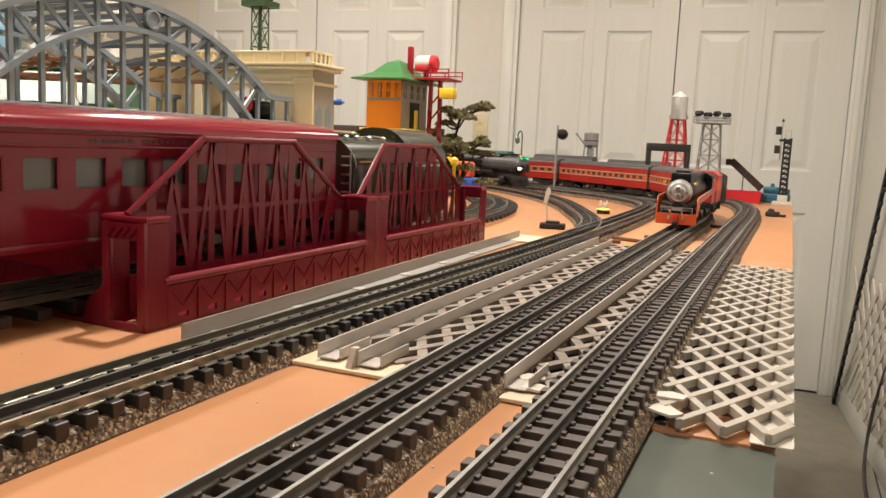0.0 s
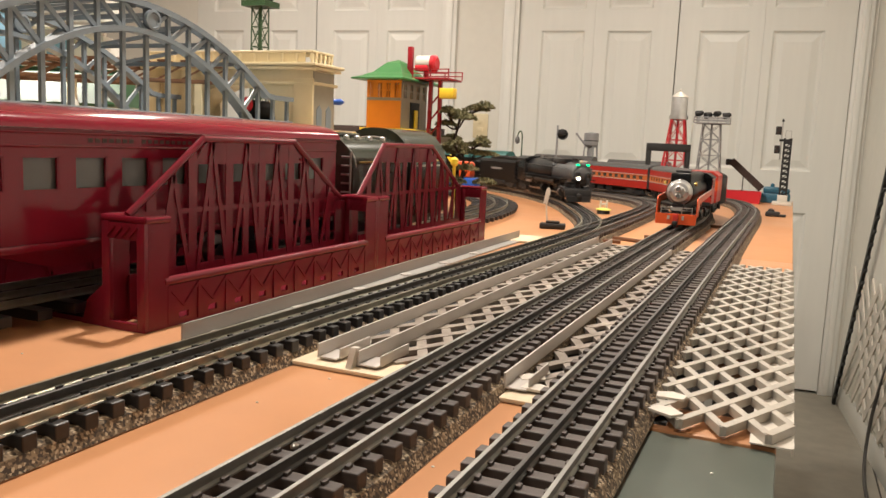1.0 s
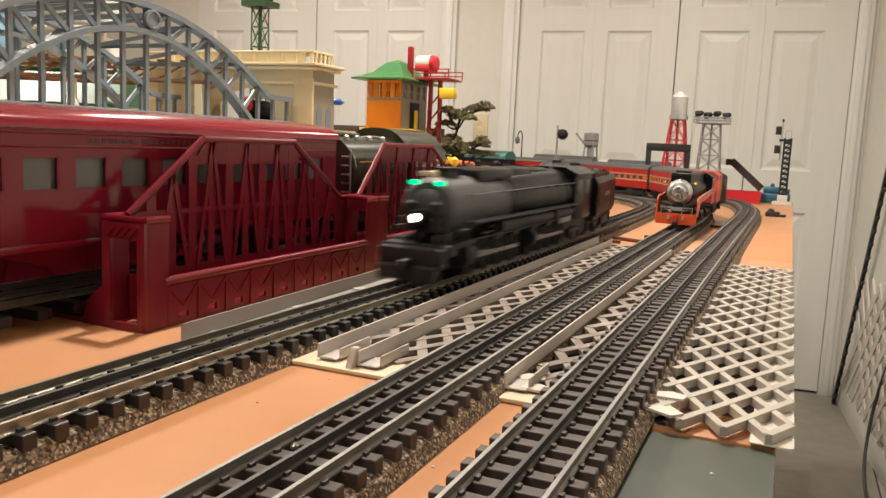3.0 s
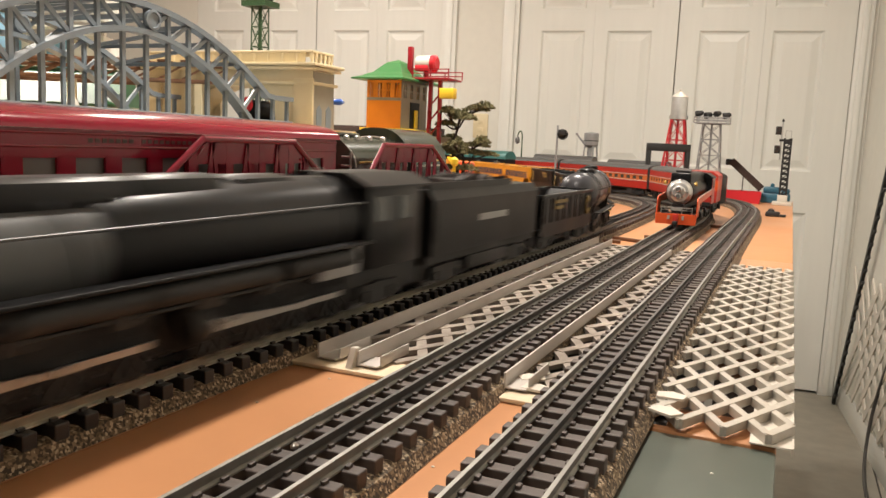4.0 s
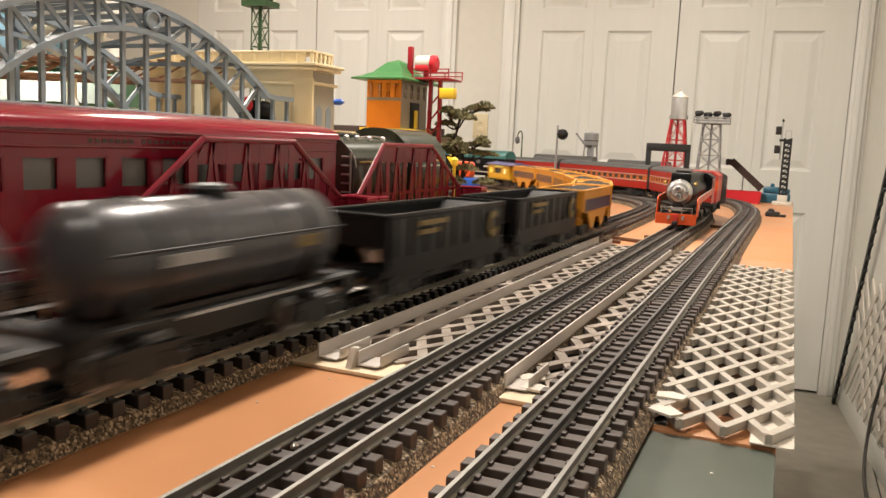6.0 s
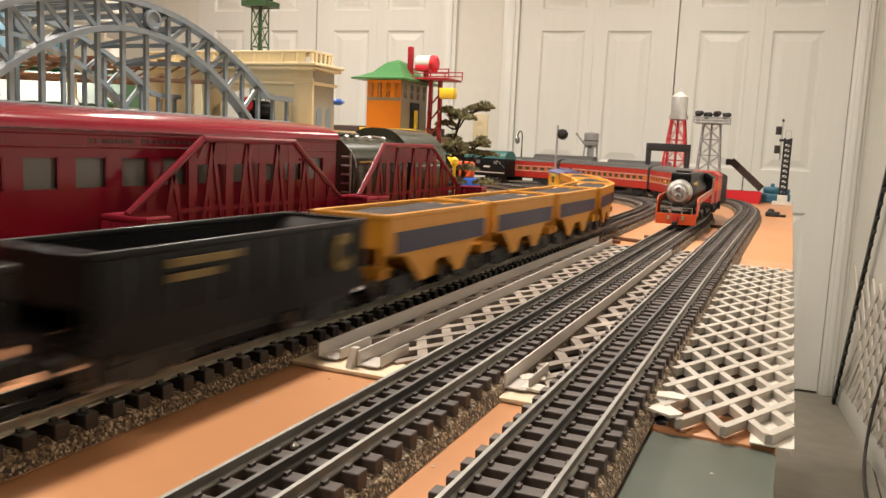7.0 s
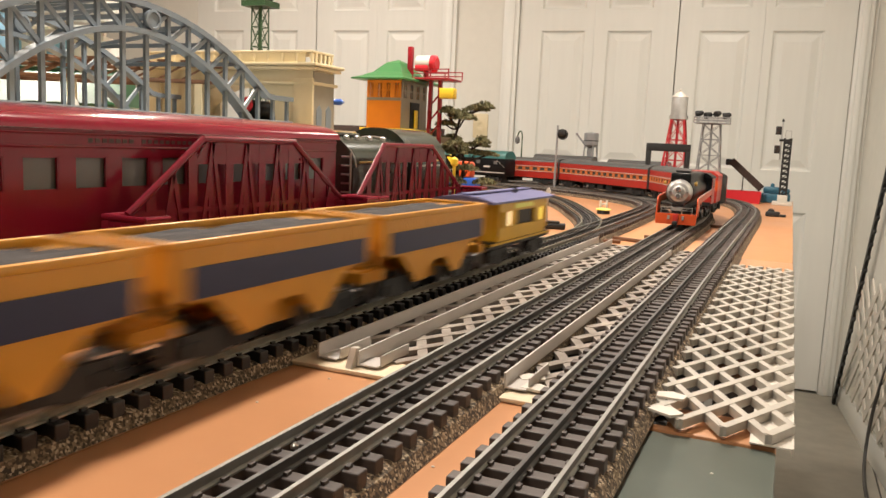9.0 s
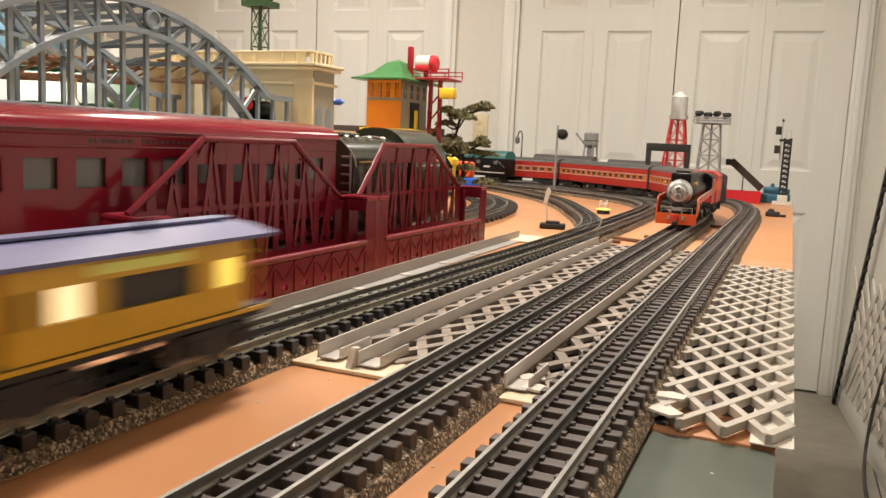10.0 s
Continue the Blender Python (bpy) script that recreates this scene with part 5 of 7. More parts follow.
def portal(t, xa, xb, y):
    """A cream stone gate: two piers, an arched opening, cornice and balustrade."""
    d = 0.066
    H = 0.099
    mid = (xa + xb) / 2 + 0.014
    r = 0.092
    p = part("portal", bmnew(), "cream", t, "cream stone gate, one side with painted taupe shade")
    bm = bmnew()
    n = 14
    arch = [(mid - r * math.cos(math.pi * k / n), 0.016 + 0.62 * r * math.sin(math.pi * k / n)) for k in range(n + 1)]
    out = [(xb, 0), (mid - r, 0)] + arch + [(mid + r, 0), (xa, 0), (xa, H), (xb, H)]
    prism(bm, out, "y", y, y + d)
    part("gate_wall", bm, "cream", p)
    part("pilaster", box(bmnew(), xa - 0.034, xa + 0.004, y - 0.006, y - 0.0002, 0, 0.085, 0.001), "cream", p)
    part("pilaster", box(bmnew(), xb - 0.004, xb + 0.034, y - 0.006, y - 0.0002, 0, 0.085, 0.001), "cream", p)
    for z, o in ((H, 0.010), (H + 0.006, 0.014), (0.0745, 0.006)):
        part("cornice", box(bmnew(), xb - o, xa + o, y - o, y + d + o, z + 0.0002, z + 0.0055, 0.001), "cream", p)
    # taupe sheet over the cream wall paints this side's shade
    part("side_panel", box(bmnew(), xa + 0.0001, xa + 0.002, y + 0.001, y + d - 0.001, 0.001, H - 0.002), "taupe", p, "gate side with its shade painted in taupe")
    for k in range(2):
        yy = y + 0.018 + 0.030 * k
        part("niche", prism(bmnew(), [(yy - 0.008, 0.004), (yy + 0.008, 0.004), (yy + 0.008, 0.034), (yy, 0.042), (yy - 0.008, 0.034)], "x", xa + 0.0021, xa + 0.003), "bluegrey", p)
    part("top_rail", box(bmnew(), xb, xa, y, y + d, H + 0.029, H + 0.033, 0.001), "cream", p)
    for k in range(13):
        f = k / 12
        for yy in (y + 0.003, y + d - 0.003):
            part("baluster", lathe(bmnew(), [(0.004, H + 0.0118), (0.0025, H + 0.016), (0.0042, H + 0.022), (0.003, H + 0.029)], (xb + 0.004 + (xa - xb - 0.008) * f, yy, 0), seg=8), "cream", p)
    for k in range(1, 5):
        part("baluster", lathe(bmnew(), [(0.004, H + 0.0118), (0.0025, H + 0.016), (0.0042, H + 0.022), (0.003, H + 0.029)], (xa - 0.003, y + d * k / 5, 0), seg=8), "cream", p)
    part("parapet", box(bmnew(), xb + 0.004, xa - 0.016, y + 0.001, y + 0.0025, H + 0.012, H + 0.029), "cream", p)


def lattice_tower(t, w0, w1, h, mtl, bays=4, bar=0.003, z0=0.0):
    """Four raking legs with crossed braces: each bar is a part."""
    def corner(i, z):
        w = w0 + (w1 - w0) * (z - z0) / h
        return Vector(((-w, w, w, -w)[i], (-w, -w, w, w)[i], z))
    for i in range(4):
        part("leg", beam(bmnew(), corner(i, z0), corner(i, z0 + h), bar, bar), mtl, t)
        for b in range(bays):
            a, c = z0 + h * b / bays, z0 + h * (b + 1) / bays
            j = (i + 1) % 4
            part("brace", beam(bmnew(), corner(i, a), corner(j, c), bar * 0.6, bar * 0.6), mtl, t)
            part("brace", beam(bmnew(), corner(j, a), corner(i, c), bar * 0.6, bar * 0.6), mtl, t)
            part("cross_bar", beam(bmnew(), corner(i, c), corner(j, c), bar * 0.8, bar * 0.8), mtl, t)


def water_tower(x, y):
    t = thing("water_tower", pose(x, y, 0), "red lattice water tower with a silver tank", "water tower")
    lattice_tower(t, 0.043, 0.018, 0.240, "twred", 4, 0.0040)
    part("riser", rod(bmnew(), (0, 0, 0), (0, 0, 0.242), 0.004), "twred", t)
    part("walkway", lathe(bmnew(), [(0.027, 0.2405), (0.028, 0.2405), (0.028, 0.252), (0.027, 0.252)], seg=28), "silver", t)
    part("tank", lathe(bmnew(), [(0.010, 0.237), (0.0235, 0.246), (0.024, 0.303), (0.0235, 0.305)], seg=28), "silver", t, "silver cylindrical tank")
    part("roof", lathe(bmnew(), [(0.026, 0.3052), (0.016, 0.313), (0.004, 0.322), (0.004, 0.328), (0.001, 0.329)], seg=28), "white", t, "white conical tank roof")


def flood_tower(x, y, z, h, mtl, label, s=1.0):
    t = thing("floodlight_tower", pose(x, y, z), label, "light tower")
    lattice_tower(t, (0.024 if h > 0.4 else 0.037) * s, (0.020 if h > 0.4 else 0.024) * s, h, mtl, 9 if h > 0.4 else 5, 0.0033 * s)
    part("platform", box(bmnew(), -0.048 * s, 0.048 * s, -0.04 * s, 0.04 * s, h + 0.0002, h + (0.014 if h > 0.4 else 0.003)), mtl, t)
    for zz in (h + 0.010 * s, h + 0.018 * s):
        for q in (-1, 1):
            part("railing", beam(bmnew(), (-0.048 * s, q * 0.04 * s, zz), (0.048 * s, q * 0.04 * s, zz), 0.002 * s, 0.003 * s), mtl, t)
            part("railing", beam(bmnew(), (q * 0.048 * s, -0.04 * s, zz), (q * 0.048 * s, 0.04 * s, zz), 0.002 * s, 0.003 * s), mtl, t)
    for sx in (-1, 1):
        for sy in (-1, 1):
            part("railing_post", beam(bmnew(), (sx * 0.048 * s, sy * 0.04 * s, h + 0.001), (sx * 0.048 * s, sy * 0.04 * s, h + 0.020 * s), 0.003 * s, 0.003 * s), mtl, t)
    part("ladder", beam(bmnew(), (0, 0, 0), (0, 0, h), 0.006 * s, 0.003 * s), mtl, t)
    for k, a in enumerate((-35, 10, 30, -20)):
        xx = (-0.038 + 0.026 * k) * s
        zt = h + (0.026 if k % 2 else 0.030) * s
        lam = part("floodlight", lathe(bmnew(), [(0.003 * s, -0.012 * s), (0.007 * s, -0.008 * s), (0.010 * s, 0.010 * s), (0.0085 * s, 0.012 * s)], axis="y", seg=16), "soot", t, "dark floodlight head")
        lam.matrix_basis = pose(xx, 0, zt, -15, 0, 120 + a)
        part("bracket", beam(bmnew(), (xx, 0, h + 0.003), (xx, 0, zt), 0.003 * s, 0.003 * s), mtl, t)


def signal_house():
    x, y = -0.7475, 1.46
    t = thing("signal_house", pose(x, y, PLAT), "orange toy signal cabin with a green roof and red chimney", "toy building")
    w, d, h = 0.0375, 0.058, 0.110
    part("base", box(bmnew(), -w - 0.01, w + 0.012, -d - 0.012, d + 0.01, 0.0003, 0.012, 0.001), "yel", t, "yellow base slab")
    # front wall (towards -y) with window slots
    def wall(axis, c, a, b, mtl):
        pitch = (b - a) / 4
        holes = []
        for k in range(4):
            m = a + pitch * (k + 0.5)
            for p, q in ((m - pitch * 0.22, m - 0.001), (m + 0.001, m + pitch * 0.22)):
                holes += [(p, q, 0.072, 0.0845), (p, q, 0.087, 0.100)]
        return pierced(axis, c, a, b, 0.0122, h, holes, 0.0024)
    part("front_wall", wall("y", -d, -w, w, "houseor"), "houseor", t)
    part("rear_wall", wall("y", d, -w, w, "houseor"), "houseor", t)
    part("upper_band", box(bmnew(), -w, w, -d - 0.0022, -d - 0.0014, 0.066, 0.0715), "taupe", t)
    # right wall of the orange cabin, its shade put into a taupe colour
    part("side_wall", wall("x", w, -d, d, "taupe"), "taupe", t)
    part("side_wall", wall("x", -w, -d, d, "taupe"), "houseor", t)
    # flat black plate paints the doorway's shaded inside onto the wall
    part("door", box(bmnew(), w + 0.0014, w + 0.003, -0.02, 0.02, 0.014, 0.065), "black", t, "black plate for the shaded inside of a doorway")
    part("lever", box(bmnew(), w + 0.003, w + 0.006, -0.004, 0.008, 0.014, 0.05), "yel", t)
    # flared hip roof
    prof = [(1.55, 0.1075), (1.22, 0.113), (0.84, 0.122), (0.40, 0.143), (0.03, 0.150)]
    bm = bmnew()
    rings = [[bm.verts.new((sx * w * f, sy * d * f, z)) for sx, sy in ((-1, -1), (1, -1), (1, 1), (-1, 1))] for f, z in [(1.55, 0.105)] + prof]
    for a, b in zip(rings, rings[1:]):
        for i in range(4):
            bm.faces.new((a[i], a[(i + 1) % 4], b[(i + 1) % 4], b[i]))
    bm.faces.new(rings[0][::-1])
    bm.faces.new(rings[-1])
    part("roof", bm, "grass", t, "glossy green flared roof", soft=False)
    part("chimney", box(bmnew(), 0.022, 0.032, -0.006, 0.004, 0.118, 0.176, 0.001), "dkred", t, "dark red chimney")


def beacon_tower():
    t = thing("beacon_gantry", pose(-0.668, 1.47, 0), "dark red toy beacon gantry with a red and white drum", "light tower")
    for sx in (-1, 1):
        part("leg", beam(bmnew(), (sx * 0.014, 0, 0), (sx * 0.010, 0, 0.262), 0.007, 0.007), "dkred", t)
    bm = bmnew()
    for k in range(8):
        z = 0.03 * k
        beam(bm, (-0.013, 0, z), (0.013, 0, z + 0.03), 0.002, 0.003)
    part("bracing", bm, "dkred", t)
    part("platform", box(bmnew(), -0.035, 0.042, -0.035, 0.035, 0.2622, 0.266, 0.001), "dkred", t)
    bm = bmnew()
    for z in (0.274, 0.282):
        for sy in (-1, 1):
            beam(bm, (-0.035, sy * 0.035, z), (0.042, sy * 0.035, z), 0.002, 0.002)
    for x in (-0.035, 0.004, 0.042):
        for sy in (-1, 1):
            beam(bm, (x, sy * 0.035, 0.266), (x, sy * 0.035, 0.283), 0.002, 0.002)
    part("railing", bm, "dkred", t)
    part("drum", lathe(bmnew(), [(0.014, -0.020), (0.016, -0.018), (0.016, 0.018), (0.014, 0.020)], (-0.022, 0, 0.296), "x", 24), "white", t, "white and red beacon drum")
    part("lens", lathe(bmnew(), [(0.0165, 0.012), (0.0165, 0.0202), (0.012, 0.0235)], (-0.022, 0, 0.296), "x", 24), "plastic_red", t, "red lens")
    part("red_panel", box(bmnew(), -0.041, -0.012, -0.0168, -0.004, 0.280, 0.292, 0.002), "plastic_red", t, "red lower panel")
    part("pedestal", rod(bmnew(), (-0.022, 0, 0.266), (-0.022, 0, 0.280), 0.006), "dkred", t)
    part("warning_box", box(bmnew(), 0.030, 0.060, -0.05, -0.03, 0.225, 0.245, 0.002), "yel", t, "yellow box under the gantry")


def yellow_post():
    t = thing("crossing_post", pose(-0.548, 1.30, 0), "slim yellow toy signal post with a small figure-shaped lamp", "signal")
    part("post", rod(bmnew(), (0, 0, 0), (0, 0, 0.10), 0.0030), "yel", t)
    part("base", box(bmnew(), -0.012, 0.012, -0.012, 0.012, 0, 0.006, 0.001), "yel", t)
    part("lamp", lathe(bmnew(), [(0.004, 0.100), (0.007, 0.104), (0.007, 0.112), (0.002, 0.116)], seg=14), "yel", t)


def model_tree(x, y, h, seed, label="model tree with twisted trunk and flat foliage pads"):
    t = thing("model_tree", pose(x, y, 0), label, "tree")
    rnd = random.Random(seed)
    pts = [Vector((0, 0, 0))]
    while pts[-1].z < h * 0.8:
        pts.append(pts[-1] + Vector((rnd.uniform(-0.008, 0.008), rnd.uniform(-0.008, 0.008), h * 0.12)))
    bm = bmnew()
    n = len(pts)
    for k in range(n - 1):
        rod(bm, pts[k], pts[k + 1] + (pts[k + 1] - pts[k]) * 0.06, 0.006 * (1 - 0.75 * k / n), 0.006 * (1 - 0.75 * (k + 1) / n), seg=8)
    pads = []
    for k in range(11):
        b = pts[rnd.randint(n // 3, n - 1)]
        a = k * 2.4 + rnd.uniform(-0.4, 0.4)
        l = rnd.uniform(0.025, 0.055)
        e = b + Vector((math.cos(a) * l, math.sin(a) * l, rnd.uniform(0.008, 0.035)))
        mid_ = (b + e) / 2 + Vector((0, 0, -0.004))
        rod(bm, b, mid_, 0.0022, 0.0016, seg=6)
        rod(bm, mid_, e, 0.0016, 0.0009, seg=6)
        for j in range(3):
            rod(bm, mid_, e + Vector((rnd.uniform(-0.012, 0.012), rnd.uniform(-0.012, 0.012), 0.002)), 0.001, 0.0005, seg=5)
        pads.append(e)
    part("trunk", bm, "bark", t, "dark twisted trunk")
    vs, fs = [], []
    for p in pads + [pts[-1]]:
        rx, rz = rnd.uniform(0.018, 0.030), rnd.uniform(0.008, 0.014)
        for j in range(620):
            a, rr = rnd.uniform(0, 6.283), rnd.random() ** 0.5
            q = p + Vector((math.cos(a) * rr * rx, math.sin(a) * rr * rx, rz * (1 - rr * rr) * rnd.uniform(0.1, 1.1)))
            q += Vector((rnd.gauss(0, 0.001), rnd.gauss(0, 0.001), rnd.gauss(0, 0.0008)))
            m = Euler((rnd.uniform(0, 6), rnd.uniform(0, 6), rnd.uniform(0, 6))).to_matrix()
            s = rnd.uniform(0.0012, 0.0026)
            i = len(vs)
            vs += [q + m @ Vector(c) * s for c in ((-1, -0.6, 0), (1, -0.6, 0), (0.7, 0.8, 0.3), (-0.7, 0.8, -0.3))]
            fs.append((i, i + 1, i + 2, i + 3))
    me = bpy.data.meshes.new("crown")
    me.from_pydata(vs, [], fs)
    me.materials.append(M["leaf"])
    ob = new("crown", me)
    ob.parent = t
    tagged(ob, "dark green foliage pads", kind="stuff")
    return t


def orange_engine():
    """Standing streamlined steam engine with a silver front and orange skirts."""
    t = thing("streamlined_steam_locomotive", pose(-0.1665, 1.336, RAIL) @ Matrix.Scale(0.95, 4), "black steam locomotive with silver nose and orange-red skirts, standing", "locomotive")
    L = 0.36
    zc, r = 0.0605, 0.0212
    part("boiler", lathe(bmnew(), [(r + 0.001, 0.030), (r + 0.003, 0.034), (r + 0.003, 0.10), (r + 0.004, 0.25)], (0, 0, zc), "y", 32), "black", t)
    part("nose", lathe(bmnew(), [(0.002, 0.016), (0.010, 0.0165), (0.0115, 0.0185), (0.0165, 0.0195), (0.0198, 0.0235), (0.0212, 0.0298)], (0, 0, zc), "y", 32), "silver", t, "silver domed smokebox front")
    part("rim", lathe(bmnew(), [(0.0211, 0.026), (0.0219, 0.027), (0.0219, 0.0305), (0.0211, 0.0312)], (0, 0, zc), "y", 32), "silver", t)
    for z, rr in ((zc + 0.006, 0.0055), (zc - 0.006, 0.0048)):
        h = part("headlight", lathe(bmnew(), [(rr * 0.8, -0.003), (rr, -0.002), (rr, 0.012)], (0, 0.008, z), "y", 18), "silver", t)
        part("lens", lathe(bmnew(), [(rr * 0.7, -0.0036), (rr * 0.78, -0.0029)], (0, 0.008, z), "y", 18), "glass", h, "unlit glass lens")
    for sx in (-1, 1):
        part("bolt", lathe(bmnew(), [(0.002, 0.0160), (0.0025, 0.0195)], (sx * 0.015, 0, zc), "y", 10), "steel", t)
        part("marker_lamp", lathe(bmnew(), [(0.002, zc + 0.012), (0.003, zc + 0.015), (0.0015, zc + 0.019)], (sx * 0.026, 0.03, 0), seg=10), "brass", t)
    # skyline casing along the top
    part("skyline_casing", box(bmnew(), -0.0175, 0.0175, 0.030, 0.249, zc + 0.014, zc + 0.0335, 0.004), "black", t)
    part("stack", box(bmnew(), -0.012, 0.012, 0.050, 0.085, zc + 0.0337, zc + 0.0375, 0.001), "soot", t)
    # skirts and pilot
    for sx in (-1, 1):
        sk = prism(bmnew(), [(0.004, 0.018), (0.006, 0.047), (0.014, 0.053), (0.25, 0.060), (0.25, 0.049), (0.045, 0.041), (0.035, 0.020)], "x", sx * 0.0335 - 0.0008, sx * 0.0335 + 0.0008)
        part("skirt", sk, "locor", t, "orange skirt with pale edge")
        part("skirt_edge", beam(bmnew(), (sx * 0.0345, 0.012, 0.0525), (sx * 0.0345, 0.25, 0.0605), 0.0008, 0.0015), "silver", t)
        part("cab_side", box(bmnew(), sx * 0.0335 - 0.001, sx * 0.0335 + 0.001, 0.2502, 0.31, 0.030, 0.083), "locred", t)
        part("cab_window", box(bmnew(), sx * 0.0346 - 0.0003, sx * 0.0346 + 0.0003, 0.265, 0.292, 0.062, 0.078), "glass", t)
        bm = bmnew()
        rod(bm, (sx * 0.030, 0.036, 0.022), (sx * 0.030, 0.066, 0.022), 0.0085, seg=14)
        part("cylinder", bm, "soot", t)
        for k in range(4):
            driver(t, sx, 0.10 + 0.036 * k, 0.0168)
        part("side_rod", box(bmnew(), sx * 0.0240 - 0.0008, sx * 0.0240 + 0.0008, 0.098, 0.212, 0.0150, 0.0185), "steel", t)
    part("cab_front", box(bmnew(), -0.0335, 0.0335, 0.2495, 0.2515, 0.045, 0.083), "black", t)
    part("cab_roof", prism(bmnew(), [(-0.036, 0.083), (-0.022, 0.091), (0.022, 0.091), (0.036, 0.083), (0.036, 0.0815), (-0.036, 0.0815)], "y", 0.245, 0.318), "black", t)
    part("pilot", prism(bmnew(), [(-0.0335, 0.006), (0.0335, 0.006), (0.0345, 0.024), (-0.0345, 0.024)], "y", 0.0, 0.006), "locor", t, "orange pilot")
    part("pilot_centre", box(bmnew(), -0.0045, 0.0045, -0.004, -0.0002, 0.003, 0.024, 0.001), "locred", t)
    for sx in (-1, 1):
        part("pilot_slot", box(bmnew(), sx * 0.012 - 0.002, sx * 0.012 + 0.002, -0.0008, -0.0002, 0.014, 0.021), "silver", t)
    part("coupler", box(bmnew(), -0.004, 0.004, -0.014, -0.0042, 0.004, 0.012, 0.0012), "soot", t)
    part("front_deck", box(bmnew(), -0.030, 0.030, 0.006, 0.055, 0.020, 0.0235), "black", t)
    bm = bmnew()
    for z in (0.030, 0.0345):
        rod(bm, (-0.026, 0.005, z), (0.026, 0.005, z), 0.0008, seg=6)
    for x in (-0.026, -0.009, 0.009, 0.026):
        rod(bm, (x, 0.005, 0.023), (x, 0.005, 0.036), 0.0009, seg=6)
    part("front_railing", bm, "steel", t)
    part("number_plate", box(bmnew(), -0.008, 0.008, 0.0025, 0.004, 0.0295, 0.0340), "silver", t, "pale plate bar")
    part("frame", box(bmnew(), -0.010, 0.010, 0.02, 0.31, 0.010, 0.040), "soot", t)
    truck(t, 0.275)
    # tender
    u = thing("tender", pose(-0.1655, 1.352 + 0.322, RAIL), "red, orange and black streamlined tender", "tender")
    h = 0.055
    part("lower_side", prism(bmnew(), [(-0.032, 0.026), (0.032, 0.026), (0.033, 0.050), (-0.033, 0.050)], "y", 0.004, 2 * h), "locred", u)
    part("upper_side", prism(bmnew(), [(-0.033, 0.0502), (0.033, 0.0502), (0.033, 0.070), (-0.033, 0.070)], "y", 0.004, 2 * h), "locor", u)
    part("deck", prism(bmnew(), [(-0.033, 0.0702), (0.033, 0.0702), (0.033, 0.080), (0.022, 0.088), (-0.022, 0.088), (-0.033, 0.080)], "y", 0.004, 2 * h), "locred", u)
    part("underframe", box(bmnew(), -0.028, 0.028, 0.0, 2 * h, 0.019, 0.026), "soot", u)
    truck(u, 0.058)


BACKLINE = spline([(-0.1635, 1.35), (-0.164, 1.65), (-0.18, 1.85), (-0.245, 2.05), (-0.35, 2.22), (-0.50, 2.39), (-0.68, 2.52), (-1.0, 2.62), (-1.6, 2.66), (-2.6, 2.66)], 0.01)


def back_pose(s, half):
    a, b = BACKLINE[int((s - half) / 0.01)], BACKLINE[int((s + half) / 0.01)]
    d = b - a
    return pose((a.x + b.x) / 2, (a.y + b.y) / 2, RAIL, 0, 0, math.degrees(math.atan2(d.y, d.x)) - 90)


COACH = 0.462


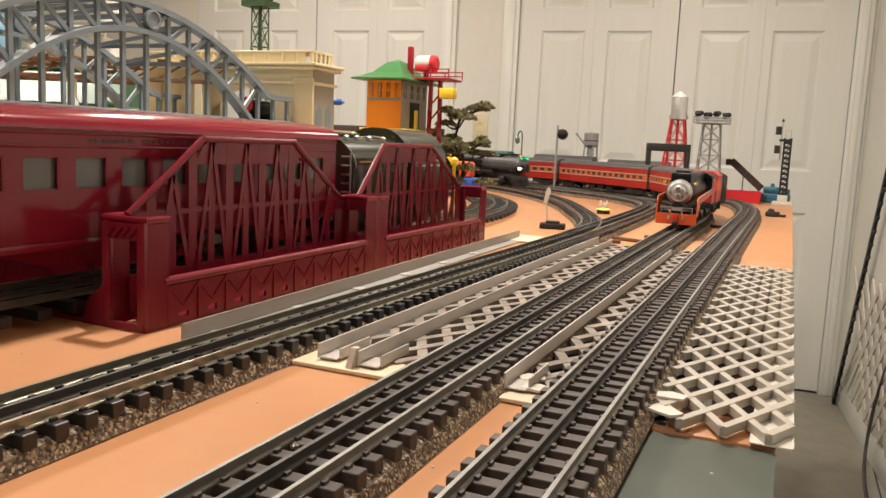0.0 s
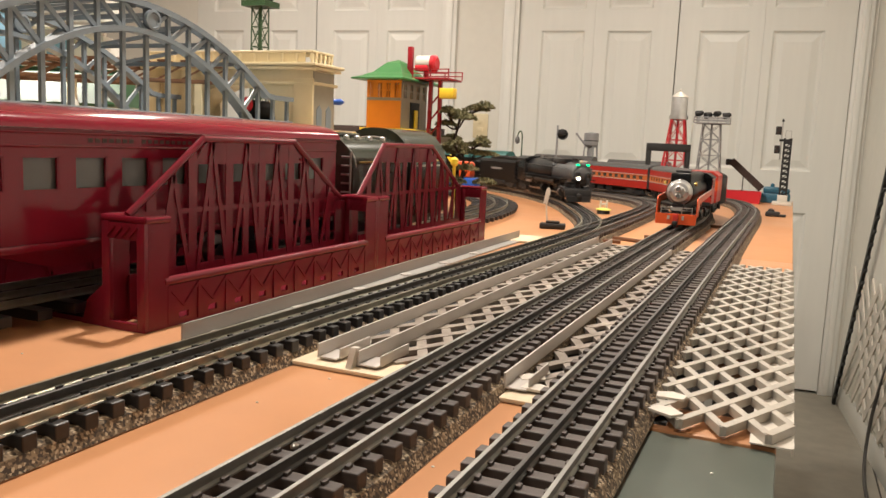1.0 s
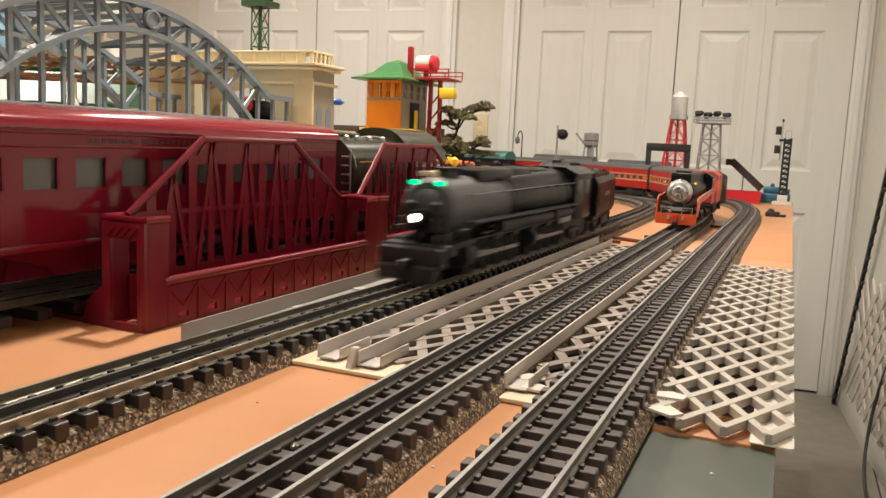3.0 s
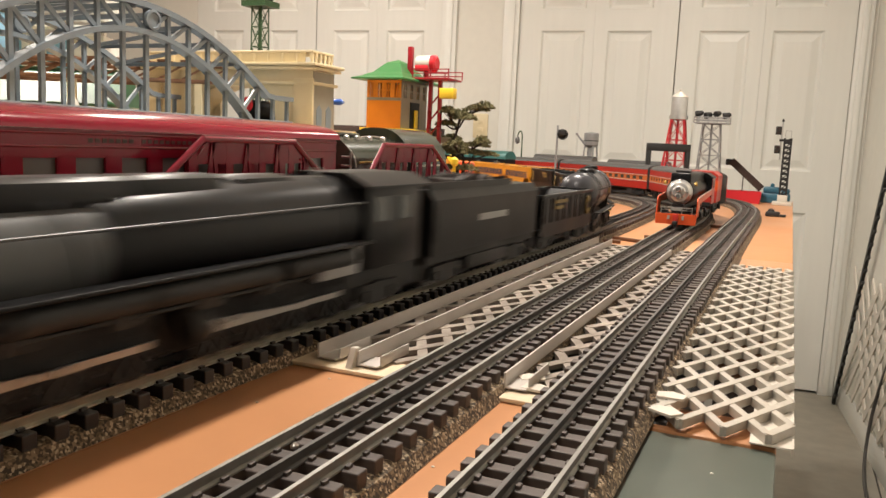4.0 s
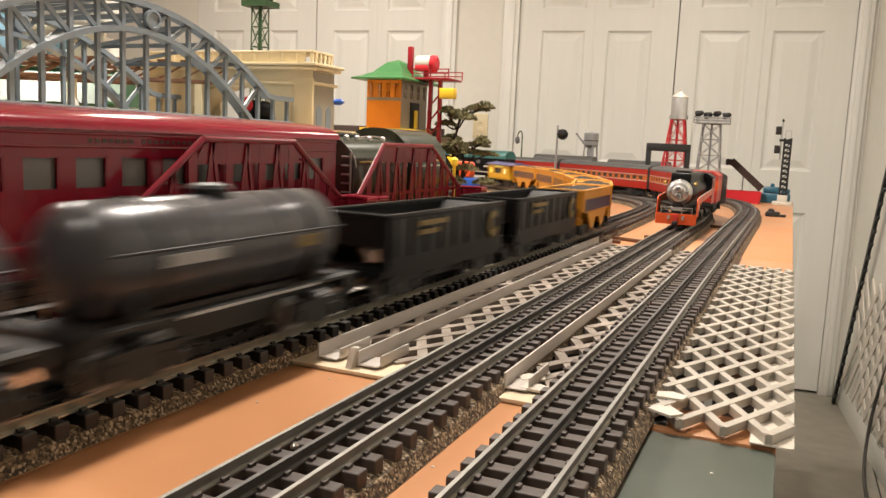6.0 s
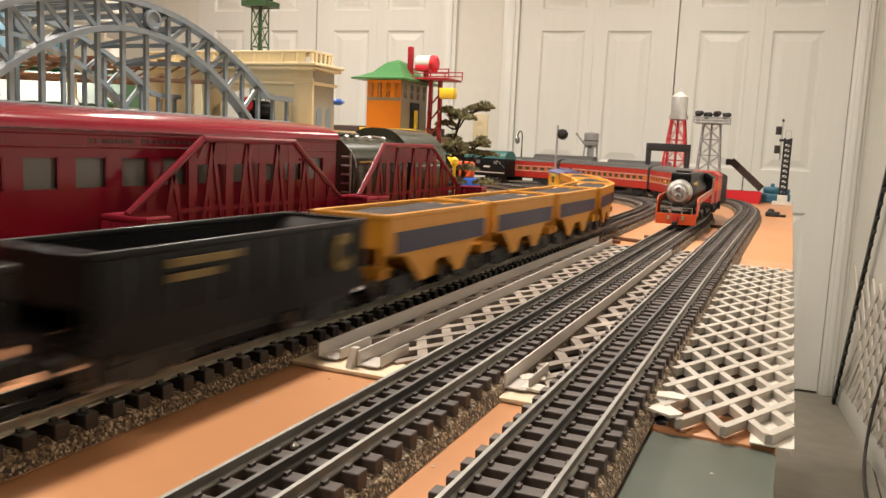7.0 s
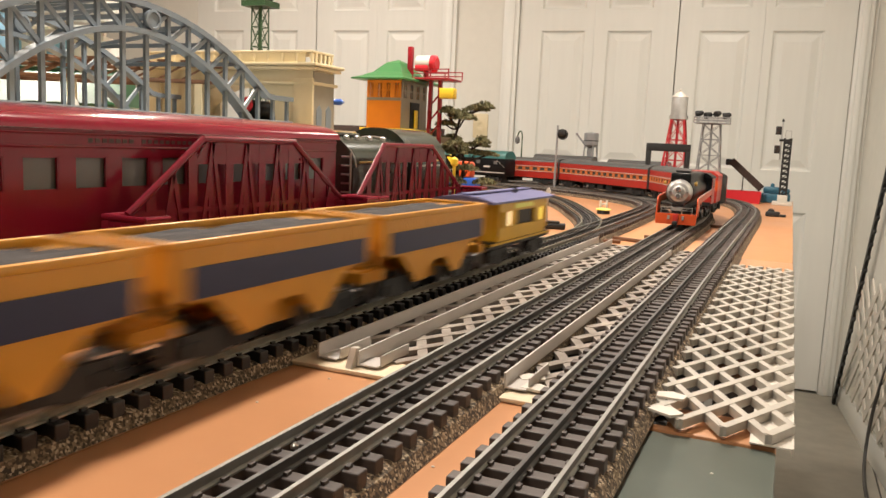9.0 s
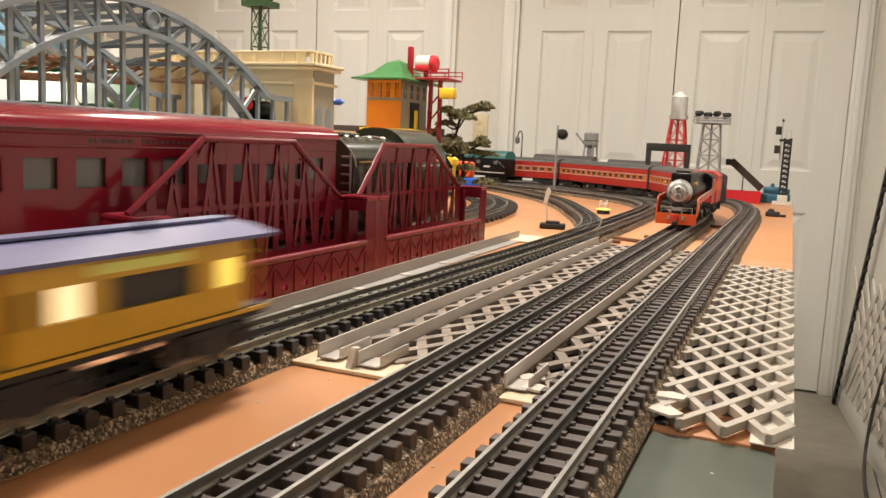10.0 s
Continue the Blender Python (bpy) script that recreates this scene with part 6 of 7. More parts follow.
def red_coaches():
    L = COACH
    t = thing("passenger_car", back_pose(0.668, 0.15), "red and orange striped passenger car with a grey roof", "passenger car", "red passenger train")
    h, w = L / 2 - 0.004, 0.031
    wins = [(-h + 0.02 + 0.0285 * k, -h + 0.038 + 0.0285 * k) for k in range(15)]
    for sx in (-1, 1):
        for z0, z1, m_ in ((0.022, 0.043, "daylight_red"), (0.0595, 0.074, "daylight_red")):
            part("side_band", box(bmnew(), sx * w - 0.001, sx * w + 0.001, -h, h, z0, z1), m_, t)
        bm = bmnew()
        a = -h
        for p, q in wins + [(h, h)]:
            box(bm, sx * w - 0.001, sx * w + 0.001, a, p, 0.0432, 0.0593)
            a = q
        box(bm, sx * w - 0.001, sx * w + 0.001, -h, h, 0.0432, 0.0465)
        box(bm, sx * w - 0.001, sx * w + 0.001, -h, h, 0.0560, 0.0593)
        part("window_band", bm, "daylight_org", t, "orange window band")
        for p, q in wins:
            part("window", box(bmnew(), sx * (w - 0.0015) - 0.0004, sx * (w - 0.0015) + 0.0004, p, q, 0.0465, 0.0560), "gap", t, "dark window")
        for z in (0.0431, 0.0594):
            part("stripe", box(bmnew(), sx * (w + 0.0012) - 0.0003, sx * (w + 0.0012) + 0.0003, -h, h, z - 0.0007, z + 0.0007), "alu", t, "thin pale stripe")
    for e in (-1, 1):
        part("end_wall", box(bmnew(), -w, w, e * h - 0.001, e * h + 0.001, 0.022, 0.076), "roofgrey", t)
        part("gangway", box(bmnew(), -0.011, 0.011, e * (h + 0.003) - 0.002, e * (h + 0.003) + 0.002, 0.022, 0.068), "soot", t)
    prof = [(math.cos(math.pi * k / 12) * (w + 0.001), 0.0742 + 0.0125 * math.sin(math.pi * k / 12)) for k in range(13)]
    part("roof", prism(bmnew(), prof, "y", -h - 0.001, h + 0.001), "roofgrey", t, "dark grey rounded roof")
    part("underframe", box(bmnew(), -w + 0.003, w - 0.003, -h, h, 0.0185, 0.0218), "soot", t)
    for k in range(3):
        part("equipment_box", box(bmnew(), -w + 0.004, w - 0.004, -0.06 + 0.045 * k, -0.03 + 0.045 * k, 0.007, 0.0183, 0.001), "soot", t)
    for e in (-1, 1):
        truck(t, e * (h - 0.045))
    for s in (1.137, 1.606):
        copy_thing(t, back_pose(s, 0.15))
    # teal engine standing ahead of the coaches
    g = thing("diesel_locomotive", pose(-1.005, 2.53, RAIL, 0, 0, 75.5), "black and teal model engine with a pale stripe and round roof", "locomotive", "red passenger train")
    h = 0.16
    part("body", box(bmnew(), -0.031, 0.031, -h, h, 0.020, 0.078, 0.002), "black", g)
    prof = [(math.cos(math.pi * k / 12) * 0.033, 0.0783 + 0.026 * math.sin(math.pi * k / 12)) for k in range(13)]
    part("roof", prism(bmnew(), prof, "y", -h, h), "teal", g, "teal rounded roof")
    for sx in (-1, 1):
        part("stripe", box(bmnew(), sx * 0.0313 - 0.0004, sx * 0.0313 + 0.0004, -h + 0.002, h - 0.002, 0.031, 0.034), "alu", g, "pale side stripe")
        for k in range(3):
            part("window", box(bmnew(), sx * 0.0313 - 0.0004, sx * 0.0313 + 0.0004, -0.13 + k * 0.07, -0.115 + k * 0.07, 0.060, 0.071), "glass", g)
        part("lettering_bar", box(bmnew(), sx * 0.0313 - 0.0004, sx * 0.0313 + 0.0004, -0.10, -0.075, 0.048, 0.054), "alu", g, "pale lettering bar")
        part("handrail", rod(bmnew(), (sx * 0.033, -h, 0.05), (sx * 0.033, -h + 0.03, 0.072), 0.001, seg=6), "silver", g)
    for e in (-1, 1):
        truck(g, e * 0.11)


def track_gantry():
    t = thing("signal_gantry", pose(-0.330, 2.36, 0, 0, 0, 20), "flat black gantry frame standing over a track", "gantry")
    for sx in (-1, 1):
        part("post", box(bmnew(), sx * 0.055 - 0.006, sx * 0.055 + 0.006, -0.01, 0.01, 0, 0.165, 0.001), "soot", t)
    part("beam", box(bmnew(), -0.0612, 0.0612, -0.0102, 0.0102, 0.145, 0.167, 0.001), "soot", t)


def conveyor():
    t = thing("coal_conveyor", pose(-0.155, 2.62, 0), "dark coal conveyor leaning over a red tray", "conveyor")
    part("belt_frame", beam(bmnew(), (-0.015, 0, 0.124), (0.075, 0, 0.045), 0.028, 0.016), "soot", t)
    for sy in (-1, 1):
        part("side_plate", beam(bmnew(), (-0.018, sy * 0.0155, 0.126), (0.076, sy * 0.0155, 0.044), 0.002, 0.020), "bark", t)
    part("head_box", box(bmnew(), -0.034, -0.014, -0.016, 0.016, 0.112, 0.131, 0.003), "soot", t)
    part("stay", beam(bmnew(), (0.02, 0, 0.0), (0.02, 0, 0.09), 0.003, 0.003), "soot", t)
    s = thing("coal_tray", pose(-0.155, 2.60, 0), "bright red plastic coal tray", "tray")
    bm = bmnew()
    box(bm, -0.075, 0.075, -0.03, 0.03, 0.0003, 0.012)
    for sy in (-1, 1):
        box(bm, -0.075, 0.075, sy * 0.03 - 0.002, sy * 0.03 + 0.002, 0.012, 0.036)
    for sx in (-1, 1):
        box(bm, sx * 0.075 - 0.002, sx * 0.075 + 0.002, -0.03, 0.03, 0.012, 0.036)
    part("tray", bm, "plastic_red", s)
    b = thing("blue_machine", pose(-0.038, 2.70, 0), "blue plastic loader housing beside the conveyor", "toy machine")
    part("body", box(bmnew(), -0.046, 0.042, -0.03, 0.03, 0.0003, 0.030, 0.004), "bluetoy", b)
    part("housing", box(bmnew(), -0.038, 0.010, -0.026, 0.026, 0.0302, 0.050, 0.006), "bluetoy", b)
    part("housing", box(bmnew(), 0.014, 0.040, -0.024, 0.024, 0.0302, 0.046, 0.006), "bluetoy", b)
    part("cap", lathe(bmnew(), [(0.006, 0.0502), (0.006, 0.058), (0.003, 0.061)], (-0.012, 0, 0), seg=14), "bluetoy", b)


def block_signal():
    t = thing("block_signal", pose(-0.018, 2.60, 0), "black lattice block signal on a white base block", "signal")
    part("base", box(bmnew(), -0.028, 0.028, -0.035, 0.035, 0.0003, 0.010, 0.001), "white", t)
    part("plinth", box(bmnew(), -0.014, 0.014, -0.014, 0.014, 0.0102, 0.030, 0.001), "white", t)
    bm = bmnew()
    for sx in (-1, 1):
        beam(bm, (sx * 0.009, 0, 0.030), (sx * 0.009, 0, 0.20), 0.006, 0.010)
    for k in range(11):
        z = 0.032 + 0.0155 * k
        beam(bm, (-0.008, 0.002, z), (0.008, 0.002, z + 0.0135), 0.003, 0.003)
        beam(bm, (-0.009, 0, z), (0.009, 0, z), 0.004, 0.008)
    part("mast", bm, "soot", t)
    part("bracket", box(bmnew(), -0.024, 0.012, -0.006, 0.006, 0.190, 0.197), "soot", t)
    for z0, z1, sx in ((0.135, 0.248, -0.018),):
        part("pole", rod(bmnew(), (sx, 0, z0), (sx, 0, z1), 0.0022, seg=8), "silver", t)
        part("finial", lathe(bmnew(), [(0.003, z1), (0.0035, z1 + 0.003), (0.0005, z1 + 0.010)], (sx, 0, 0), seg=10), "soot", t)
    for z in (0.222, 0.166):
        hd = part("signal_head", box(bmnew(), -0.036, -0.0205, -0.008, 0.008, z - 0.012, z + 0.012, 0.0015), "soot", t)
        for dz in (-0.006, 0.006):
            part("lens", lathe(bmnew(), [(0.0035, -0.0095), (0.004, -0.0082)], (-0.028, 0, z + dz), "y", 12), "bark", hd)
    bm = bmnew()
    for sx in (-1, 1):
        beam(bm, (sx * 0.008, 0, 0.20), (sx * 0.008, 0, 0.222), 0.0015, 0.0015)
    beam(bm, (-0.008, 0, 0.222), (0.008, 0, 0.222), 0.0015, 0.0015)
    part("top_rail", bm, "steel", t)
    c = thing("switch_motor", pose(-0.028, 2.06, 0), "small black track switch motor", "switch motor")
    part("case", box(bmnew(), -0.02, 0.012, -0.012, 0.012, 0.0003, 0.012, 0.002), "soot", c)
    part("cover", lathe(bmnew(), [(0.008, 0.0122), (0.007, 0.017), (0.003, 0.019)], (-0.008, 0, 0), seg=14), "soot", c)
    part("foot", box(bmnew(), 0.012, 0.026, -0.008, 0.008, 0.0003, 0.006, 0.001), "soot", c)


def back_signals():
    t = thing("target_signal", pose(-0.691, 2.47, 0), "grey post with a black round signal target", "signal")
    part("post", rod(bmnew(), (0, 0, 0), (0, 0, 0.212), 0.004, 0.003), "grey", t)
    part("target", lathe(bmnew(), [(0.016, -0.004), (0.017, -0.002), (0.017, 0.003), (0.010, 0.006)], (0.018, -0.004, 0.184), "y", 20), "soot", t)
    part("hood", box(bmnew(), 0.006, 0.030, -0.018, -0.0085, 0.180, 0.199, 0.003), "soot", t)
    w = thing("water_column_tank", pose(-0.659, 2.80, 0), "small grey water tank on legs with a spout", "water tank")
    for a in range(4):
        ca, sa = math.cos(a * math.pi / 2 + 0.6), math.sin(a * math.pi / 2 + 0.6)
        part("leg", beam(bmnew(), (0.034 * ca, 0.034 * sa, 0), (0.022 * ca, 0.022 * sa, 0.155), 0.005, 0.005), "grey", w)
    part("riser", rod(bmnew(), (0, 0, 0), (0, 0, 0.155), 0.008), "grey", w)
    part("tank", lathe(bmnew(), [(0.012, 0.147), (0.024, 0.156), (0.0255, 0.157), (0.0255, 0.197), (0.024, 0.199), (0.003, 0.202)], seg=26), "grey", w)
    part("hoop", lathe(bmnew(), [(0.0256, 0.170), (0.0262, 0.170), (0.0262, 0.173), (0.0256, 0.173)], seg=26), "soot", w)
    part("spout", rod(bmnew(), (-0.020, -0.006, 0.158), (-0.048, -0.012, 0.190), 0.004, 0.003), "grey", w)
    part("spout_tip", lathe(bmnew(), [(0.004, 0.188), (0.0055, 0.194), (0.003, 0.197)], (-0.050, -0.012, 0), seg=12), "grey", w)
    l = thing("street_lamp", pose(-0.925, 2.80, 0), "green curved toy street lamp with a glass globe", "street lamp")
    tube("arm", [(0.010, 0, 0.0), (0.010, 0, 0.13), (0.010, 0, 0.185), (0.004, 0, 0.198), (-0.006, 0, 0.192), (-0.008, 0, 0.178)], 0.0025, "dkgreen", l)
    part("globe", lathe(bmnew(), [(0.003, 0.150), (0.008, 0.156), (0.009, 0.166), (0.005, 0.176), (0.002, 0.178)], (-0.008, 0, 0), seg=14), "glass", l)
    part("foot", lathe(bmnew(), [(0.010, 0.0003), (0.008, 0.004), (0.003, 0.010)], (0.010, 0, 0), seg=14), "dkgreen", l)
    # dark rounded loads and hills behind the coaches
    for k, (x, y, a, b, h) in enumerate(((-0.74, 2.765, 0.11, 0.028, 0.117), (-0.46, 2.655, 0.10, 0.028, 0.112))):
        s = thing("roof_row", pose(x, y, 0), "dark grey car roofs on the rearmost track", "passenger car", "rear roofs")
        prof = [(math.cos(math.pi * q / 12) * b, h - 0.016 + 0.016 * math.sin(math.pi * q / 12)) for q in range(13)]
        part("roof", prism(bmnew(), [(p[0], p[1]) for p in prof], "y", -a, a), "roofgrey", s)
        part("side", box(bmnew(), -b + 0.002, b - 0.002, -a + 0.001, a - 0.001, 0.0003, h - 0.0162), "soot", s)
        s.matrix_basis = pose(x, y, 0, 0, 0, 84 + 8 * (k == 1) - 2 * k)


def small_things():
    b = thing("marker_post", pose(-0.393, 1.36, 0), "white pointed marker post on a stick", "marker post")
    part("stick", rod(bmnew(), (0.004, 0, 0), (0.0, 0, 0.045), 0.0016, 0.0014, seg=8), "white", b)
    part("blade", prism(bmnew(), [(-0.005, 0.042), (0.002, 0.042), (0.007, 0.064), (0.003, 0.071), (-0.001, 0.066)], "y", -0.0015, 0.0015), "white", b)
    s = thing("switch_box", pose(-0.372, 1.335, 0, 0, 0, 12), "small black switch machine beside the track", "switch motor")
    part("case", box(bmnew(), -0.022, 0.022, -0.012, 0.012, 0.0003, 0.010, 0.002), "soot", s)
    part("cover", box(bmnew(), -0.012, 0.012, -0.008, 0.008, 0.0102, 0.014, 0.0015), "soot", s)
    d = thing("switch_lever", pose(-0.374, 1.75, 0), "yellow disc with a white plastic lever bracket", "switch stand")
    part("disc", lathe(bmnew(), [(0.016, 0.008), (0.017, 0.010), (0.012, 0.0125), (0.003, 0.013)], seg=20), "lemon", d, "pale yellow disc")
    part("base", lathe(bmnew(), [(0.015, 0.0003), (0.014, 0.0078)], seg=16), "soot", d)
    bm = bmnew()
    for sx in (-1, 1):
        box(bm, sx * 0.007 - 0.0018, sx * 0.007 + 0.0018, -0.003, 0.003, 0.0125, 0.030, 0.0005)
    box(bm, -0.0068, 0.0068, -0.003, 0.003, 0.0200, 0.0235, 0.0005)
    part("bracket", bm, "white", d)
    for x, y, a, l in ((-0.225, 1.245, -22, 0.05), (-0.19, 1.31, -12, 0.04), (-0.242, 1.20, 10, 0.03), (-0.12, 1.62, 20, 0.03)):
        w = part("wood_shim", box(bmnew(), -l / 2, l / 2, -0.004, 0.004, 0.0003, 0.0055, 0.0006), "shim")
        w.matrix_basis = pose(x, y, 0, 0, 0, a)
        tagged(w, "small brown wooden shim lying on the board", "wood strip")
    for x, y in ((-0.205, 0.262), (-0.245, 0.33), (-0.13, 0.30), (-0.42, 0.33), (-0.235, 0.385), (-0.02, 0.36)):
        cr = part("plaster_crumb", lathe(bmnew(), [(0.0003, 0.0), (0.0008, 0.0002), (0.0007, 0.0005), (0.0002, 0.0007)], seg=7), "white")
        cr.matrix_basis = pose(x, y, 0.0 if x < -0.06 else -0.0022)
        tagged(cr, "tiny white crumb lying on the board", "crumb", "crumbs on the board")
    sc = thing("track_screw", pose(-0.1755, 0.262, 0.0128), "small bright screw in a track tie", "screw")
    part("head", lathe(bmnew(), [(0.0018, 0.0), (0.0018, 0.0012), (0.0008, 0.0022)], seg=12), "steel", sc)
    # toys by the far curve
    c = thing("toy_loader", pose(-0.80, 1.97, 0), "orange and blue plastic toy loader", "toy vehicle")
    part("cab", box(bmnew(), -0.026, 0.024, -0.02, 0.02, 0.052, 0.094, 0.007), "locor", c)
    part("body", box(bmnew(), -0.042, 0.040, -0.024, 0.024, 0.008, 0.052, 0.008), "cobalt", c)
    part("arm", beam(bmnew(), (-0.02, 0, 0.07), (-0.046, 0, 0.108), 0.012, 0.012), "yel", c)
    for sx in (-1, 1):
        for y in (-0.018, 0.018):
            part("wheel", lathe(bmnew(), [(0.011, -0.004), (0.012, 0), (0.011, 0.004)], (sx * 0.026, y * 1.4, 0.0122), "y", 16), "soot", c)
    s = thing("wall_socket", BACK @ pose(-1.455, -0.0005, 0.235), "cream wall socket plate", "wall socket")
    part("plate", box(bmnew(), -0.038, 0.038, -0.006, 0.0, -0.06, 0.06, 0.002), "cream", s)
    for z in (-0.02, 0.02):
        part("outlet", box(bmnew(), -0.014, 0.014, -0.0075, -0.006, z - 0.012, z + 0.012, 0.001), "cream", s)
    # model aeroplane-like lamp beside the gate
    p = thing("toy_lamp_arm", pose(-0.80, 1.30, PLAT), "small blue and silver toy airplane on a wire stand", "toy airplane")
    part("stand", rod(bmnew(), (0, 0, 0), (0, 0, 0.052), 0.0012, seg=6), "steel", p)
    part("fuselage", lathe(bmnew(), [(0.001, -0.020), (0.004, -0.012), (0.0055, 0.004), (0.006, 0.014), (0.002, 0.022)], (0, 0, 0.055), "x", 16), "cobalt", p)
    part("wing", box(bmnew(), -0.008, 0.002, -0.02, 0.02, 0.0575, 0.059, 0.0005), "silver", p)
    part("tail", prism(bmnew(), [(-0.020, 0.055), (-0.012, 0.055), (-0.018, 0.064)], "y", -0.0008, 0.0008), "silver", p)


def station():
    """Long low building with a green roof, seen through the arch."""
    t = thing("station_building", pose(-1.42, 1.06, PLAT, 0, 0, 24), "cream toy station with a long green roof", "toy building")
    part("wall", box(bmnew(), -0.26, 0.22, 0.0, 0.10, 0.0003, 0.028), "cream", t)
    part("roof", prism(bmnew(), [(-0.03, 0.030), (0.13, 0.030), (0.05, 0.098)], "x", -0.29, 0.25), "stgreen", t, "green pitched roof")
    part("ridge", box(bmnew(), -0.29, 0.25, 0.044, 0.056, 0.097, 0.101), "dkgreen", t)
    part("eaves", box(bmnew(), -0.292, 0.252, -0.034, -0.029, 0.0275, 0.032), "dkgreen", t)
    for k in range(7):
        part("window", box(bmnew(), -0.24 + k * 0.066, -0.205 + k * 0.066, -0.0015, -0.0002, 0.006, 0.024), "gap", t)
    # upper trestle with a row of brown girders behind the arch
    g = thing("elevated_trestle", pose(-1.30, 0.95, PLAT, 0, 0, 24), "brown toy girder trestle carrying a high track", "toy bridge")
    for z in (0.070, 0.098):
        for yy in (0.0, 0.12):
            part("girder", box(bmnew(), -0.55, 0.42, yy, yy + 0.006, z, z + 0.007, 0.001), "shim", g)
    for k in range(24):
        part("sleeper", box(bmnew(), -0.53 + 0.04 * k, -0.516 + 0.04 * k, -0.004, 0.132, 0.1052, 0.109), "shim", g)
        for yy in (0.003, 0.123):
            part("lattice_bar", beam(bmnew(), (-0.53 + 0.04 * k, yy, 0.076), (-0.49 + 0.04 * k, yy, 0.099), 0.003, 0.003), "shim", g)
    for k in range(5):
        for yy in (0.004, 0.124):
            part("post", beam(bmnew(), (-0.5 + 0.22 * k, yy, 0), (-0.5 + 0.22 * k, yy, 0.070), 0.012, 0.012), "cream", g)
    r = thing("high_line_car", pose(-1.40, 0.97, PLAT + 0.1092, 0, 0, 24), "pale blue toy box car on the high track", "freight car")
    part("body", box(bmnew(), -0.10, 0.10, -0.03, 0.03, 0.012, 0.075, 0.003), "paleblue", r)
    part("roof", prism(bmnew(), [(-0.034, 0.0752), (0, 0.086), (0.034, 0.0752)], "x", -0.104, 0.104), "alu", r)
    for k in (-0.06, 0.06):
        part("bogie", box(bmnew(), k - 0.025, k + 0.025, -0.024, 0.024, 0.0003, 0.0118), "soot", r)
    # tin tower top and a white bulb
    b = thing("white_bulb", pose(-1.02, 0.90, PLAT), "white pointed light bulb on a stand", "light bulb")
    part("bulb", lathe(bmnew(), [(0.003, 0.004), (0.009, 0.008), (0.011, 0.016), (0.008, 0.026), (0.002, 0.034)], seg=18), "white", b)
    part("socket", lathe(bmnew(), [(0.006, 0.0003), (0.006, 0.006)], seg=14), "brass", b)
    e = thing("toy_train_front", pose(-0.90, 1.165, PLAT, 0, 0, 0), "dark toy engine with a red and yellow front in the gate", "locomotive")
    part("boiler", lathe(bmnew(), [(0.016, 0.0), (0.020, 0.006), (0.020, 0.12)], (0, 0, 0.030), "y", 22), "black", e)
    part("front_plate", lathe(bmnew(), [(0.012, -0.004), (0.014, -0.001)], (0.004, 0, 0.040), "y", 18), "plastic_red", e)
    part("lamp", lathe(bmnew(), [(0.003, -0.008), (0.004, -0.002)], (0.012, 0, 0.020), "y", 12), "white", e)
    part("frame", box(bmnew(), -0.022, 0.022, -0.004, 0.12, 0.0003, 0.014, 0.001), "black", e)


def white_building():
    """White slatted toy building with open dark bays, high behind the arch."""
    t = thing("white_toy_building", pose(-1.60, 1.30, PLAT, 0, 0, 28), "white toy building with a slanted louvred roof", "toy building")
    part("wall", box(bmnew(), -0.34, 0.16, 0.0, 0.16, 0.0003, 0.195, 0.002), "door", t)
    for k in range(6):
        part("louvre", beam(bmnew(), (-0.36, -0.03 + 0.014 * k, 0.200 + 0.020 * k), (0.20, -0.03 + 0.014 * k, 0.207 + 0.020 * k), 0.05, 0.006), "door", t)
    for x in (-0.34, -0.10, 0.15):
        part("post", beam(bmnew(), (x, 0.02, 0.195), (x, 0.08, 0.32), 0.014, 0.014), "door", t)
    for k in range(4):
        part("window", box(bmnew(), -0.31 + 0.115 * k, -0.25 + 0.115 * k, -0.0016, -0.0002, 0.10, 0.18), "paleblue", t, "pale blue window")


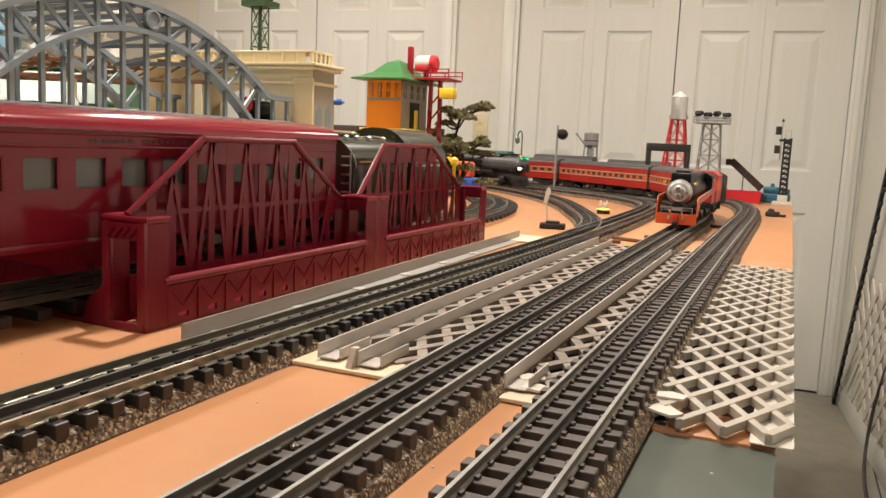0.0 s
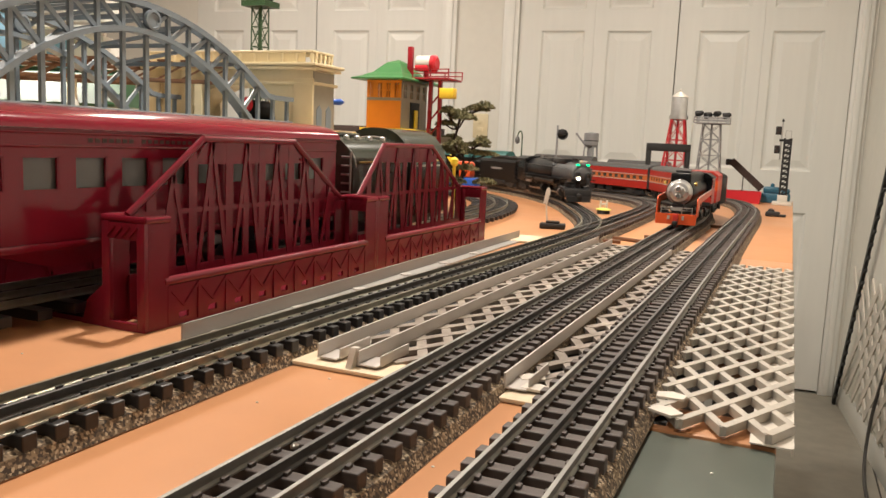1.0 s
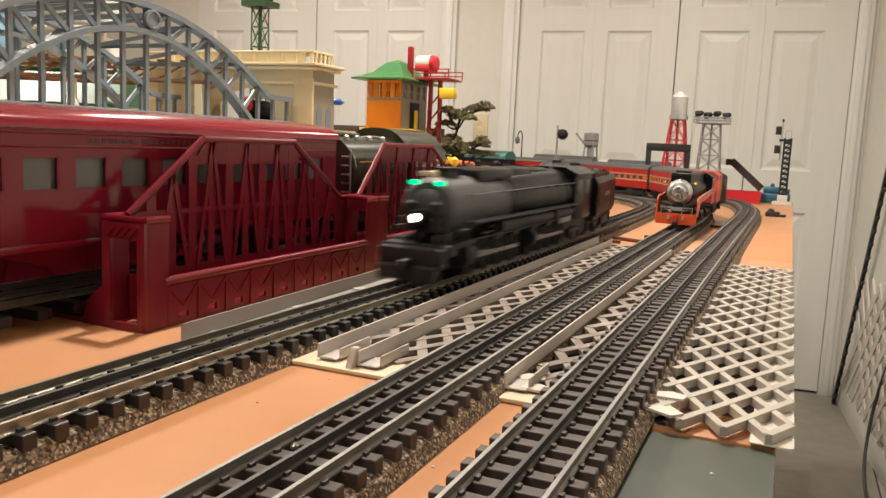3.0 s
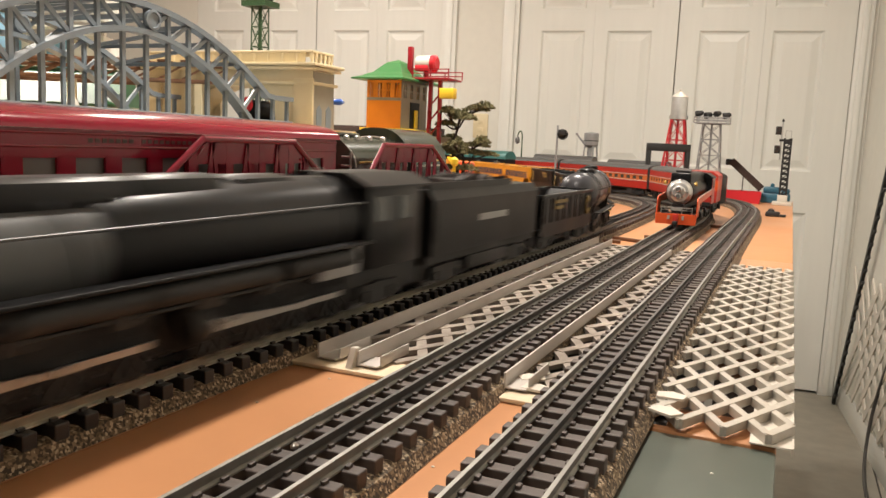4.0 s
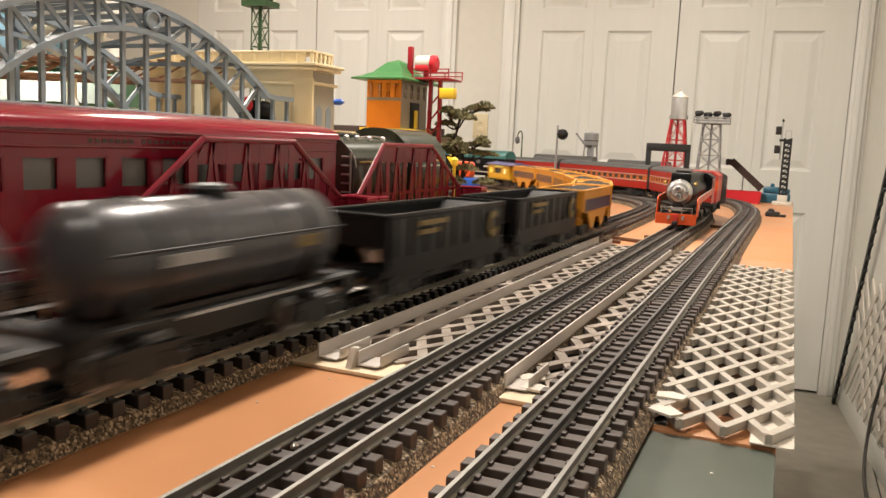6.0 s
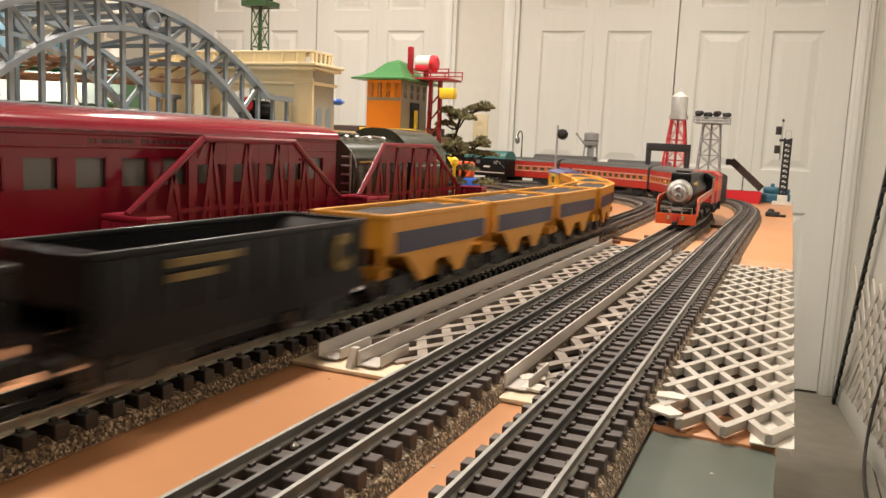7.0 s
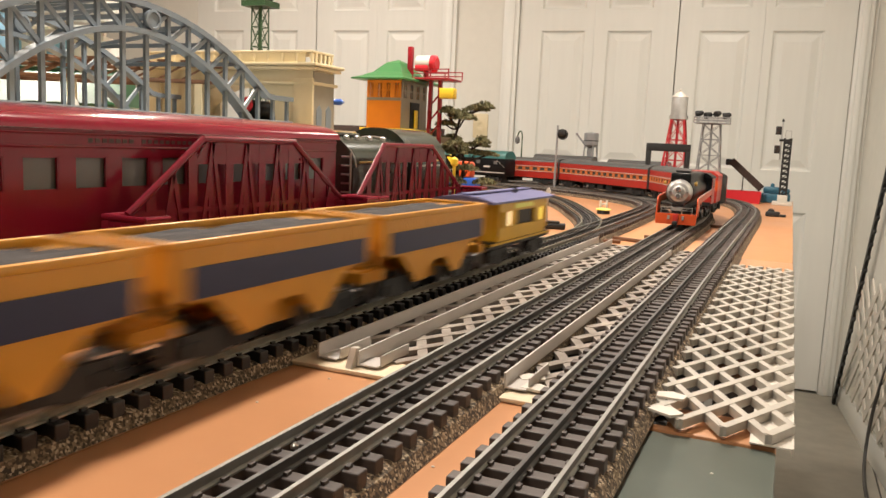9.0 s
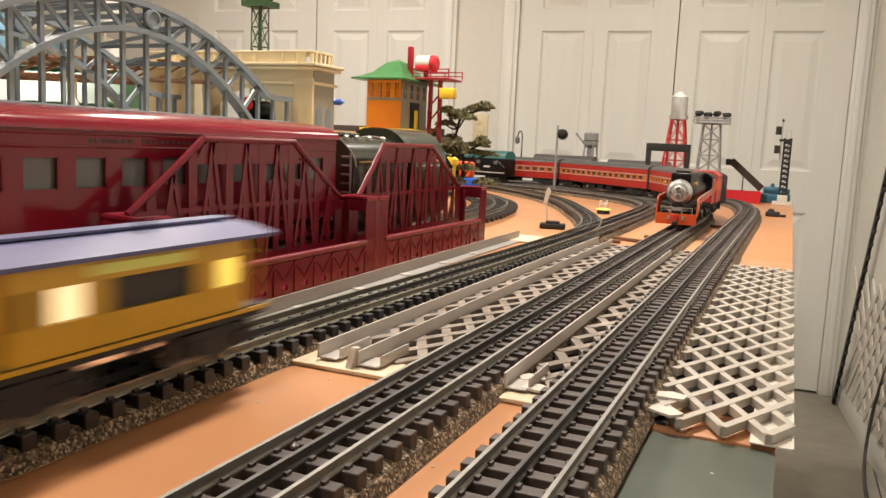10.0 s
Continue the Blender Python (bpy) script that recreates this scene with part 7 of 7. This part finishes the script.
def side_wall_things():
    t = thing("leaning_lattice", BACK @ pose(0.252, 0, 0), "lattice panel seen edge-on, with bars added for its shadow on the wall", "lattice panel")
    a, b = Vector((0.0, -0.13, FLOOR + 0.003)), Vector((0.0, -0.80, 0.42))
    # edge and teeth of the panel, their shade painted as black
    part("edge_strip", beam(bmnew(), a, b, 0.012, 0.022), "soot", t, "toothed edge with its shade painted black")
    d = (b - a).normalized()
    side = Vector((0, -d.z, d.y))
    for k in range(24):
        p = a + d * (0.05 + 0.06 * k)
        if p.z < 0.4:
            part("tooth", beam(bmnew(), p - side * -0.010, p + d * 0.025 - side * -0.026, 0.010, 0.010), "soot", t)
    # bars added just off the wall to make the lattice shadow pattern
    bm = bmnew()
    for k in range(12):
        y = -0.22 - 0.12 * k
        p0 = Vector((0.006, y, FLOOR + 0.12))
        beam(bm, p0, (0.006, y - 0.5, FLOOR + 0.62), 0.006, 0.030)
        beam(bm, (0.007, y - 0.5, FLOOR + 0.12), (0.007, y, FLOOR + 0.62), 0.006, 0.030)
    part("lattice_bar", bm, "white", t, soft=False)
    c = thing("power_cable", Matrix(), "dark grey cable hanging down the side wall", "cable")
    pts = [BACK @ Vector(p) for p in ((0.262, -1.05, -0.35), (0.258, -0.98, -0.50), (0.255, -0.90, -0.62), (0.25, -0.85, -0.75), (0.245, -0.85, -0.86), (0.235, -0.90, -0.912), (0.20, -1.1, -0.913), (0.16, -1.5, -0.913), (0.15, -2.2, -0.913))]
    tube("cord", pts, 0.006, "cable", c)
    for k in range(3):
        j = part("floor_joint", box(bmnew(), 0.04 + 0.32 * k - 0.0025, 0.04 + 0.32 * k + 0.0025, -3.4, 3.9, FLOOR + 0.0004, FLOOR + 0.0016), "gap")
        tagged(j, "dark joint line in the grey floor", "floor joint", kind="structure")


# ---------------------------------------------------------------- build
room()
ceiling_lights()
table()
tracks()
ENGINE, FRONT, WHEELS = big_engine(0.505)
TRAIN = [(ENGINE, 0.13, 0.505), (tender(0.28), 0.63, 0.28)]
CAR = hopper(0.245, "black", "black open coal hopper car with a yellow emblem", False)
TRAIN.append((CAR, 0.91, 0.245))
TANK = tank_car(0.24)
TRAIN.append((TANK, 1.155, 0.24))
TRAIN.append((copy_thing(TANK, pose(0, 0, RAIL)), 1.395, 0.24))
TRAIN.append((copy_thing(CAR, pose(0, 0, RAIL)), 1.66, 0.245))
TRAIN.append((copy_thing(CAR, pose(0, 0, RAIL)), 1.93, 0.245))
YEL = hopper(0.207, "yellow", "yellow coal hopper car with dark blue side panels", True)
for k in range(6):
    TRAIN.append((YEL if k == 0 else copy_thing(YEL, pose(0, 0, RAIL)), 2.19 + 0.207 * k, 0.207))
TRAIN.append((caboose(0.21), 3.432, 0.21))
gap_covers()
red_bridge()
red_coach()
green_tender()
upper_level()
arch_bridge()
station()
signal_house()
beacon_tower()
yellow_post()
model_tree(-0.628, 1.52, 0.235, 3)
model_tree(-0.606, 1.50, 0.15, 8, "low model tree with dense green foliage pads")
flood_tower(-1.478, 1.98, 0.0, 0.512, "dkgreen", "green lattice floodlight tower behind the gate", 0.86)
white_building()
water_tower(-0.322, 2.46)
flood_tower(-0.229, 2.50, 0.0, 0.232, "grey", "grey lattice floodlight tower with four dark lamps")
orange_engine()
red_coaches()
track_gantry()
conveyor()
block_signal()
back_signals()
small_things()
side_wall_things()

# the head of the train along its line, time by time
HEAD = [(0.0, 2.205), (1.0, 1.615), (2.0, 1.0), (2.7, 0.614), (4.0, -0.06), (5.0, -0.62), (5.5, -0.895), (7.2, -1.80), (7.5, -1.972), (9.0, -2.735), (10.0, -3.262)]


def head(t):
    for (a, p), (b, q) in zip(HEAD, HEAD[1:]):
        if t <= b:
            return p + (q - p) * (t - a) / (b - a)
    return HEAD[-1][1]


def place(s, half):
    a, b = on_line(s - half), on_line(s + half)
    d = b - a
    return pose((a.x + b.x) / 2, (a.y + b.y) / 2, RAIL, 0, 0, math.degrees(math.atan2(d.y, d.x)) - 90)


def motions():
    steps = [0.2 * k for k in range(51)]
    for ob, s0, length in TRAIN:
        half = length * (0.2 if ob is ENGINE else 0.33)
        shift = 0.09 if ob is ENGINE else 0.0
        rows = []
        for t in steps:
            m = place(head(t) + s0 + length / 2 + shift, half)
            rows.append((t, m @ pose(0, -shift, 0)))
        walk(ob, rows)
        if ob is ENGINE:
            inner = []
            for t, m in rows:
                p = place(head(t) + s0 + 0.145, 0.08)
                local = m.inverted() @ p
                inner.append((t, pose(0, -length / 2 + 0.145, 0, 0, 0, math.degrees(local.to_euler().z))))
            walk(FRONT, inner)
    # driving wheels roll with the way covered
    for w in WHEELS:
        base = w.matrix_basis.copy()
        walk(w, [(k / 30, base @ Matrix.Rotation((head(0) - head(k / 30)) / 0.0172, 4, "X")) for k in range(301)])


motions()
